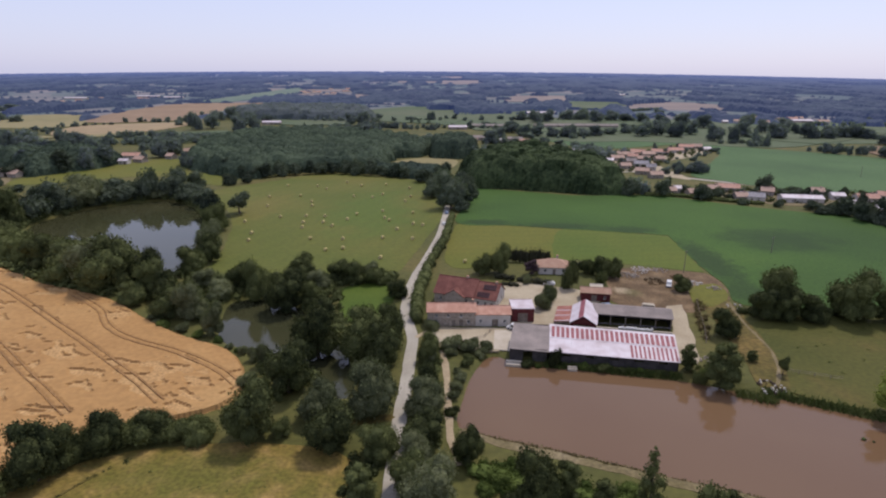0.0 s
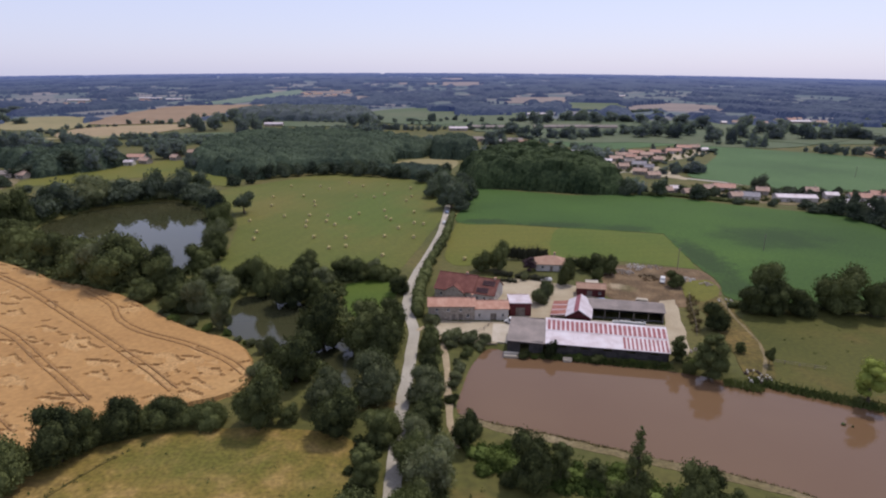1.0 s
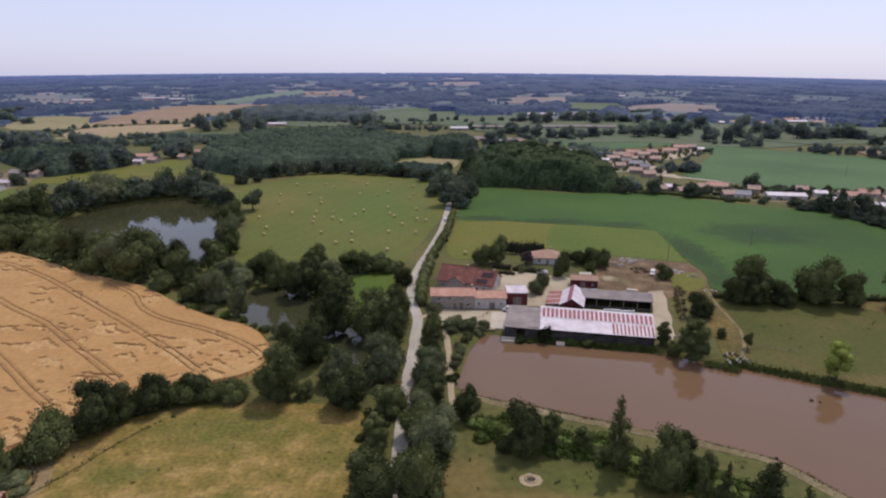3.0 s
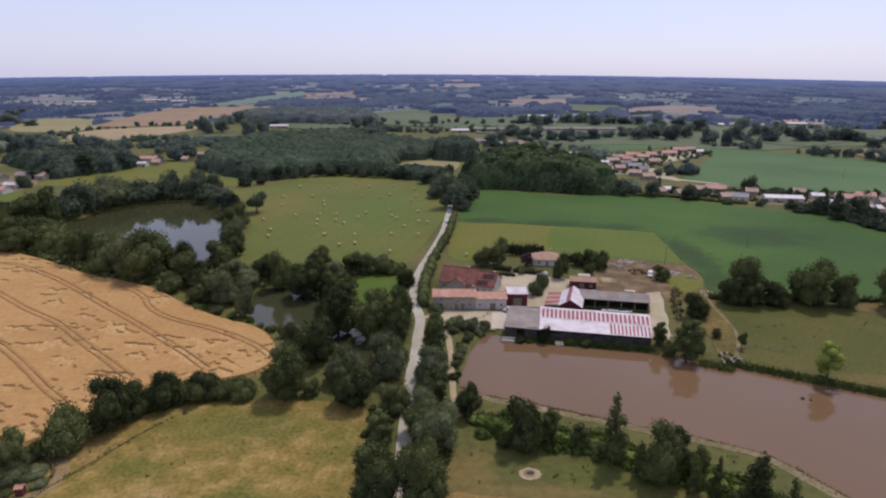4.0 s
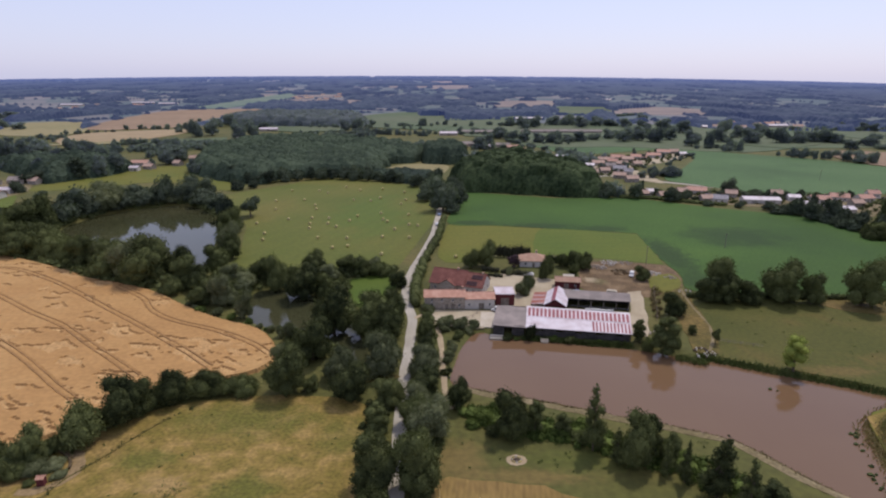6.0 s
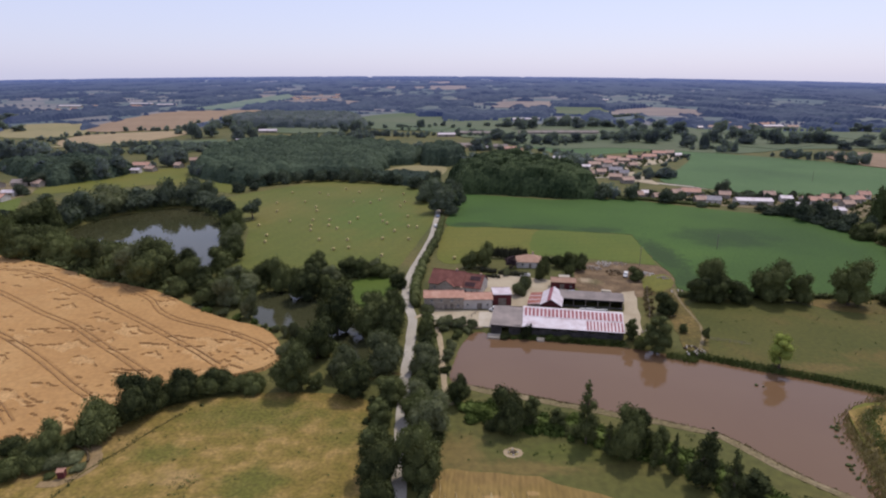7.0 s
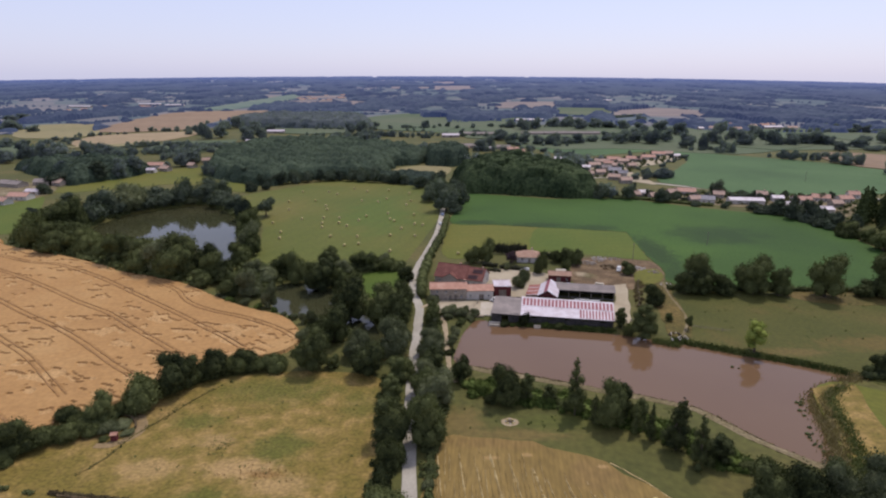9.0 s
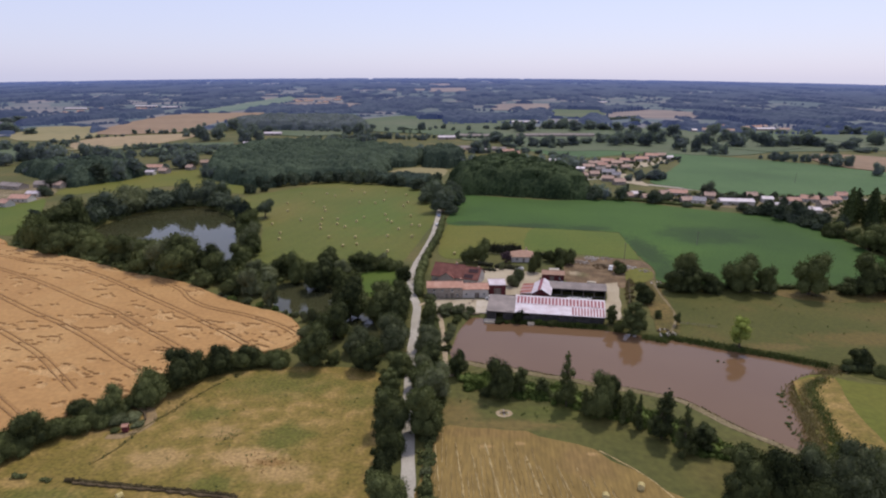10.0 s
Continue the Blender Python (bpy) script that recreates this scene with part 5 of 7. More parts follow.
FAR_TREES_C = [(291, 978, 11.6, 16.2), (381, 1184, 11.6, 10.2), (98, 990, 9.8, 15.4), (34, 663, 9.6, 15.6), (46, 699, 7.2, 15.6), (63, 798, 8.1, 14.3), (13, 862, 5.2, 10.2), (-135, 1001, 6.0, 9.8), (-47, 982, 7.8, 14.4), (-24, 1007, 4.0, 6.9), (-10, 1008, 5.0, 9.8), (7, 974, 3.9, 6.7), (34, 987, 4.9, 8.7), (68, 1012, 4.0, 6.9), (85, 990, 3.9, 7.7), (-75, 926, 2.8, 5.5), (-64, 927, 2.8, 4.6), (-49, 917, 3.7, 5.4), (-106, 956, 4.8, 7.5), (-159, 872, 8.8, 17.2), (-144, 892, 9.0, 19.3), (468, 886, 10.6, 15.6), (351, 880, 12.3, 20), (422, 902, 10.8, 20)]
FAR_TREES_D = [(289, 877, 12.3, 20), (333, 917, 12.8, 20), (439, 800, 6.4, 14.3)]
plant_sized(WEST_TREES_A + WEST_TREES_B, ["tree", "tree", "bush"], "dark hedgerow tree on the farmland", "farmland trees")
plant_sized(VILLAGE_TREES_A + VILLAGE_TREES_B, ["tree", "bush"], "leafy tree in a village garden", "village trees")
plant_sized(FAR_TREES_A + FAR_TREES_B + FAR_TREES_C + FAR_TREES_D, ["tree", "tree", "bush"], "dark tree between far fields", "farmland trees")
plant_sized([(-270, 310, 3.8, 4.9), (-308, 378, 5.6, 8.4), (-324, 418, 8.0, 10.0), (-312, 428, 8.0, 10.4), (-279, 360, 4.4, 4.8)], ["tree", "bush"], "dark tree beside the western farm", "farmland trees")
plant_sized([(-298, 436, 7.5, 17.5), (-289, 450, 7.0, 18.5), (-285, 468, 7.0, 18.0), (-268, 522, 7.5, 18.5), (-260, 531, 7.0, 17.5), (-318, 440, 7.0, 15.5), (-340, 452, 7.5, 15.0)], ["tall_tree", "tree"], "tall dark tree rising from the wood", "farmland trees")
plant_sized([(-118.6, 309, 6.4, 12.5)], ["oak"], "single dark oak standing in the hay field", "field trees")
WOOD_EDGE = rounded([(-224, 478), (-219, 467), (-201, 458), (-183, 448), (-165, 430), (-149, 419), (-132, 432), (-113, 440), (-96, 445), (-76, 440), (-57, 436), (-40, 429), (-25, 424)], 8.5, False)
plant_sized([(x, y, 5.2 + 1.3 * math.sin(x * 1.9), (11.0 if x < -66 else 9.0) + (2.0 if x < -66 else 1.0) * math.sin(x * 2.7 + y)) for x, y in WOOD_EDGE], ["tree", "tree", "bush"], "broad tree at the edge of the wood", "trees at the wood's edge")
for some in [*KINDS.values(), *FAR_KINDS.values(), *DISTANT_KINDS.values()]:
    for spare in some:
        if spare.name not in USED:
            for ob in (*spare.children_recursive, spare):
                bpy.data.objects.remove(ob)


def hedge(label, pts, wide, high, leaf, seed, n_per_m=14, size=0.5):
    """A continuous hedge with a clumped, uneven top."""
    rng = np.random.default_rng(seed)
    line = rounded(pts, wide * 0.45, False)
    x0, y0 = line[0]
    lobes = [(x - x0 + rng.uniform(-0.2, 0.2) * wide, y - y0 + rng.uniform(-0.2, 0.2) * wide, high * rng.uniform(0.35, 0.5), wide * rng.uniform(0.5, 0.75)) for x, y in line]
    data = crown_data(rng, lobes, int(n_per_m * len(line) * wide * 0.6), size, squash=high / wide * 0.85, under=-0.7)
    ob = part("hedge", data, leaf, None, "", pose(x0, y0, float(max(height(x0, y0), -0.3))))
    return tagged(ob, label, "hedge")


hedge("tall dark clipped hedge behind the farm garden", [(17, 231.5), (24, 231.2), (31, 230.7), (37, 230.2)], 1.5, 5.6, M_LEAF_DARK, 21, 60, 0.4)
hedge("dark hedge behind the garden", [(45, 223), (50, 223.4), (55, 223)], 2.4, 3.6, M_LEAF, 22)
hedge("clipped low hedge in the farm garden", [(22.5, 207), (26, 206), (31, 204.4), (34, 203.6)], 2.0, 2.3, M_LEAF_DARK, 23)
hedge("low clipped hedge beside the yard", [(15, 210.2), (18, 209.2), (21, 208)], 2.0, 2.4, M_LEAF_DARK, 24)
hedge("small clipped hedge before the farmhouse", [(16.8, 202.9), (19, 202.3), (21.4, 201.7)], 1.8, 1.6, M_LEAF_DARK, 39)
hedge("field hedge under the oaks", [(92, 180.5), (110, 179.5), (130, 180), (150, 179.5), (170, 179.5), (190, 177), (215, 174), (240, 170)], 2.2, 2.0, M_LEAF, 25)
hedge("hedge beyond the reeds", [(124, 104), (132, 103), (142, 100), (160, 96), (190, 90)], 2.8, 2.6, M_LEAF, 26)
hedge("overgrown hedge along the lane", [(-13, 170), (-13.4, 180), (-13.4, 195), (-12.6, 208), (-10.8, 225), (-8.2, 245), (-5.8, 265), (-4.6, 285), (-3.6, 305)], 2.7, 4.0, M_LEAF, 27)
hedge("tall overgrown hedge between the lane and the farmhouse", [(-12.4, 168), (-12.7, 180), (-12.7, 195), (-11.8, 210)], 3.2, 4.4, M_LEAF, 37)
hedge("bushy hedge below the hay field", [(-92, 203), (-80, 202), (-62, 204), (-44, 204), (-25, 205)], 3.4, 3.6, M_LEAF, 28, 10, 0.6)
hedge("thick hedge between wheat and meadow", [(-118, 50), (-106, 60), (-96, 70), (-86, 81), (-76, 95), (-66, 103), (-52, 106.5)], 3.6, 3.2, M_LEAF, 29, 12)
hedge("dark brown weeds on the meadow bank", [(-86, 48.2), (-78, 47.3), (-70, 46.4), (-62, 45.5), (-54, 44.5), (-46, 43.3)], 0.8, 0.9, M_LEAF_BROWN, 30, 30, 0.3)
hedge("rank weeds at the meadow bank", [(-98.4, 49.4), (-96.4, 49.2)], 1.2, 1.3, M_LEAF_OLIVE, 38)
hedge("rank weeds at the meadow bank", [(-91.6, 48.2), (-89.6, 48.0)], 1.0, 0.9, M_LEAF_OLIVE, 40)
hedge("hedge along the village gardens", [(118, 374), (140, 370), (160, 359), (180, 350)], 2.6, 2.6, M_LEAF, 31, 8, 0.7)
hedge("low scrub beside the lane", [(-15.5, 40), (-15.8, 60), (-16.6, 75), (-17.6, 95)], 1.8, 1.3, M_LEAF, 32)
hedge("low scrub between the lane and the stubble", [(-4.2, 36), (-4.8, 56), (-4.2, 70), (-3.4, 82), (-1.6, 93)], 1.6, 1.2, M_LEAF, 33)
hedge("bramble scrub along the pond bank", [(5, 96), (12, 93), (20, 91), (30, 87), (40, 82), (50, 77), (58, 71), (66, 61)], 3.2, 1.7, M_LEAF_BRIGHT, 34)


def reed_bed(label, pts, wide, high, mat, seed, per_m=26):
    rng = np.random.default_rng(seed)
    line = np.array(rounded(pts, 0.6, False))
    k = rng.integers(0, len(line), int(len(line) * 0.6 * per_m))
    p = line[k] + rng.normal(size=(len(k), 2)) * wide * 0.35
    z = np.maximum(height(p[:, 0], p[:, 1]), -1.1)
    a = rng.uniform(0, math.tau, len(k))
    hgt = high * rng.uniform(0.6, 1.2, len(k))
    w = 0.16
    dx, dy = np.cos(a) * w, np.sin(a) * w
    lx, ly = rng.normal(size=len(k)) * 0.25, rng.normal(size=len(k)) * 0.25
    v = np.stack([np.stack([p[:, 0] - dx, p[:, 1] - dy, z], 1), np.stack([p[:, 0] + dx, p[:, 1] + dy, z], 1), np.stack([p[:, 0] + dx * 0.8 + lx, p[:, 1] + dy * 0.8 + ly, z + hgt * 0.75], 1), np.stack([p[:, 0] + lx * 1.6, p[:, 1] + ly * 1.6, z + hgt], 1)], 1).reshape(-1, 3)
    ob = part("reeds", (v.tolist(), np.arange(len(v)).reshape(-1, 4).tolist()), mat)
    return tagged(ob, label, "reeds", kind="stuff")


reed_bed("green reeds along the pond shore", [(76, 130), (86, 125.5), (97, 120), (106, 116), (114, 112), (121, 107.5)], 1.8, 1.1, M_REED, 41, 40)
reed_bed("brown reeds and dry sedge at the end of the pond", [(90, 62.5), (94, 69), (97, 77), (100, 86), (103, 93), (109, 98), (116, 102), (122, 105)], 4.0, 1.0, M_REED_DRY, 42, 55)
reed_bed("rank green sedge behind the dry reeds", [(94, 60), (98.5, 69), (101.5, 78), (104, 87), (107, 93.5), (113, 98.5)], 3.2, 0.9, M_REED, 46, 46)
reed_bed("green tuft of reeds in the water", [(69.5, 129.6), (76, 126.8)], 2.4, 1.5, M_REED, 43, 60)
reed_bed("tall grass on the pond bank", [(2.2, 111.5), (10, 108), (19, 105), (36, 99), (53, 93), (66, 87), (76, 73.5), (88, 61)], 1.0, 0.6, M_REED_DRY, 44, 22)
reed_bed("grass under the barn wall", [(24, 142.6), (33, 141.2), (43, 139.2), (57, 137)], 1.3, 1.3, M_REED, 45, 40)


# ---- woods ----
def wood_mesh(name, spots, label, mat, leaves, size, seed, ico=ICO1, foot=(0.0, 1.0)):
    """A stand of trees too many to count: each a lumpy crown of clumps on a stem. spots: x, y, r, height."""
    rng = np.random.default_rng(seed)
    S = np.array(spots, float)
    n = len(S)
    base = height(S[:, 0], S[:, 1])
    cen = np.stack([S[:, 0], S[:, 1], base + S[:, 3] - S[:, 2] * 1.0], 1)
    scl = np.stack([S[:, 2], S[:, 2], S[:, 2] * 1.05], 1)
    nv = len(ico[0])
    cv = (ico[0][None] * scl[:, None] * rng.uniform(0.45, 0.8, (n, nv, 1)) + cen[:, None])
    low = ico[0][:, 2] < -0.4
    cv[:, low, 2] = (base - 0.3 + foot[0] * S[:, 3])[:, None]
    cv[:, low, :2] = cen[:, None, :2] + (cv[:, low, :2] - cen[:, None, :2]) * foot[1]
    cf = (ico[1][None] + (np.arange(n) * nv)[:, None, None]).reshape(-1, 3)
    vs, fs = [cv.reshape(-1, 3)], cf.tolist()
    if leaves:
        k = np.repeat(np.arange(n), leaves)
        d = rng.normal(size=(len(k), 3))
        d[:, 2] = np.abs(d[:, 2]) * 1.1 - 0.45
        d /= np.linalg.norm(d, axis=1)[:, None]
        p = cen[k] + d * scl[k] * rng.uniform(0.7, 1.2, (len(k), 1))
        side = rng.random(len(k)) < 0.42
        p[:, 2] = np.where(side, base[k] + rng.uniform(0.08, 0.8, len(k)) * S[k, 3], p[:, 2])
        v, f = leaf_quads(rng, p, d + (0, 0, 0.3) + rng.normal(size=d.shape) * 0.5, size)
        fs += (f + n * nv).tolist()
        vs.append(v)
    ob = part(name, (np.concatenate(vs).tolist(), fs), mat)
    return tagged(ob, label, "woodland", kind="stuff")


def fill(poly, gap, r, high, seed, vary=0.35):
    rng = np.random.default_rng(seed)
    xs, ys = [p[0] for p in poly], [p[1] for p in poly]
    X, Y = np.meshgrid(np.arange(min(xs), max(xs), gap), np.arange(min(ys), max(ys), gap))
    X, Y = X + rng.uniform(-0.4, 0.4, X.shape) * gap, Y + rng.uniform(-0.4, 0.4, X.shape) * gap
    ok = inside(poly, X, Y)
    X, Y = X[ok], Y[ok]
    k = rng.uniform(1 - vary, 1 + vary * 0.7, len(X))
    return np.stack([X, Y, r * k, high * (0.75 + 0.25 * k)], 1).tolist()


def domed(poly, gap, r, edge, top, reach, seed):
    """A stand that is lower at its edge than within."""
    A = np.array(fill(poly, gap, r, 1.0, seed, 0.5))
    d = np.clip(shore_distance(poly, A[:, 0], A[:, 1]) / reach, 0, 1)
    A[:, 3] = (edge + (top - edge) * np.sqrt(d)) * (0.85 + 0.3 * np.random.default_rng(seed).random(len(A)))
    return A.tolist()


def canopy(name, poly, gap, r, edge, top, reach, seed, cell, per_m2, size, label, mat=None, soft=1.0):
    """A closed wood: the joined domes of its crowns, walled down to the ground, under loose leaf clumps."""
    rng = np.random.default_rng(seed)
    spots = np.array(domed(poly, gap, r, edge, top, reach, seed))
    xs, ys = [p[0] for p in poly], [p[1] for p in poly]
    X, Y = np.meshgrid(np.arange(min(xs) - 2 * r, max(xs) + 2 * r, cell), np.arange(min(ys) - 2 * r, max(ys) + 2 * r, cell))
    X, Y = X + rng.uniform(-0.3, 0.3, X.shape) * cell, Y + rng.uniform(-0.3, 0.3, X.shape) * cell
    Z = np.full(X.shape, -1.0)
    for x, y, rr, hh in spots:
        rr = rr * 1.3
        i0, i1 = np.searchsorted(Y[:, 0], [y - rr - cell, y + rr + cell])
        j0, j1 = np.searchsorted(X[0], [x - rr - cell, x + rr + cell])
        d = ((X[i0:i1, j0:j1] - x) ** 2 + (Y[i0:i1, j0:j1] - y) ** 2) / rr ** 2
        Z[i0:i1, j0:j1] = np.maximum(Z[i0:i1, j0:j1], np.where(d < 1, hh * 1.05 + soft * 5 * float(value_noise(np.array(x / 38), np.array(y / 38), 9)) - rr * (0.9 - 0.62 * soft) * d, -1.0))
    within = shore_distance(poly, X, Y)
    body = (edge + (top - edge) * np.sqrt(np.clip(within / reach, 0, 1))) * 0.84 + soft * 5 * value_noise(X / 38, Y / 38, 9) + 0.9 * value_noise(X / 4, Y / 4, seed)
    Z = np.where(within > -1.5 - 2.2 * value_noise(X / 7, Y / 7, seed + 1), np.maximum(Z, body), Z)
    Z = np.where(Z > 0, Z * np.sqrt(np.clip((within + r) / ((1 + 1.2 * soft) * r), 0, 1)) + 2.2 * soft * (value_noise(X / 16, Y / 16, seed + 3) - 0.5), Z)
    m, n = X.shape
    V = np.stack([X, Y, Z], -1).reshape(-1, 3)
    idx = np.arange(m * n).reshape(m, n)
    f = np.stack([idx[:-1, :-1], idx[:-1, 1:], idx[1:, 1:], idx[1:, :-1]], -1).reshape(-1, 4)
    f = f[V[f, 2].max(1) > 0]
    a, b = V[f[:, 2]] - V[f[:, 0]], V[f[:, 3]] - V[f[:, 1]]
    nr = np.cross(a, b) / 2
    area = np.linalg.norm(nr, axis=1)
    k = rng.choice(len(f), int(area.sum() * per_m2), p=area / area.sum())
    w = rng.dirichlet((1, 1, 1, 1), len(k))
    p = (V[f[k]] * w[:, :, None]).sum(1) + nr[k] / area[k][:, None] * rng.uniform(-0.25, 0.35, (len(k), 1)) * size
    p = p[p[:, 2] > 0.2]
    k = k[:len(p)]
    lv, lf = leaf_quads(rng, p, nr[k] / area[k][:, None] + (0, 0, 0.1) + rng.normal(size=p.shape) * 0.24, size)
    ob = part(name, (np.concatenate([V, lv]).tolist(), f.tolist() + (lf + len(V)).tolist()), mat or M_CANOPY)
    return tagged(ob, label, "woodland", kind="stuff")


WOOD_A = [(-221, 470), (-170, 428), (-149, 420), (-141, 440), (-116, 454), (-96, 456), (-70, 448), (-64, 498), (-60, 534), (-36, 544), (-27, 590), (-60, 645), (-140, 700), (-230, 690), (-255, 590)]
WOOD_B = [(10, 392), (30, 394), (88, 377), (108, 377), (110, 405), (100, 450), (60, 485), (16, 470), (0, 430)]
canopy("woodland", WOOD_A, 9.0, 5.8, 10.0, 13.0, 14, 51, 1.7, 1.5, 0.9, "dark green mixed wood beyond the hay field", soft=0.35)
canopy("woodland", [(-66, 446), (-46, 436), (-30, 427), (-18, 432), (-14, 447), (-16, 464), (-40, 467), (-66, 466)], 6.5, 4.2, 5.0, 5.8, 6, 58, 1.7, 1.0, 0.8, "low dark wood before the clearing", soft=0.3)
canopy("woodland", WOOD_B, 6.0, 4.6, 9.5, 19.0, 24, 52, 1.4, 2.2, 0.8, "dense plantation of tall slim trees", M_CANOPY_GREEN)
canopy("woodland", [(-412, 500), (-362, 460), (-330, 434), (-309, 416), (-283, 470), (-290, 496), (-330, 518)], 9, 6.0, 9, 12.5, 10, 53, 2.0, 1.0, 1.1, "dark wood around the hamlet", soft=0.35)
canopy("woodland", [(-24, 541), (0, 533), (14, 552), (14, 612), (-14, 628), (-28, 590)], 8, 5.4, 12, 15, 10, 57, 1.9, 1.2, 0.9, "dark wood behind the clearing", soft=0.35)
wood_mesh("woodland", fill([(112, 372), (124, 376), (122, 400), (112, 400)], 6, 3.6, 9, 54) + fill([(60, 600), (130, 590), (160, 572), (120, 500), (100, 480), (30, 500), (0, 560)], 14, 5, 10, 55), "belt of trees beside the village", M_LEAF_WOOD_HAZED, 50, 1.6, 54)


def thicket(label, poly, gap, r, high, seed, mat=M_LEAF, leaves=46, size=0.75, margin=1.2):
    rows = [q for q in fill(poly, gap, r, high, seed, 0.5)]
    A = np.array(rows)
    ok = np.ones(len(A), bool)
    for p in PONDS:
        ok &= shore_distance(p, A[:, 0], A[:, 1]) < -margin
    ok &= shore_distance(rounded(WHEAT, 6.0), A[:, 0], A[:, 1]) < -0.8
    ob = wood_mesh("undergrowth", A[ok].tolist(), label, mat, leaves, size, seed)
    return tagged(ob, label, "undergrowth", kind="stuff")


thicket("dense undergrowth between the lane and the lower pond", [(-15.5, 134), (-22, 128), (-31, 126), (-36, 127), (-47, 112), (-52, 112), (-49, 130), (-53, 142), (-58, 151), (-74, 163), (-96, 178), (-102, 188), (-98, 206), (-60, 206), (-24, 208), (-19.5, 200), (-20, 190), (-28, 204), (-42, 197), (-39, 181), (-34, 166), (-25, 168), (-19, 182), (-18.5, 165), (-15.5, 150)], 3.0, 1.8, 2.2, 71)
thicket("dense undergrowth round the upper pond", [(-98, 206), (-104, 182), (-112, 180), (-150, 197), (-200, 223), (-236, 240), (-250, 270), (-250, 310), (-235, 345), (-200, 365), (-165, 370), (-148, 345), (-126, 290), (-106, 238)], 4.2, 3.0, 3.2, 72, leaves=34, size=1.2)
thicket("scrub under the trees beside the lane", [(-14, 36), (-13.4, 60), (-14.2, 84), (-14.8, 106), (-22, 100), (-19.5, 84), (-18.5, 60), (-17.5, 36)], 2.4, 1.2, 1.3, 73)
thicket("scrub between the lane and the pond track", [(-6.2, 36), (-6.8, 60), (-8, 86), (-9, 112), (-9, 135), (-9, 152), (-4, 150), (-4, 126), (-3.6, 106), (0, 92), (-2.5, 74), (-3.4, 36)], 2.4, 1.2, 1.3, 74)
thicket("low green scrub on the pond bank", [(3, 100), (12, 98.5), (22, 95), (34, 91), (46, 85.5), (58, 78), (68, 66), (72, 58), (62, 58), (54, 68), (44, 75), (30, 83), (14, 87), (6, 90)], 1.6, 1.4, 1.6, 75, M_LEAF_BRIGHT, 40, 0.5)
thicket("scrub beside the barn and the pond", [(60, 137.5), (64, 136.4), (70, 137.5), (74, 141), (73, 146), (67, 145), (63, 141.5)], 2.2, 1.1, 1.1, 76, M_LEAF, 36, 0.5, 0.4)

thicket("dry brown scrub beside the barn apron", [(71.5, 156), (75, 160), (79, 175), (84, 190), (80.5, 192), (77, 180), (73, 164)], 2.2, 1.1, 1.5, 79, M_REED_DRY, 40, 0.5, 0.4)
thicket("gardens and scrub among the village houses", [(118, 376), (160, 364), (185, 356), (225, 340), (262, 330), (320, 345), (320, 372), (250, 394), (180, 408), (140, 400)], 8.5, 2.6, 3.2, 77, leaves=30, size=1.0)
thicket("gardens and scrub among the hamlet houses", [(122, 470), (150, 470), (190, 540), (262, 610), (262, 634), (225, 622), (150, 590), (118, 545)], 8.5, 2.4, 3.0, 78, leaves=30, size=1.0)

# the far country: fields, hedgerows and copses
FAR_TAN_A = [(370, 1356), (570, 1348), (647, 1561), (569, 1669), (433, 1546)]
FAR_TAN_B = [(126, 1636), (296, 1710), (329, 1969), (178, 1956)]
FAR_GREEN_A = [(250, 1390), (368, 1360), (423, 1658), (307, 1679)]
FAR_GREEN_B = [(-287, 873), (-173, 879), (-215, 1057), (-322, 1025)]
FAR_GREEN_C = [(-162, 984), (-10, 926), (-14, 1255), (-173, 1210)]
FAR_GREEN_D = [(20, 810), (230, 812), (300, 890), (280, 990), (60, 985)]
FAR_YEL_B = [(-470, 660), (-410, 680), (-400, 740), (-470, 676), (-520, 700)]
FAR_GREEN_E = [(-370, 640), (-300, 600), (-275, 690), (-300, 770), (-370, 740)]
FAR_GREEN_F = [(554, 846), (673, 1022), (792, 1054), (640, 800), (566, 806)]
FAR_GREEN_H = [(363, 713), (429, 840), (523, 908), (576, 891), (459, 718), (396, 679)]
FAR_GREEN_G = [(-640, 560), (-470, 560), (-450, 640), (-540, 690), (-680, 680)]
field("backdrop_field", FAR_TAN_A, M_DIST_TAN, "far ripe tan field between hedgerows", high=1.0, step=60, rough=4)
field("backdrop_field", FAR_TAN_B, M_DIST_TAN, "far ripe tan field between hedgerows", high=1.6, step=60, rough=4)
field("far_field", FAR_GREEN_A, M_FARGREEN_HAZED, "far green pasture between hedgerows", high=1.0, step=60, rough=4)
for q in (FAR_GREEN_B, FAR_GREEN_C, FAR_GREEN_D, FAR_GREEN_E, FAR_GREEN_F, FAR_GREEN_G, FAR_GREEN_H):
    field("far_field", q, M_FARGREEN_HAZED, "far green pasture between hedgerows", high=0.9, step=50, rough=3)
field("far_field", [(90, 700), (200, 690), (330, 640), (400, 680), (560, 700), (700, 760), (900, 1000), (880, 1046), (500, 1030), (260, 1046), (110, 1000)], M_FARGREEN_HAZED, "broad far pasture with scattered trees", high=0.4, step=40, rough=3)
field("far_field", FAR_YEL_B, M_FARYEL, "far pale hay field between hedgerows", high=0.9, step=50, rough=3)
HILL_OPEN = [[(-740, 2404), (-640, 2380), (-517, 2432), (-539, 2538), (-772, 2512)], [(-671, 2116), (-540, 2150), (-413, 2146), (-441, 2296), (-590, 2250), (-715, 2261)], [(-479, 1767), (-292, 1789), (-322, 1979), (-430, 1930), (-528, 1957)]]
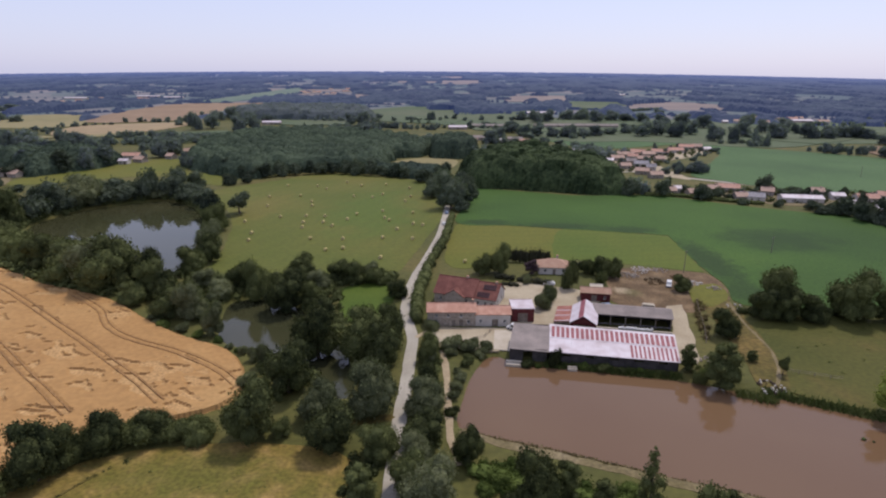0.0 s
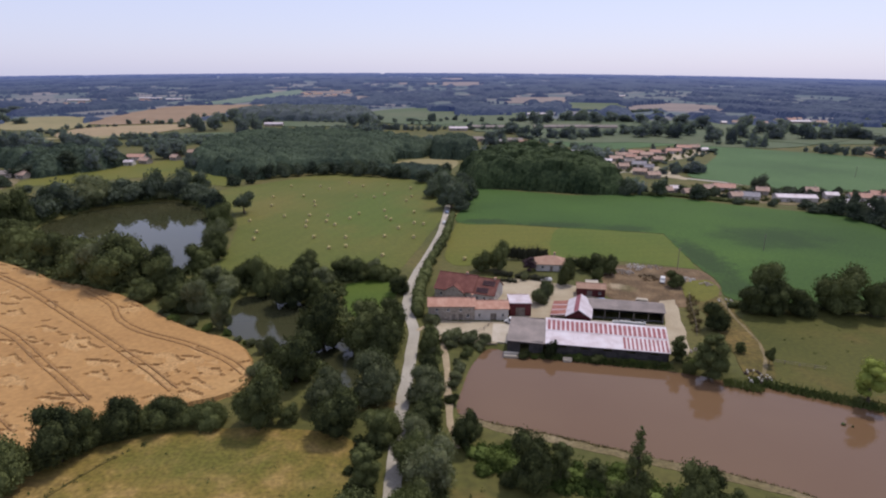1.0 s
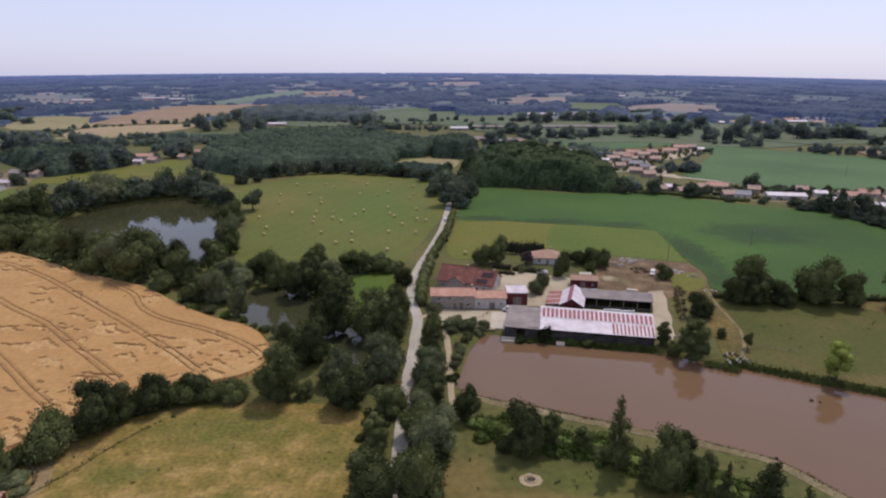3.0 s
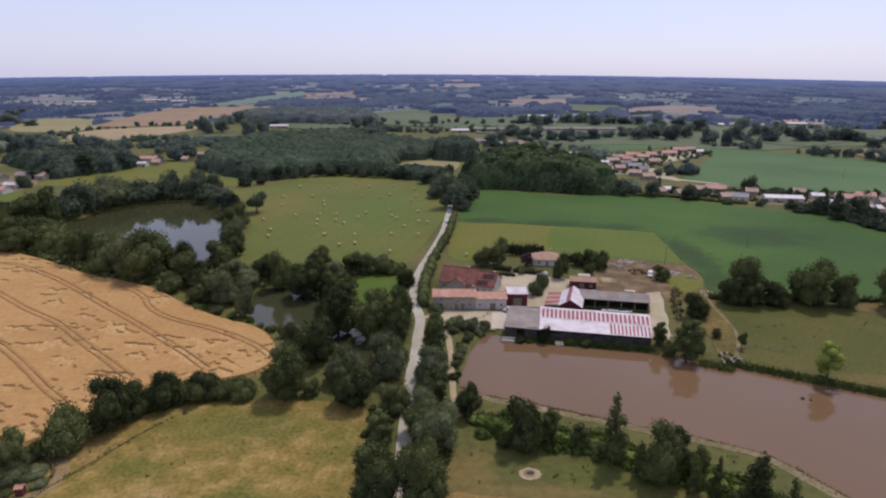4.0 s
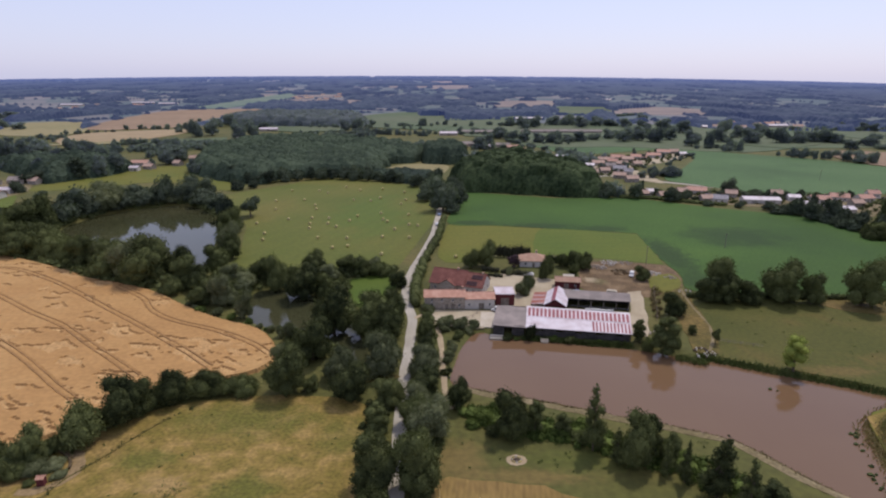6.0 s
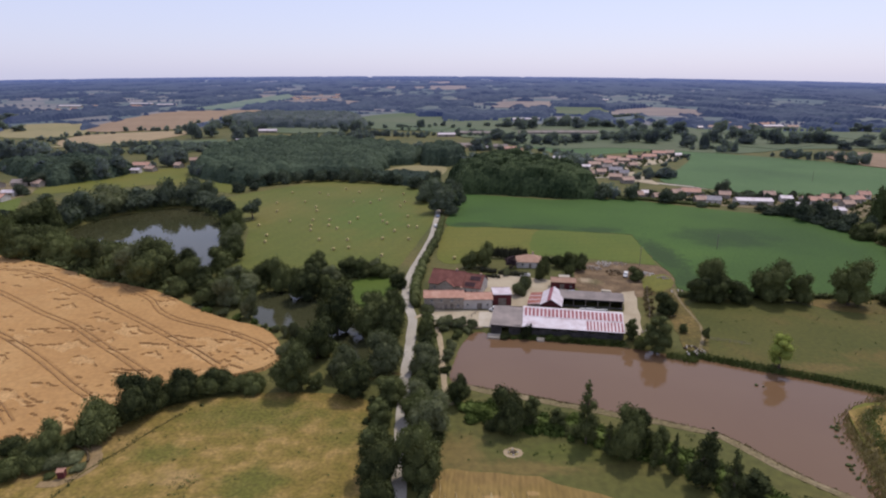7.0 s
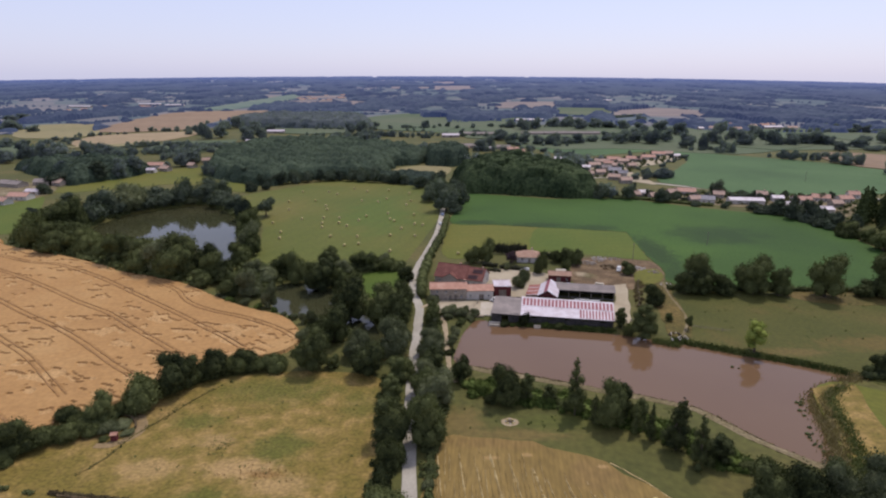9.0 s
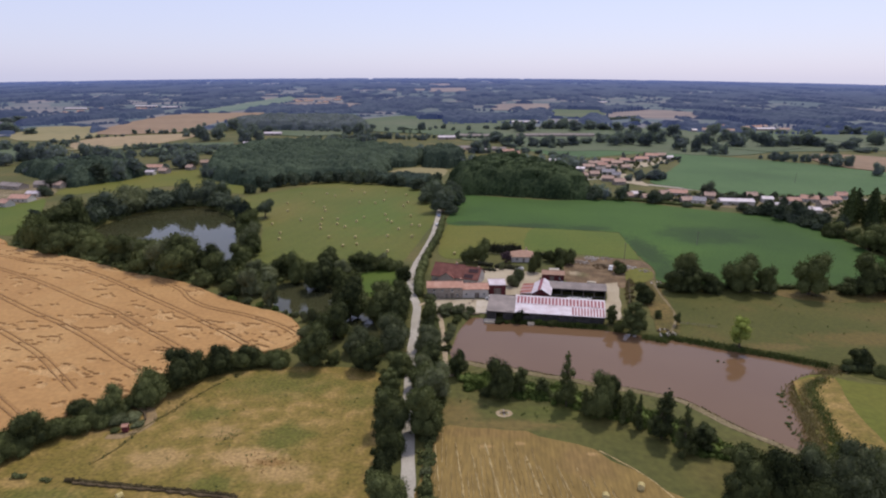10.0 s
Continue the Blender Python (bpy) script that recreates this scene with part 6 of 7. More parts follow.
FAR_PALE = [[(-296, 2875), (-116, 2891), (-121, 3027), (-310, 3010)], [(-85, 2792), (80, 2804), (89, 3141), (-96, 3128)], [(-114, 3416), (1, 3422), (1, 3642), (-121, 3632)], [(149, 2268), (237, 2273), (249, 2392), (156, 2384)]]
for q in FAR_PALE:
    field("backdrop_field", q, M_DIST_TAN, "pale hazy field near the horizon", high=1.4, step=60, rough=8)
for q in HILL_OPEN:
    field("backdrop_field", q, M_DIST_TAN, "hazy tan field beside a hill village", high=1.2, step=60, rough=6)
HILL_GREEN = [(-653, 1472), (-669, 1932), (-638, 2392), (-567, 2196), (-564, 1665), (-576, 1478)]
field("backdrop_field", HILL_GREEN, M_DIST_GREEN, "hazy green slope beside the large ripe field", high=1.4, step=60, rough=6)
FAR_OPEN = HILL_OPEN + FAR_PALE + [HILL_GREEN, ORANGE_A, ORANGE_B, YELLOW_A, FAR_TAN_A, FAR_TAN_B, FAR_GREEN_A, FAR_GREEN_B, FAR_GREEN_C]

rng_far = np.random.default_rng(77)
HEDGE_LINES = [(-527, 826, -404, 878, 3.5), (-547, 753, -509, 755, 5), (-413, 666, -335, 714, 4), (-471, 566, -447, 567, 5), (-320, 683, -276, 628, 6), (340, 1248, 450, 1350, 6), (71, 739, 158, 606, 6), (284, 674, 352, 688, 5), (348, 586, 401, 490, 2.5), (463, 801, 536, 685, 6), (-137, 846, -33, 809, 9), (-158, 772, -78, 760, 10), (-236, 768, -162, 794, 6), (158, 456, 175, 440, 3), (251, 586, 206, 524, 3)]
belt_spots = []
for x0, y0, x1, y1, high in HEDGE_LINES:
    length = math.hypot(x1 - x0, y1 - y0)
    for j in range(int(length / 3.2)):
        u = rng_far.random()
        hh = high * rng_far.uniform(0.55, 1.2)
        belt_spots.append((x0 + (x1 - x0) * u + rng_far.normal(), y0 + (y1 - y0) * u + rng_far.normal(), hh * rng_far.uniform(0.4, 0.55), hh))
for i in range(46):
    # lesser hedges between the fields
    y = rng_far.uniform(560, 1060)
    x = rng_far.uniform(-0.85, 0.85) * (y + 100)
    a = rng_far.choice([0.0, 0.15, -0.12, 1.4])
    length = rng_far.uniform(50, 170)
    for j in range(int(length / 5.0)):
        u = rng_far.uniform(-0.5, 0.5) * length
        hh = rng_far.uniform(3.0, 8.0)
        belt_spots.append((x + u * math.cos(a) + rng_far.normal(), y + u * math.sin(a) + rng_far.normal() * 1.5, hh * 0.5, hh))
P = np.array(belt_spots)
bad = np.zeros(len(P), bool)
for p in (HAY, MAIZE, FIELD_NORTH, MEADOW_LEFT, CLEARING, WOOD_A, WOOD_B, ORANGE_A, ORANGE_B, YELLOW_A):
    bad |= inside(p, P[:, 0], P[:, 1])
bad |= (P[:, 0] > 110) & (P[:, 0] < 300) & (P[:, 1] < 640)
P = P[~bad]
wood_mesh("hedgerows", P.tolist(), "hedgerows and copses across the farmland", M_LEAF_WOOD_HAZED, 50, 2.0, 61, ico=ICO1)
canopy("woodland", [(-353, 963), (-148, 955), (-150, 1040), (-189, 1180), (-369, 1180), (-419, 1100)], 9, 6.5, 10, 13, 25, 64, 4.5, 0.08, 2.6, "far dark wood behind the farm fields", M_LEAF_WOOD_HAZED)


def far_sheet(name, label, r0, mat, wooded, cell=0.14):
    """The country beyond: fields, or the canopy of the woods that cover most of it."""
    rs = [r0]
    while rs[-1] < 4900:
        rs.append(rs[-1] + (7 if wooded else 30) * (rs[-1] / 1050) ** 1.35)
    az = np.radians(np.arange(90 - 62, 90 + 62, cell))
    A, Rr = np.meshgrid(az, np.array(rs))
    Rr = Rr + (value_noise(A * 40, Rr * 0 + 3.3, 5) - 0.5) * 60 * (Rr < r0 + 200)
    X, Y = Rr * np.cos(A), Rr * np.sin(A)
    Z = height(X, Y) + 0.5
    if wooded:
        patch = 0.5 * value_noise(X / 150, Y / 260, 21) + 0.5 * value_noise(X / 48, Y / 120, 22)
        hedge_net = np.minimum(np.abs(value_noise(X / 120, Y / 150, 31) - 0.5), np.abs(value_noise(X / 150, Y / 110, 32) - 0.5))
        cut = 0.62 - 0.06 * smooth_step(1080, 1900, Rr) - 0.12 * smooth_step(1900, 3200, Rr) - 0.05 * smooth_step(150, 700, X)
        mask = np.maximum(smooth_step(0, 0.05, patch - cut), smooth_step(0.022, 0.008, hedge_net) * 0.6)
        mask = mask * smooth_step(r0, r0 + 60, Rr)
        for p in FAR_OPEN:
            near = (np.abs(X - np.mean([c[0] for c in p])) < 500) & (np.abs(Y - np.mean([c[1] for c in p])) < 500)
            mask = np.where(near & inside(p, X, Y), 0, mask)
        even = smooth_step(1500, 3600, Rr)  # single crowns are lost far off
        lump = 0.3 + (0.62 - 0.45 * even) * value_noise(X / 9, Y / 14, 41) + (0.4 - 0.2 * even) * value_noise(X / 42, Y / 40, 42) + 0.42 * even
        Z = np.where(mask > 0.02, Z + 11.0 * mask * lump, Z - 3.0)
    m, n = A.shape
    idx = np.arange(m * n).reshape(m, n)
    f = np.stack([idx[:-1, 1:], idx[:-1, :-1], idx[1:, :-1], idx[1:, 1:]], -1)
    if wooded:
        keep = (mask[:-1, :-1] > 0) | (mask[1:, 1:] > 0) | (mask[1:, :-1] > 0) | (mask[:-1, 1:] > 0)
        f = f[keep]
    f = f.reshape(-1, 4)
    tagged(part(name, (np.stack([X, Y, Z], -1).reshape(-1, 3).tolist(), f.tolist()), mat), label, "backdrop", kind="structure")


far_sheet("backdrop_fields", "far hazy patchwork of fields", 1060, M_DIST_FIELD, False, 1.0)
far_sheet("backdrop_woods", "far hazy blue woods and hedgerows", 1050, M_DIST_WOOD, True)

# ---- buildings ----
def wall_bm(length, high, thick, holes, gable=0.0):
    """An upright wall along x, outer face at y = 0, with holes (u0, u1, z0, z1) through it and a gable on top."""
    bm = bmesh.new()
    us = sorted({0.0, length, *[h[0] for h in holes], *[h[1] for h in holes]})
    zs = sorted({-0.4, high, *[h[2] for h in holes], *[h[3] for h in holes]})
    for a, b in zip(us, us[1:]):
        for c, d in zip(zs, zs[1:]):
            if not any(h[0] <= a and b <= h[1] and h[2] <= c and d <= h[3] for h in holes):
                box(bm, a, b, 0, thick, c, d)
    bmesh.ops.remove_doubles(bm, verts=bm.verts, dist=0.001)
    if gable:
        f = [bm.verts.new((0, 0, high)), bm.verts.new((length, 0, high)), bm.verts.new((length / 2, 0, high + gable))]
        g = [bm.verts.new((0, thick, high)), bm.verts.new((length, thick, high)), bm.verts.new((length / 2, thick, high + gable))]
        bm.faces.new(f)
        bm.faces.new(g[::-1])
        for i, j in ((0, 1), (1, 2), (2, 0)):
            bm.faces.new((f[i], g[i], g[j], f[j]))
    return bm


def window(parent, m, w, h, frame_mat=M_WHITE):
    bm = boxes((0, w, 0.12, 0.2, 0, 0.08), (0, w, 0.12, 0.2, h - 0.08, h), (0, 0.08, 0.12, 0.2, 0.08, h - 0.08), (w - 0.08, w, 0.12, 0.2, 0.08, h - 0.08), (w / 2 - 0.04, w / 2 + 0.04, 0.12, 0.2, 0.08, h - 0.08))
    ob = part("window", bm, frame_mat, parent, "", m)
    part("pane", boxes((0.08, w - 0.08, 0.15, 0.17, 0.08, h - 0.08)), M_GLASS, ob)
    part("sill", boxes((-0.1, w + 0.1, -0.08, 0.14, -0.1, 0.0)), M_STONE, ob)
    return ob


def roof_bms(L, D, H, rise, over, kind):
    """Roof parts for a box L by D about the origin, eaves at H."""
    x, y, t = L / 2 + over, D / 2 + over, 0.18
    z0 = H - rise * over / (D / 2)
    z1 = H + rise
    if kind == "hip":
        r = max(0.3, L / 2 - D / 2)
        top = [(-r, 0, z1), (r, 0, z1)]
        return [("roof", slab([(-x, -y, z0), (x, -y, z0), top[1], top[0]], t)), ("roof", slab([(x, y, z0), (-x, y, z0), top[0], top[1]], t)), ("roof", slab([(x, -y, z0), (x, y, z0), top[1]], t)), ("roof", slab([(-x, y, z0), (-x, -y, z0), top[0]], t))]
    if kind == "mono":
        return [("roof", slab([(-x, -y, z0), (x, -y, z0), (x, y, z1), (-x, y, z1)], t))]
    return [("roof", slab([(-x, -y, z0), (x, -y, z0), (x, 0, z1), (-x, 0, z1)], t)), ("roof", slab([(-x, 0, z1), (x, 0, z1), (x, y, z0), (-x, y, z0)], t))]


def house(name, label, x, y, rot, L, D, H, rise, wall_mat, roof_mat, holes=(), doors=(), chimneys=(), kind="gable", over=0.35, group="", category="house", side_holes=()):
    """A building about its centre: walls with window openings towards the south, gables, roof, chimneys. holes: (centre u, z, w, h)."""
    ob = thing(name, label, category, pose(x, y, 0, 0, 0, rot), group)
    cut = [(u + L / 2 - w / 2, u + L / 2 + w / 2, z, z + h) for u, z, w, h in list(holes) + [(d[0], -0.4, d[1], d[2] + 0.4) for d in doors]]
    part("wall", wall_bm(L, H, 0.35, cut), wall_mat, ob, "", pose(-L / 2, -D / 2, 0))
    part("wall", wall_bm(L, H + (rise if kind == "mono" else 0), 0.35, []), wall_mat, ob, "", pose(L / 2, D / 2, 0, 0, 0, 180))
    cut2 = [(u + D / 2 - w / 2, u + D / 2 + w / 2, z, z + h) for u, z, w, h in side_holes]
    g = rise * (D - 0.7) / D if kind == "gable" else 0
    part("wall", wall_bm(D - 0.7, H, 0.35, [(a - 0.35, b - 0.35, c, d) for a, b, c, d in cut2], g), wall_mat, ob, "", pose(L / 2, -D / 2 + 0.35, 0, 0, 0, 90))
    part("wall", wall_bm(D - 0.7, H, 0.35, [], g), wall_mat, ob, "", pose(-L / 2, D / 2 - 0.35, 0, 0, 0, -90))
    for n, bm in roof_bms(L, D, H, rise, over, kind):
        part(n, bm, roof_mat, ob)
    if kind == "gable":
        bm = bmesh.new()
        tube(bm, (-L / 2 - over, 0, H + rise + 0.02), (L / 2 + over, 0, H + rise + 0.02), 0.14, 0.14, 6)
        part("ridge", bm, roof_mat, ob)
    for u, z, w, h in holes:
        window(ob, pose(u - w / 2, -D / 2, z), w, h)
    for u, z, w, h in side_holes:
        window(ob, pose(L / 2, u - w / 2, z, 0, 0, 90), w, h)
    for u, w, h in doors:
        d = part("door", boxes((u - w / 2, u + w / 2, -D / 2 + 0.1, -D / 2 + 0.16, 0, h)), M_WOODPOST, ob)
        part("handle", boxes((u + w / 2 - 0.2, u + w / 2 - 0.08, -D / 2 + 0.06, -D / 2 + 0.1, 1.0, 1.06)), M_SLATE, d)
    for u, v, hh in chimneys:
        c = part("chimney", boxes((u - 0.35, u + 0.35, v - 0.3, v + 0.3, H + 0.2, H + rise + hh)), M_WALL_STONE, ob)
        part("cap", boxes((u - 0.42, u + 0.42, v - 0.37, v + 0.37, H + rise + hh, H + rise + hh + 0.12)), M_TILE_PINK, c)
    return ob


# the long low house: a two-storey part and a lower white part under pink tiles
house("farmhouse", "long farmhouse part with stone walls under pale pink tiles", -1.6, 168.6, 2.5, 14.6, 6.6, 4.9, 1.5, M_WALL_STONE, M_TILE_PINK, [(-4.6, 0.9, 0.9, 1.3), (2.9, 3.0, 0.8, 1.0), (5.2, 0.9, 0.9, 1.2), (-4.6, 3.0, 0.8, 1.0), (-1.0, 3.0, 0.8, 1.0)], [(0.6, 1.1, 2.1), (2.9, 1.2, 2.1)], [(6.6, 0.4, 0.9)])
house("farmhouse", "lower white-rendered house part under pink tiles", 11.0, 169.1, 2.5, 10.6, 6.4, 4.1, 1.4, M_WALL_W, M_TILE_PINK, [(-3.8, 1.2, 0.8, 1.0), (3.6, 1.2, 0.8, 1.0)], [(0.6, 1.9, 2.3)])
house("cart_shed", "dark red boarded shed with a pale flat roof", 20.4, 173.0, 2.0, 6.9, 7.2, 4.6, 0.25, M_WALL_RED, M_SHEET, [], [(0, 3.0, 3.0)], kind="mono", over=0.15, category="shed")
# the main farmhouse with its annex
house("farmhouse", "large old farmhouse under a dark brown-red tiled roof", 0.7, 189.0, -19.0, 13.4, 12.0, 3.7, 4.0, M_WALL_STONE, M_TILE_DARK, [(4.5, 1.0, 0.9, 1.3), (-4.5, 1.0, 0.9, 1.3)], [], [(3.0, 0.2, 0.6)], over=0.4)
house("farmhouse", "lower farmhouse wing with dark tiles and white walls", 10.74, 185.55, -19.0, 7.6, 11.2, 3.5, 3.7, M_WALL_W, M_TILE_DARK, [(-2.2, 1.0, 0.9, 1.2), (0.4, 1.0, 0.9, 1.2)], [(2.6, 1.0, 2.1)], [(2.6, 0.0, 0.4)], over=0.4, side_holes=[(-2.5, 1.0, 0.9, 1.2), (2.0, 1.0, 0.9, 1.2)])
for u, v in ((0.9, -1.9), (-0.6, -4.6)):
    a = radians(-19)
    sk = thing("solar_panel", "dark maroon solar panel lying on the farmhouse roof", "solar panel", pose(10.74 + u * math.cos(a) - v * math.sin(a), 185.55 + u * math.sin(a) + v * math.cos(a), 3.5 + 3.7 * (1 + v / 5.6) + 0.12, 33.5, 0, -19), "solar panels")
    part("panel", boxes((-2.0, 2.0, -0.85, 0.85, 0.0, 0.08)), M_PANEL, sk)
    part("frame", boxes((-2.1, 2.1, -0.95, -0.85, -0.04, 0.1), (-2.1, 2.1, 0.85, 0.95, -0.04, 0.1), (-2.1, -2.0, -0.85, 0.85, -0.04, 0.1), (2.0, 2.1, -0.85, 0.85, -0.04, 0.1)), M_WALL_DARK, sk)
house("annex", "gabled farmhouse annex under dark red tiles", 0.2, 186.0, 71.0, 7.6, 7.0, 3.4, 2.2, M_WALL_STONE, M_TILE_DARK, [], over=0.3)
house("farmhouse", "low house with a sun-bleached hipped roof", 37.3, 220.2, -3.0, 11.8, 9.0, 3.0, 2.2, M_WALL_W, M_TILE_BEIGE, [(-3.4, 0.9, 1.0, 1.3), (3.4, 0.9, 1.0, 1.3)], [(0, 1.1, 2.1)], [(1.5, 1.0, 0.8)], kind="hip", side_holes=[(-2, 0.9, 1.0, 1.3), (2, 0.9, 1.0, 1.3)])
house("outbuilding", "small red-walled outbuilding under pink tiles", 47.2, 190.4, -7.0, 9.6, 4.6, 3.2, 1.1, M_WALL_RED, M_TILE_BEIGE, [(3.0, 1.0, 0.9, 1.0)], [(-0.5, 1.8, 2.2)], category="shed")
house("lean_to", "small pale-roofed lean-to behind the outbuilding", 48.3, 194.0, -7.0, 4.2, 2.2, 3.4, 0.4, M_WALL_W, M_CONC, kind="mono", over=0.15, category="shed")


def striped_barn():
    ob = thing("barn", "long low barn with a faded white roof and red roof panels", "barn", pose(0, 0, 0))
    A, B, C, D = Vector((24.9, 143.3, 3.05)), Vector((57.9, 138.4, 3.0)), Vector((60.8, 152.1, 4.6)), Vector((27.0, 158.0, 4.6))

    def at(u, v, lift):
        p = (A * (1 - u) + B * u) * (1 - v) + (D * (1 - u) + C * u) * v
        return (p.x, p.y, p.z + lift)
    for i in range(17):
        u = i / 17
        part("roof_sheet", slab([at(u, 0, 0), at(u + 1 / 17 - 0.0004, 0, 0), at(u + 1 / 17 - 0.0004, 1, 0), at(u, 1, 0)], 0.14), M_SHEET, ob)
    for i in range(25):
        u = 0.018 + i * 0.0393
        part("roof_panel", slab([at(u, 0.53, 0.06), at(u + 0.0245, 0.53, 0.06), at(u + 0.0245, 0.915, 0.06), at(u, 0.915, 0.06)], 0.09), M_SHEET_RED, ob)
    for i in range(11):
        u = 0.635 + i * 0.0335
        w = 0.019 if i == 0 else 0.0155
        part("roof_panel", slab([at(u, 0.03, 0.06), at(u + w, 0.03, 0.06), at(u + w, 0.45, 0.06), at(u, 0.45, 0.06)], 0.09), M_SHEET_RED, ob)
    part("roof_seam", slab([at(0.0, 0.485, 0.1), at(1.0, 0.485, 0.1), at(1.0, 0.505, 0.1), at(0.0, 0.505, 0.1)], 0.12), M_SHEET, ob)
    d = (B - A).normalized()
    rot = math.degrees(math.atan2(d.y, d.x))
    gaps = [(3.0 + 6.2 * k, 5.2 + 6.2 * k, 1.7, 2.4) for k in range(5)]
    part("wall", wall_bm(32.2, 2.8, 0.25, gaps), M_WALL_DARK, ob, "", pose(25.5, 143.9, 0, 0, 0, rot))
    part("wall", wall_bm(14.3, 2.8, 0.25, []), M_WALL_DARK, ob, "", pose(27.4, 157.8, 0, 0, 0, 263 - 0.5))
    part("wall", wall_bm(12.4, 2.8, 0.25, [(1.0, 4.2, -0.4, 2.4)]), M_WALL_DARK, ob, "", pose(57.7, 139.0, 0, 0, 0, 78))
    for k in range(7):
        u = 0.02 + 0.16 * k
        p = Vector(at(u, 0.97, 0))
        part("post", boxes((p.x - 0.12, p.x + 0.12, p.y - 0.12, p.y + 0.12, -0.3, p.z - 0.15)), M_WOODPOST, ob)
    return ob


striped_barn()


def grey_barn():
    ob = thing("barn", "low barn with a grey fibre-cement roof at the water", "barn", pose(0, 0, 0))
    A, B, C, D = (14.2, 144.2, 3.3), (25.3, 143.2, 2.85), (27.0, 157.6, 4.4), (16.6, 157.6, 4.9)
    part("roof", slab([A, B, C, D], 0.16), M_FIBRE, ob)
    part("wall", wall_bm(9.9, 3.1, 0.25, [(3.5, 6.0, -0.4, 2.3)]), M_WALL_DARK, ob, "", pose(14.6, 144.8, 0, 0, 0, -5.5))
    part("wall", wall_bm(12.4, 3.2, 0.25, [(3.0, 6.5, -0.4, 2.6)]), M_WALL_DARK, ob, "", pose(16.7, 157.2, 0, 0, 0, 260))
    part("wall", wall_bm(9.8, 4.6, 0.25, []), M_WALL_DARK, ob, "", pose(26.5, 157.4, 0, 0, 0, 180))
    return ob


grey_barn()


def gable_barn():
    ob = thing("barn", "gabled barn with faded white and red metal roof", "barn", pose(38.9, 167.2, 0, 0, 0, -14))
    Lh, W, H, R = 7.2, 3.7, 3.9, 2.3
    part("roof", slab([(-W - 0.3, -Lh, H - 0.15), (0, -Lh, H + R), (0, Lh, H + R), (-W - 0.3, Lh, H - 0.15)], 0.14), M_SHEET, ob)
    part("roof", slab([(0, -Lh, H + R), (W + 0.3, -Lh, H - 0.15), (W + 0.3, Lh, H - 0.15), (0, Lh, H + R)], 0.14), M_SHEET, ob)
    part("roof_panel", slab([(-1.5, -Lh, H + R * 0.64 + 0.05), (-0.15, -Lh, H + R * 0.97 + 0.05), (-0.15, Lh, H + R * 0.97 + 0.05), (-1.5, Lh, H + R * 0.64 + 0.05)], 0.1), M_SHEET_RED, ob)
    part("wall", wall_bm(2 * W, H - 0.2, 0.25, [(1.2, 6.2, -0.4, 3.2)], R), M_WALL_RED, ob, "", pose(-W, -Lh + 0.5, 0))
    part("wall", wall_bm(2 * W, H - 0.2, 0.25, [], R), M_WALL_RED, ob, "", pose(W, Lh - 0.5, 0, 0, 0, 180))
    part("wall", wall_bm(2 * Lh - 1.6, H - 0.3, 0.25, []), M_WALL_DARK, ob, "", pose(W - 0.1, -Lh + 0.8, 0, 0, 0, 90))
    low = part("lean_to_roof", slab([(-W - 5.0, -Lh + 1.2, 3.1), (-W - 0.35, -Lh + 1.2, 3.75), (-W - 0.35, Lh - 0.6, 3.75), (-W - 5.0, Lh - 0.6, 3.1)], 0.14), M_RUST, ob, "rust-red lean-to roof")
    for k in range(3):
        y0 = -Lh + 1.4 + k * 4.2
        part("sheet", slab([(-W - 4.9, y0, 3.18), (-W - 0.5, y0, 3.8), (-W - 0.5, y0 + 0.35, 3.8), (-W - 4.9, y0 + 0.35, 3.18)], 0.06), M_SHEET, low)
    for k in range(4):
        y0 = -Lh + 1.6 + k * 3.9
        part("post", boxes((-W - 4.7, -W - 4.45, y0 - 0.12, y0 + 0.12, -0.3, 3.0)), M_WOODPOST, ob)
    return ob


gable_barn()


def cattle_shed():
    ob = thing("cattle_shed", "long open-fronted cattle shed with a grey roof", "shed", pose(54.0, 169.6, 0, 0, 0, -9.0))
    X = 11.6
    part("roof", slab([(-X, -3.4, 3.9), (X, -3.4, 3.9), (X, 1.2, 5.3), (-X, 1.2, 5.3)], 0.14), M_FIBRE, ob)
    part("roof", slab([(-X, 1.2, 5.3), (X, 1.2, 5.3), (X, 5.0, 4.1), (-X, 5.0, 4.1)], 0.14), M_FIBRE, ob)
    part("wall", wall_bm(2 * X - 0.6, 3.9, 0.2, []), M_WALL_DARK, ob, "", pose(X - 0.3, 4.6, 0, 0, 0, 180))
    part("wall", wall_bm(7.4, 3.7, 0.2, []), M_WALL_DARK, ob, "", pose(X - 0.3, -2.8, 0, 0, 0, 90))
    part("wall", wall_bm(7.4, 3.7, 0.2, []), M_WALL_DARK, ob, "", pose(-X + 0.3, 4.6, 0, 0, 0, -90))
    for k in range(6):
        x0 = -X + 0.6 + k * (2 * X - 1.2) / 5
        part("post", boxes((x0 - 0.13, x0 + 0.13, -3.1, -2.85, -0.3, 3.75)), M_WOODPOST, ob)
    part("trough", boxes((-X + 0.5, X - 0.5, -6.0, -5.3, 0.0, 0.6), bevel=0.04), M_CONC, ob)
    part("rail", boxes((-X + 0.5, X - 0.5, -3.3, -3.22, 1.05, 1.15), (-X + 0.5, X - 0.5, -3.3, -3.22, 0.75, 0.85)), M_SLATE, ob)
    bm = bmesh.new()
    rng = random.Random(4)
    for k in range(26):
        x0 = -4.0 + 9.5 * k / 26 + rng.uniform(-0.2, 0.2)
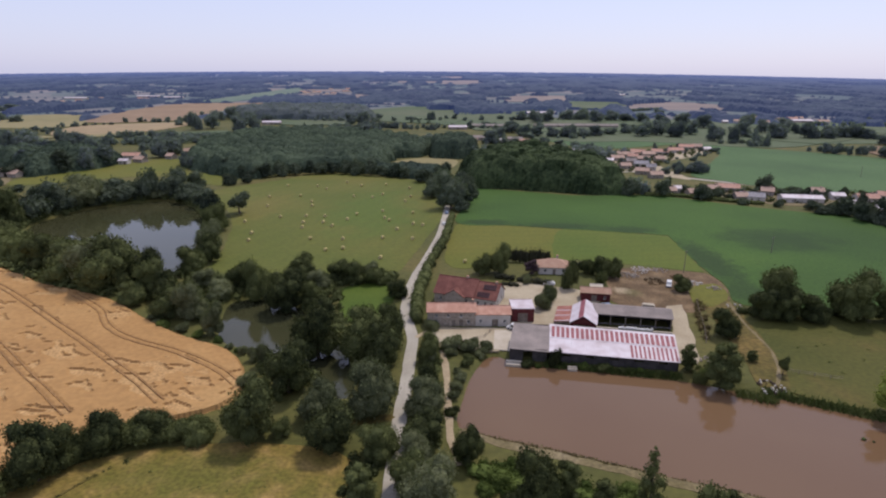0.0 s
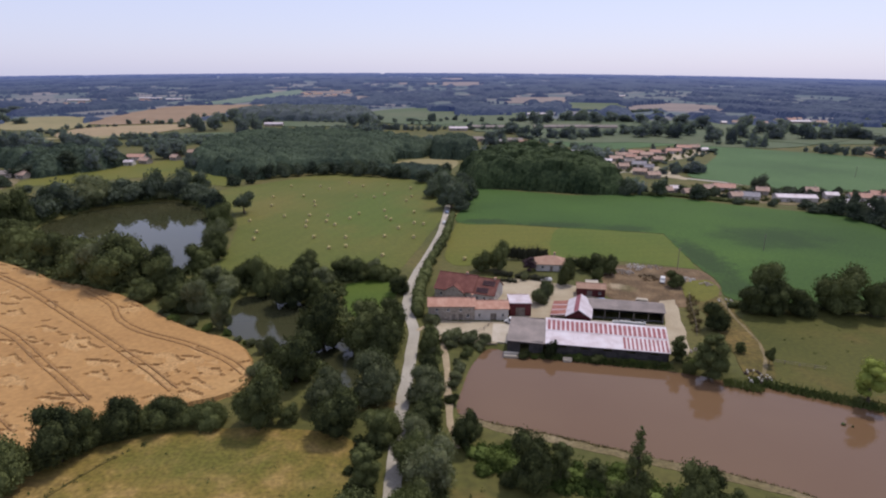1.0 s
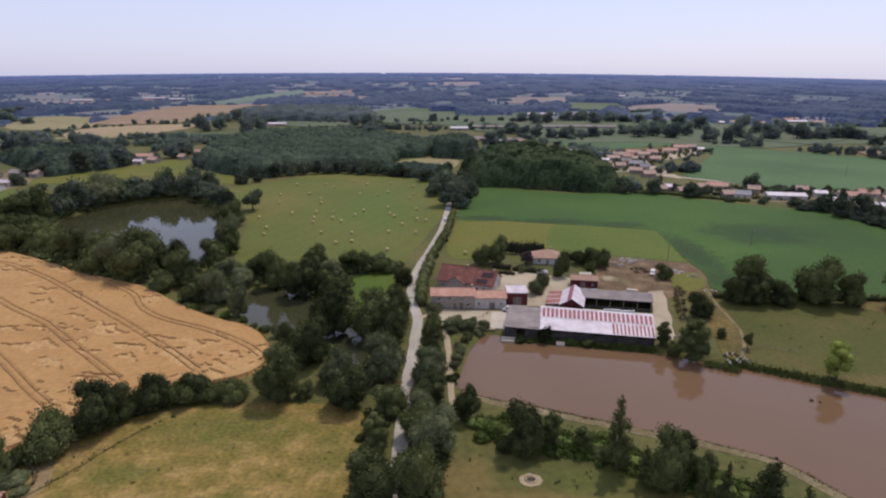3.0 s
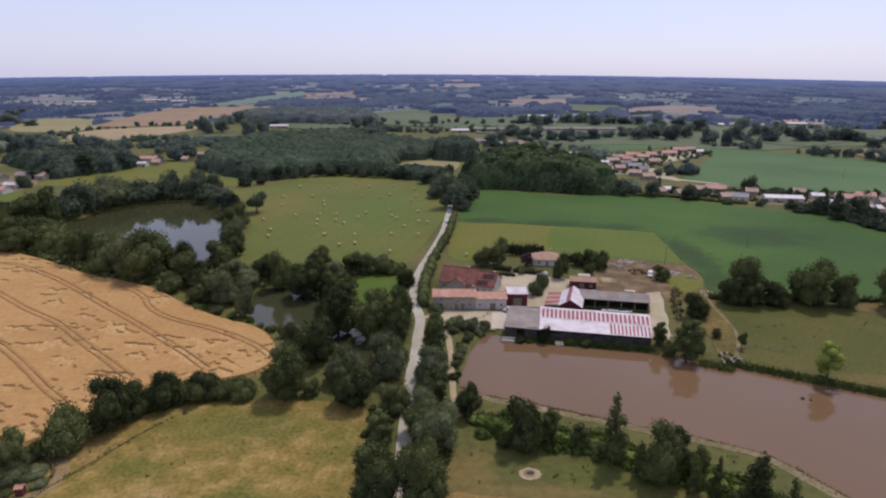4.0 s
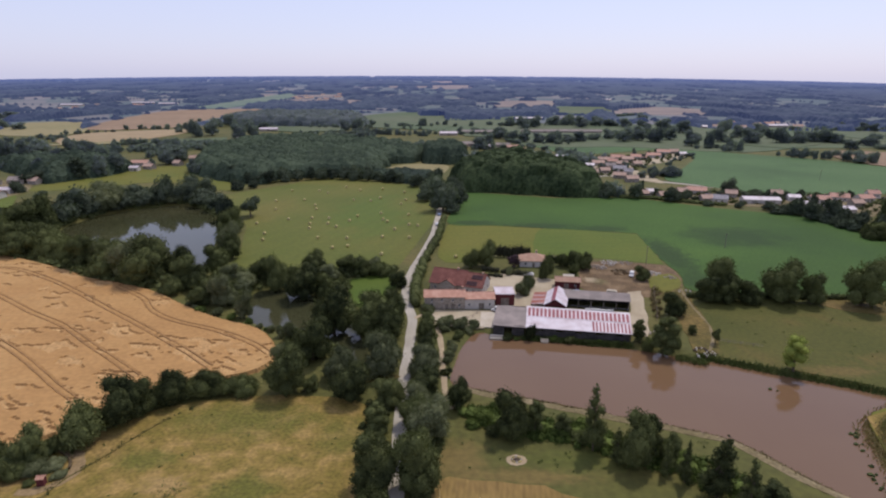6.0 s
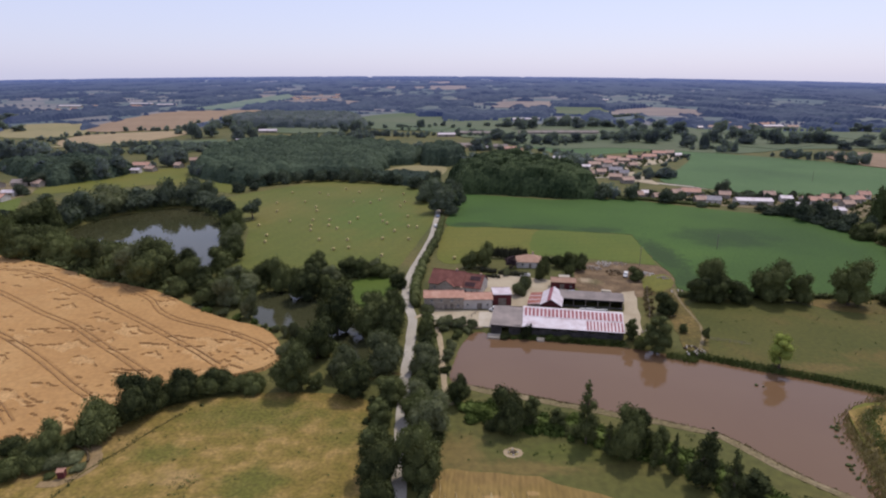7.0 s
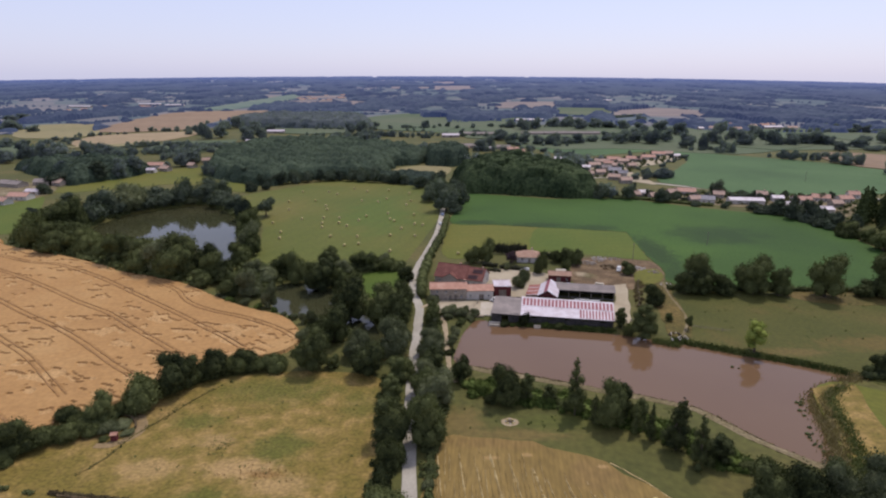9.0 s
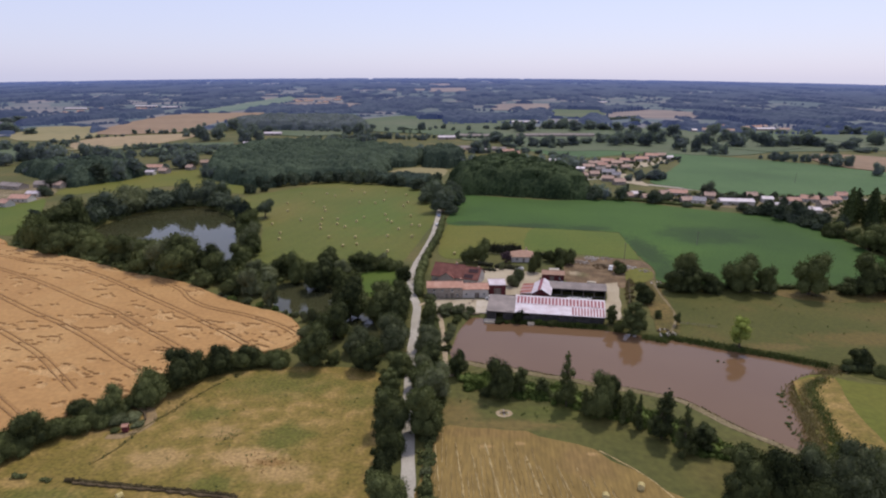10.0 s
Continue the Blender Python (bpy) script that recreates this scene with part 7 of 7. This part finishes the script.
        box(bm, x0 - 0.3, x0 + 0.3, -6.1 + rng.uniform(-0.25, 0.2), -5.25, 0.6, rng.uniform(0.95, 1.4), bevel=0.08)
    tagged(part("feed_bags", bm, M_WHITE, None, "", ob.matrix_basis.copy()), "row of white feed bags along the trough", "bags", kind="stuff")
    return ob


cattle_shed()

# jetties and slabs at the water
for x, y, w, d, rot, label in ((15.6, 142.9, 4.2, 2.0, -6, "pale concrete steps down to the pond"), (30.8, 140.6, 2.4, 1.0, -6, "small pale slab at the pond edge")):
    j = thing("pond_steps", label, "steps", pose(x, y, 0, 0, 0, rot))
    part("step", boxes((-w / 2, w / 2, -d / 2, 0, -1.4, -0.35), bevel=0.03), M_CONC, j)
    part("step", boxes((-w / 2, w / 2, 0.003, d / 2, -1.4, 0.05), bevel=0.03), M_CONC, j)

# the village across the maize and the farms beyond
VILLAGE = [(144, 384, 6.9, 5), (149, 370, 10.0, 2), (178, 388, 13.0, 0), (180, 359, 13.8, 3), (208, 356, 23.3, 5), (235, 366, 5.8, 5), (228, 343, 4.7, 5), (249, 359, 12.1, 0), (267, 367, 11.5, 0), (243, 328, 16.5, 5), (282, 364, 10.6, 0), (266, 348, 5.5, 1), (299, 381, 5.9, 0), (166, 385, 5.2, 1), (135, 376, 4.2, 2), (198, 378, 5.9, 2), (230, 379, 5.9, 1), (173, 360, 5.7, 2)]
HAMLET = [(154, 553, 15.2, 1), (170, 570, 13.2, 0), (140, 529, 11.2, 2), (176, 558, 11.7, 1), (193, 575, 15.7, 0), (212, 589, 14.8, 0), (233, 619, 14.1, 0), (246, 624, 9.1, 2), (248, 605, 6.3, 5), (151, 494, 11.6, 3), (154, 477, 7.2, 3), (147, 511, 8.7, 4), (135, 483, 8.3, 1), (176, 526, 7.8, 2), (162, 526, 10.0, 1), (129, 514, 7.7, 5), (146, 439, 9.6, 1), (141, 456, 9.9, 1), (122, 473, 8.2, 2), (157, 541, 9.2, 0)]
WEST = [(-353, 403, 22.7, 4), (-334, 412, 12.0, 4), (-319, 410, 7.3, 2), (-311, 353, 14.6, 0), (-314, 372, 9.3, 5), (-310, 337, 7.8, 0), (-288, 509, 15.4, 0), (-269, 488, 9.5, 2), (-277, 478, 4.2, 5), (-253, 545, 8.1, 1), (-253, 510, 5.5, 2)]
FARMS = [(-4, 827, 25.1, 5), (43, 855, 55.1, 4), (25, 692, 35.6, 4), (44, 663, 9.6, 5), (14, 668, 9.7, 1), (71, 659, 13.6, 0), (77, 638, 10.6, 0), (62, 682, 16.8, 4), (111, 572, 8.4, 5), (139, 869, 69.8, 4), (192, 872, 66.4, 4), (152, 1154, 56.6, 5), (455, 1010, 29.9, 0), (409, 892, 10.7, 5), (420, 974, 7.7, 5), (539, 1077, 21.2, 0), (556, 1004, 33.7, 5), (-276, 876, 26.5, 5), (-269, 730, 9.0, 5)]
ROOFS = [(M_TILE_FADED, "faded rose tiled"), (M_TILE_SAND, "sandy tiled"), (M_TILE_SAND, "pale tiled"), (M_SLATE, "grey slate"), (M_FIBRE, "grey sheet"), (M_SHEET, "pale metal")]
for rows, group in ((VILLAGE, "village houses"), (HAMLET, "hamlet houses"), (WEST, "houses west of the wheat")):
    for x, y, L, k in rows:
        mat, word = ROOFS[k]
        rot = -6 + 16 * math.sin(x * 1.7 + y)
        L = max(L, 7.5)
        D = min(9.0, max(6.5, 0.7 * L))
        if k == 5:
            house("village_shed", "low village shed under a %s roof" % word, x, y + D / 2, rot * 0.5, L, D, 3.2, 1.3, M_WALL_W, mat, [(-L / 4, 1.0, 1.2, 1.0)], [(L / 5, min(2.6, L / 4), 2.3)], category="shed", group="village sheds")
        else:
            house("house", "pale-rendered village house under a %s roof" % word, x, y + D / 2, rot, L, D, 3.2, 2.0, M_WALL_W if k in (0, 3) else M_WALL, mat, [(-L / 4, 0.9, 1.2, 1.3), (L / 4, 0.9, 1.2, 1.3)], [(0, 1.1, 2.1)], [(L / 4, 0, 0.7)], group=group)
FAR_SHEDS = [(-878, 1695, 60, 5), (-790, 1660, 50, 5), (-1000, 1560, 60, 5), (494, 2035, 90, 5)]
for x, y, L, k in FARMS + FAR_SHEDS:
    mat, word = ROOFS[k]
    L, big = max(L, 8), L > 20
    h0 = house("far_shed" if big else "far_house", "far farm building under a %s roof" % word, x, y, 4 + 6 * math.sin(x), L, 11 if big else 8, 3.6 if big else 3.4, 1.8, M_WALL, mat, [], [(0, 4 if big else 1.2, 3.4 if big else 2.1)], category="shed" if big else "house", group="far farm buildings")
    h0.location.z = float(height(x, y))
rng_t = random.Random(31)
for i in range(34):
    cx, cy, sx, sy = ((-450, 2180, 90, 150), (500, 1020, 80, 60), (-820, 1500, 160, 120), (-420, 1985, 90, 60))[i % 4]
    x, y = cx + rng_t.uniform(-1, 1) * sx, cy + rng_t.uniform(-1, 1) * sy
    mat, word = ROOFS[i % 3]
    h0 = house("far_house", "far house under a %s roof" % word, x, y, rng_t.uniform(-30, 30), rng_t.uniform(11, 18), 9, 4.2, 2.2, M_WALL_W, mat, [], [(0, 1.2, 2.1)], group="far houses")
    h0.location.z = float(height(x, y))
ribbon("road", [(118, 466), (137, 470), (158, 452), (190, 428), (225, 402), (262, 388), (320, 378)], 5.0, M_ROAD, "village road between the gardens")


# ---- loose things ----
def round_bale():
    ob = new("round_bale")
    bm = bmesh.new()
    bmesh.ops.create_cone(bm, cap_ends=False, segments=20, radius1=0.78, radius2=0.78, depth=1.2, matrix=pose(0, 0, 0.76, 0, 90, 0))
    rng = random.Random(8)
    for v in bm.verts:
        v.co += Vector((0, rng.uniform(-0.02, 0.02), rng.uniform(-0.02, 0.02)))
    part("body", bm, M_STRAW, ob)
    for s in (-1, 1):
        bm = bmesh.new()
        ring = [bm.verts.new((s * 0.6, 0.78 * math.cos(k * math.tau / 20), 0.76 + 0.78 * math.sin(k * math.tau / 20))) for k in range(20)]
        inner = [bm.verts.new((s * 0.63, 0.5 * math.cos(k * math.tau / 20), 0.76 + 0.5 * math.sin(k * math.tau / 20))) for k in range(20)]
        for k in range(20):
            bm.faces.new((ring[k], ring[(k + 1) % 20], inner[(k + 1) % 20], inner[k]))
        bm.faces.new(inner)
        part("end", bm, M_STRAW_END, ob, "pale straw end")
    return tagged(ob, "round straw-coloured hay bale lying in the mown field", "hay bale", "hay bales")


BALES = [(-116, 353), (-109, 327), (-94, 301), (-81, 304), (-79, 290), (-77, 280), (-68, 260), (-71, 304), (-69, 291), (-63, 284), (-58, 298), (-53, 260), (-50, 245), (-57, 242), (-87, 340), (-84, 329), (-98, 357), (-87, 381), (-65, 358), (-55, 310), (-53, 355), (-48, 365), (-42, 318), (-39, 302), (-36, 297), (-35, 263), (-30, 279), (-32, 345), (-30, 359), (-25, 315), (-23, 290), (-21, 262), (-18, 288), (-32, 232), (-33, 387), (-50, 399), (-66, 393), (-78, 405), (-115, 390), (-95, 255)]
BALES += [(-98, 268), (-109, 290), (-95, 390), (2.9, 228.5), (42.9, 47.4), (34.2, 44), (-70.7, 42.5)]
first = round_bale()
rng_b = random.Random(12)
for i, (x, y) in enumerate(BALES):
    s = 1.0
    m = pose(x, y, 0.04, 0, 0, rng_b.choice([20, 95, 80, 60, 100]) + rng_b.uniform(-20, 20)) @ Matrix.Diagonal((s, s, s, 1))
    if i:
        copy_thing(first, m @ Matrix.Diagonal((1 / s, 1 / s, 1 / s, 1)))
    else:
        first.matrix_basis = m


def utility_pole(x, y, high, label):
    ob = thing("utility_pole", label, "pole", pose(x, y, 0, 0, 0, 35), "utility poles")
    bm = bmesh.new()
    tube(bm, (0, 0, -0.6), (0, 0, high), 0.16, 0.1, 10)
    part("post", bm, M_WOODPOST, ob)
    part("crossarm", boxes((-0.9, 0.9, -0.06, 0.06, high - 0.6, high - 0.46), bevel=0.01), M_WOODPOST, ob)
    for k in (-0.8, 0, 0.8):
        bm = bmesh.new()
        tube(bm, (k, 0, high - 0.46), (k, 0, high - 0.22), 0.06, 0.04, 8)
        part("insulator", bm, M_SLATE, ob)


utility_pole(88, 220.4, 9.0, "grey wooden utility pole beside the earth yard")
utility_pole(135.7, 249, 7.5, "grey wooden utility pole standing in the maize")
utility_pole(302, 452, 9.0, "grey wooden utility pole in the far green field")
utility_pole(-120, 206, 8.0, "grey wooden utility pole by the upper pond")


def wheel(ob, x, y, r, w):
    bm = bmesh.new()
    tube(bm, (x - w / 2, y, r), (x + w / 2, y, r), r, r, 18)
    wh = part("wheel", bm, M_RUBBER, ob)
    bm = bmesh.new()
    tube(bm, (x - w / 2 - 0.015, y, r), (x + w / 2 + 0.015, y, r), r * 0.58, r * 0.58, 14)
    part("rim", bm, M_FIBRE, wh)


def car(x, y, rot, paint, label, long=4.3, high=1.5, van=False):
    """A car or van standing along y, bonnet at +y."""
    ob = thing("van" if van else "car", label, "van" if van else "car", pose(x, y, 0.1, 0, 0, rot))
    w, hl = 0.88, long / 2
    prof = [(-hl, 0.35), (-hl, 0.85), (-hl + 0.1, high if van else 0.95), (hl - 1.5, high) if van else (-hl + 0.75, high), (hl - 1.25, high - 0.08) if van else (hl - 2.0, high), (hl - 0.85, 0.95), (hl - 0.05, 0.78), (hl, 0.35)]
    bm = bmesh.new()
    sides = []
    for s in (-w, w):
        sides.append([bm.verts.new((s * (0.88 if z > 1.0 else 1.0), yy, z)) for yy, z in prof])
    bm.faces.new(sides[0])
    bm.faces.new(sides[1][::-1])
    for k in range(len(prof)):
        j = (k + 1) % len(prof)
        bm.faces.new((sides[0][k], sides[1][k], sides[1][j], sides[0][j]))
    bmesh.ops.bevel(bm, geom=bm.edges[:], offset=0.05, segments=2, affect="EDGES")
    part("body", bm, paint, ob)
    part("windscreen", slab([(-0.68, hl - 1.0, 1.02), (0.68, hl - 1.0, 1.02), (0.62, hl - 1.38 if van else hl - 1.9, high - 0.1), (-0.62, hl - 1.38 if van else hl - 1.9, high - 0.1)], -0.04), M_GLASS, ob)
    for s in (-1, 1):
        part("side_window", boxes((s * 0.83 - 0.04, s * 0.83 + 0.04, hl - 2.4, hl - 1.55, 1.0, high - 0.2)), M_GLASS, ob)
        part("headlight", boxes((s * 0.6 - 0.16, s * 0.6 + 0.16, hl - 0.06, hl + 0.02, 0.6, 0.74), bevel=0.01), M_WHITE, ob)
        for yy in (-hl + 0.8, hl - 0.8):
            wheel(ob, s * 0.8, yy, 0.32, 0.2)
    return ob


car(17.4, 163.4, 62, M_WHITE, "white van parked at the corner of the long house", 4.6, 1.9, True)
car(-7.4, 291, 3, M_WHITE, "white car on the lane", 4.4, 1.6)
car(-6.6, 316, 3, M_BLUEGREY, "pale blue-grey car on the lane under the trees", 4.4, 1.5)
car(33.5, 203.5, 80, M_WHITE, "white car parked by the garden hedge", 4.2, 1.5)
car(77, 204.4, 160, M_WHITE, "white van standing beside the round tree", 3.8, 1.9, True)
car(49.5, 183.0, 20, M_BLUEGREY, "grey car parked by the outbuilding", 4.2, 1.5)


def trailer(x, y, rot, tub, load, label):
    ob = thing("farm_trailer", label, "trailer", pose(x, y, 0.05, 0, 0, rot))
    part("chassis", boxes((-1.0, 1.0, -2.0, 2.0, 0.65, 0.8), (-0.1, 0.1, 2.0, 3.2, 0.6, 0.72)), M_SLATE, ob)
    part("tub", boxes((-1.1, 1.1, -2.0, -1.92, 0.8, 1.7), (-1.1, 1.1, 1.92, 2.0, 0.8, 1.7), (-1.1, -1.02, -1.92, 1.92, 0.8, 1.7), (1.02, 1.1, -1.92, 1.92, 0.8, 1.7), (-1.02, 1.02, -1.92, 1.92, 0.8, 0.86)), tub, ob)
    part("load", boxes((-1.0, 1.0, -1.9, 1.9, 0.88, 2.2), bevel=0.25), load, ob)
    for s in (-1, 1):
        wheel(ob, s * 1.0, -0.5, 0.45, 0.28)


trailer(62.5, 181.0, 75, M_FIBRE, M_CONC, "grey farm trailer behind the cattle shed")


def stone_heap(x, y, r, n, seed, mat, name, label, category, high=0.6):
    rng = random.Random(seed)
    bm = bmesh.new()
    for k in range(n):
        a, q = rng.uniform(0, math.tau), r * math.sqrt(rng.random())
        s = rng.uniform(0.2, 0.5)
        m = pose(q * math.cos(a), q * math.sin(a), s * 0.4 + high * max(0, 1 - q / r) * rng.random(), rng.uniform(0, 90), rng.uniform(0, 90), rng.uniform(0, 90)) @ Matrix.Diagonal((s * rng.uniform(0.7, 1.4), s, s * rng.uniform(0.6, 1.0), 1))
        bmesh.ops.create_icosphere(bm, subdivisions=1, radius=1.0, matrix=m)
    return tagged(part(name, bm, mat, None, "", pose(x, y, float(height(x, y)))), label, category, kind="stuff")


# Pale and dark lumps, added in place of the cattle at the water.
stone_heap(77.5, 131.6, 3.6, 16, 5, M_STONE, "stone_bank", "pale stones on the trampled pond bank", "stones", 0.3)
stone_heap(77.8, 131.9, 3.2, 22, 18, M_ASH, "stump_bank", "dark stumps among the stones on the pond bank", "stumps", 0.5)
stone_heap(66, 216, 3.5, 60, 6, M_WALL_STONE, "rubble_heap", "heap of pale rubble on the earth yard", "rubble")
stone_heap(72, 222.4, 4.0, 40, 15, M_STONE, "rubble_heap", "row of pale stones at the paddock edge", "rubble", 0.4)
stone_heap(79.5, 222.6, 3.2, 26, 7, M_WALL_STONE, "rubble_heap", "low heap of pale stones at the paddock edge", "rubble")
stone_heap(87.5, 208, 2.6, 40, 16, M_STONE, "rubble_heap", "pale rubble beside the round tree", "rubble", 0.5)
stone_heap(92.6, 203, 2.4, 30, 9, M_WALL_STONE, "rubble_heap", "pale stone heap beside the pole", "rubble")
stone_heap(73, 209, 4.0, 60, 10, M_DIRT, "earth_heap", "heap of dark earth in the yard", "earth", 1.4)
stone_heap(92.5, 185.5, 2.6, 16, 17, M_STONE, "stone_bank", "pale stones at the corner of the maize", "stones", 0.4)
stone_heap(84, 214, 3.0, 40, 13, M_DIRT, "earth_heap", "heap of dark earth below the pole", "earth", 1.0)
stone_heap(69, 145, 3.0, 40, 14, M_WALL_STONE, "rubble_heap", "old brick rubble beside the barn", "rubble", 0.6)


def fire_pit():
    ob = thing("fire_pit", "ring of stones round a burnt fire place on pale ground", "fire pit", pose(15.2, 78.0, 0.04))
    bm = bmesh.new()
    rng = random.Random(2)
    ring = [bm.verts.new((2.3 * rng.uniform(0.9, 1.1) * math.cos(k * math.tau / 28), 1.9 * rng.uniform(0.9, 1.1) * math.sin(k * math.tau / 28), 0.03)) for k in range(28)]
    bm.faces.new(ring)
    part("bare_ground", bm, M_TRACK, ob)
    bm = bmesh.new()
    bmesh.ops.create_cone(bm, cap_ends=True, segments=20, radius1=0.75, radius2=0.6, depth=0.1, matrix=pose(0, 0, 0.09))
    part("ash", bm, M_ASH, ob)
    for k in range(12):
        a = k * math.tau / 12
        bm = bmesh.new()
        bmesh.ops.create_icosphere(bm, subdivisions=1, radius=0.26, matrix=pose(1.05 * math.cos(a), 1.05 * math.sin(a), 0.17, k * 31, k * 17, k * 53) @ Matrix.Diagonal((1.2, 0.8, 0.8, 1)))
        part("stone", bm, M_STRAW if k % 3 else M_STONE, ob)


fire_pit()
hut = house("hut", "small dark red hut with a pale roof among shrubs", -82.8, 67.8, 10, 1.4, 1.3, 1.9, 0.3, M_WALL_RED, M_TILE_PINK, [], [], over=0.1, category="hut")


def fence(name, label, pts, mat, gap=2.6, high=1.15):
    ob = thing(name, label, "fence", pose(0, 0, 0))
    line = rounded(pts, gap, False)
    for a, b in zip(line, line[1:]):
        z = max(float(height(*a)), -0.5)
        bm = bmesh.new()
        tube(bm, (a[0], a[1], z - 0.3), (a[0], a[1], z + high), 0.09, 0.08, 6)
        part("post", bm, mat, ob)
        z2 = max(float(height(*b)), -0.5)
        for k in (0.5, 0.95):
            bm = bmesh.new()
            tube(bm, (a[0], a[1], z + high * k), (b[0], b[1], z2 + high * k), 0.045, 0.045, 5)
            part("rail", bm, mat, ob)
    return ob


fence("fence", "wooden post fence curving across the yard", [(2.5, 153.5), (5.5, 155), (8.5, 158), (11, 163.5)], M_WOODPOST)
fence("fence", "wooden post fence beside the earth yard", [(72, 157), (75.5, 168), (78.5, 180), (82, 191)], M_WOODPOST)
fence("fence", "pasture fence above the reeds", [(86, 140), (92, 138), (98, 136)], M_WOODPOST)

# floating clumps and dead wood in the pond
rng_w = random.Random(17)
for i in range(22):
    if i < 20:
        u = rng_w.random()
        x, y = 90.5 + 9.5 * u + rng_w.uniform(-3.0, 0.2), 70 + 24 * u + rng_w.uniform(-2, 2)
    else:
        x, y = ((88, 112), (89.6, 111.2))[i - 20]
    bm = bmesh.new()
    bmesh.ops.create_icosphere(bm, subdivisions=2, radius=rng_w.uniform(0.25, 0.55), matrix=Matrix.Diagonal((1.1, 0.9, 1.0, 1)))
    for v in bm.verts:
        v.co *= rng_w.uniform(0.6, 1.35)
    tagged(part("sedge_clump", bm, M_LEAF_FIR, None, "", pose(x, y, -0.95)), "dark clump of dry sedge standing in the pond", "sedge", "sedge clumps")


# ---- straw rows and weeds ----
def straw_rows():
    """Thin uneven rows of raked straw fanning over the stubble."""
    rng = random.Random(8)
    bm = bmesh.new()
    for k in range(46):
        x0 = -2.8 + k * 1.2 + rng.uniform(-0.3, 0.3)
        lean = -0.004 - 0.00126 * k
        y = 14.0
        end = min(69, 69.5 - 0.012 * max(0, x0) ** 2) - rng.uniform(0, 14)
        while y < end:
            span = rng.uniform(6, 24)
            w = rng.uniform(0.05, 0.12)
            last = None
            for j in range(int(span / 1.2) + 2):
                yy = y + j * 1.2
                if yy > end or x0 + lean * (yy - 40) > 56 - 0.3 * (yy - 40):
                    break
                xx = x0 + lean * (yy - 40)  + rng.uniform(-0.12, 0.12)
                ww = w * rng.uniform(0.6, 1.3)
                z = 0.12
                cur = [bm.verts.new((xx - ww, yy, z)), bm.verts.new((xx, yy, z + rng.uniform(0.14, 0.26))), bm.verts.new((xx + ww, yy, z))]
                if last:
                    bm.faces.new((last[0], last[1], cur[1], cur[0]))
                    bm.faces.new((last[1], last[2], cur[2], cur[1]))
                last = cur
            y += span + rng.uniform(1.0, 9)
    for k, (x0, top) in enumerate(((-2.6, 64), (2.6, 65.5), (6.2, 60), (10.2, 64.3), (14.3, 62.5), (19.2, 60), (21.4, 56), (25.6, 56), (30.0, 51), (34.6, 47), (39.0, 44))):
        last, y = None, 12.0
        while y < top:
            xx = x0 - (0.075 + 0.011 * k) * (y - 55) + rng.uniform(-0.08, 0.08)
            ww = (0.3 if k in (3, 5) else 0.21) * rng.uniform(0.5, 1.3)
            cur = [bm.verts.new((xx - ww, y, 0.12)), bm.verts.new((xx, y, 0.12 + rng.uniform(0.16, 0.3))), bm.verts.new((xx + ww, y, 0.12))]
            if last and rng.random() < 0.93:
                bm.faces.new((last[0], last[1], cur[1], cur[0]))
                bm.faces.new((last[1], last[2], cur[2], cur[1]))
            last = cur
            y += 1.0
    tagged(part("straw_rows", bm, M_STRAW_ROW), "thin pale rows of raked straw on the stubble", "straw", kind="stuff")


straw_rows()


def weeds(label, spots, mat, seed, size=0.3, leaves=9):
    """Tufts of coarse weeds: x, y, r."""
    rng = np.random.default_rng(seed)
    S = np.array(spots)
    k = np.repeat(np.arange(len(S)), leaves)
    d = rng.normal(size=(len(k), 3)) * (1, 1, 0.5)
    d[:, 2] = np.abs(d[:, 2])
    p = np.stack([S[k, 0], S[k, 1], 0.25 + 0 * S[k, 0]], 1) + d * S[k, 2][:, None] * 0.6
    v, f = leaf_quads(rng, p, d + (0, 0, 0.6), size)
    tagged(part("weeds", (v.tolist(), f.tolist()), mat), label, "weeds", kind="stuff")


rng_w = random.Random(21)
PATH_LINE = rounded([(-64, 98), (-68, 93), (-73, 83), (-76, 76), (-79, 70), (-81, 61), (-84, 54)], 0.8, False)
weeds("dark weeds along the faint meadow path", [(x + rng_w.gauss(0, 0.4), y + rng_w.gauss(0, 0.4), rng_w.uniform(0.2, 0.75)) for x, y in PATH_LINE if rng_w.random() < 0.75], M_LEAF, 5)
weeds("scattered coarse weeds in the dry meadow", [(rng_w.uniform(-88, -22), rng_w.uniform(42, 100), rng_w.uniform(0.2, 0.8)) for _ in range(45)] + [(-55.5 + rng_w.gauss(0, 1.3), 65.3 + rng_w.gauss(0, 1.8), rng_w.uniform(0.4, 1.0)) for _ in range(18)], M_REED, 6)
weeds("rusty dock and dead weeds in the dry meadow", [(rng_w.gauss(-42, 5), rng_w.gauss(56, 2.2), rng_w.uniform(0.08, 0.2)) for _ in range(60)], M_LEAF_RUST, 8, 0.2, 5)
weeds("coarse grass tufts on the pasture beyond the pond", [(rng_w.uniform(92, 185), rng_w.uniform(124, 172), rng_w.uniform(0.3, 0.8)) for _ in range(40)] + [(rng_w.uniform(2, 60), rng_w.uniform(74, 86), rng_w.uniform(0.2, 0.6)) for _ in range(50)], M_REED, 7)
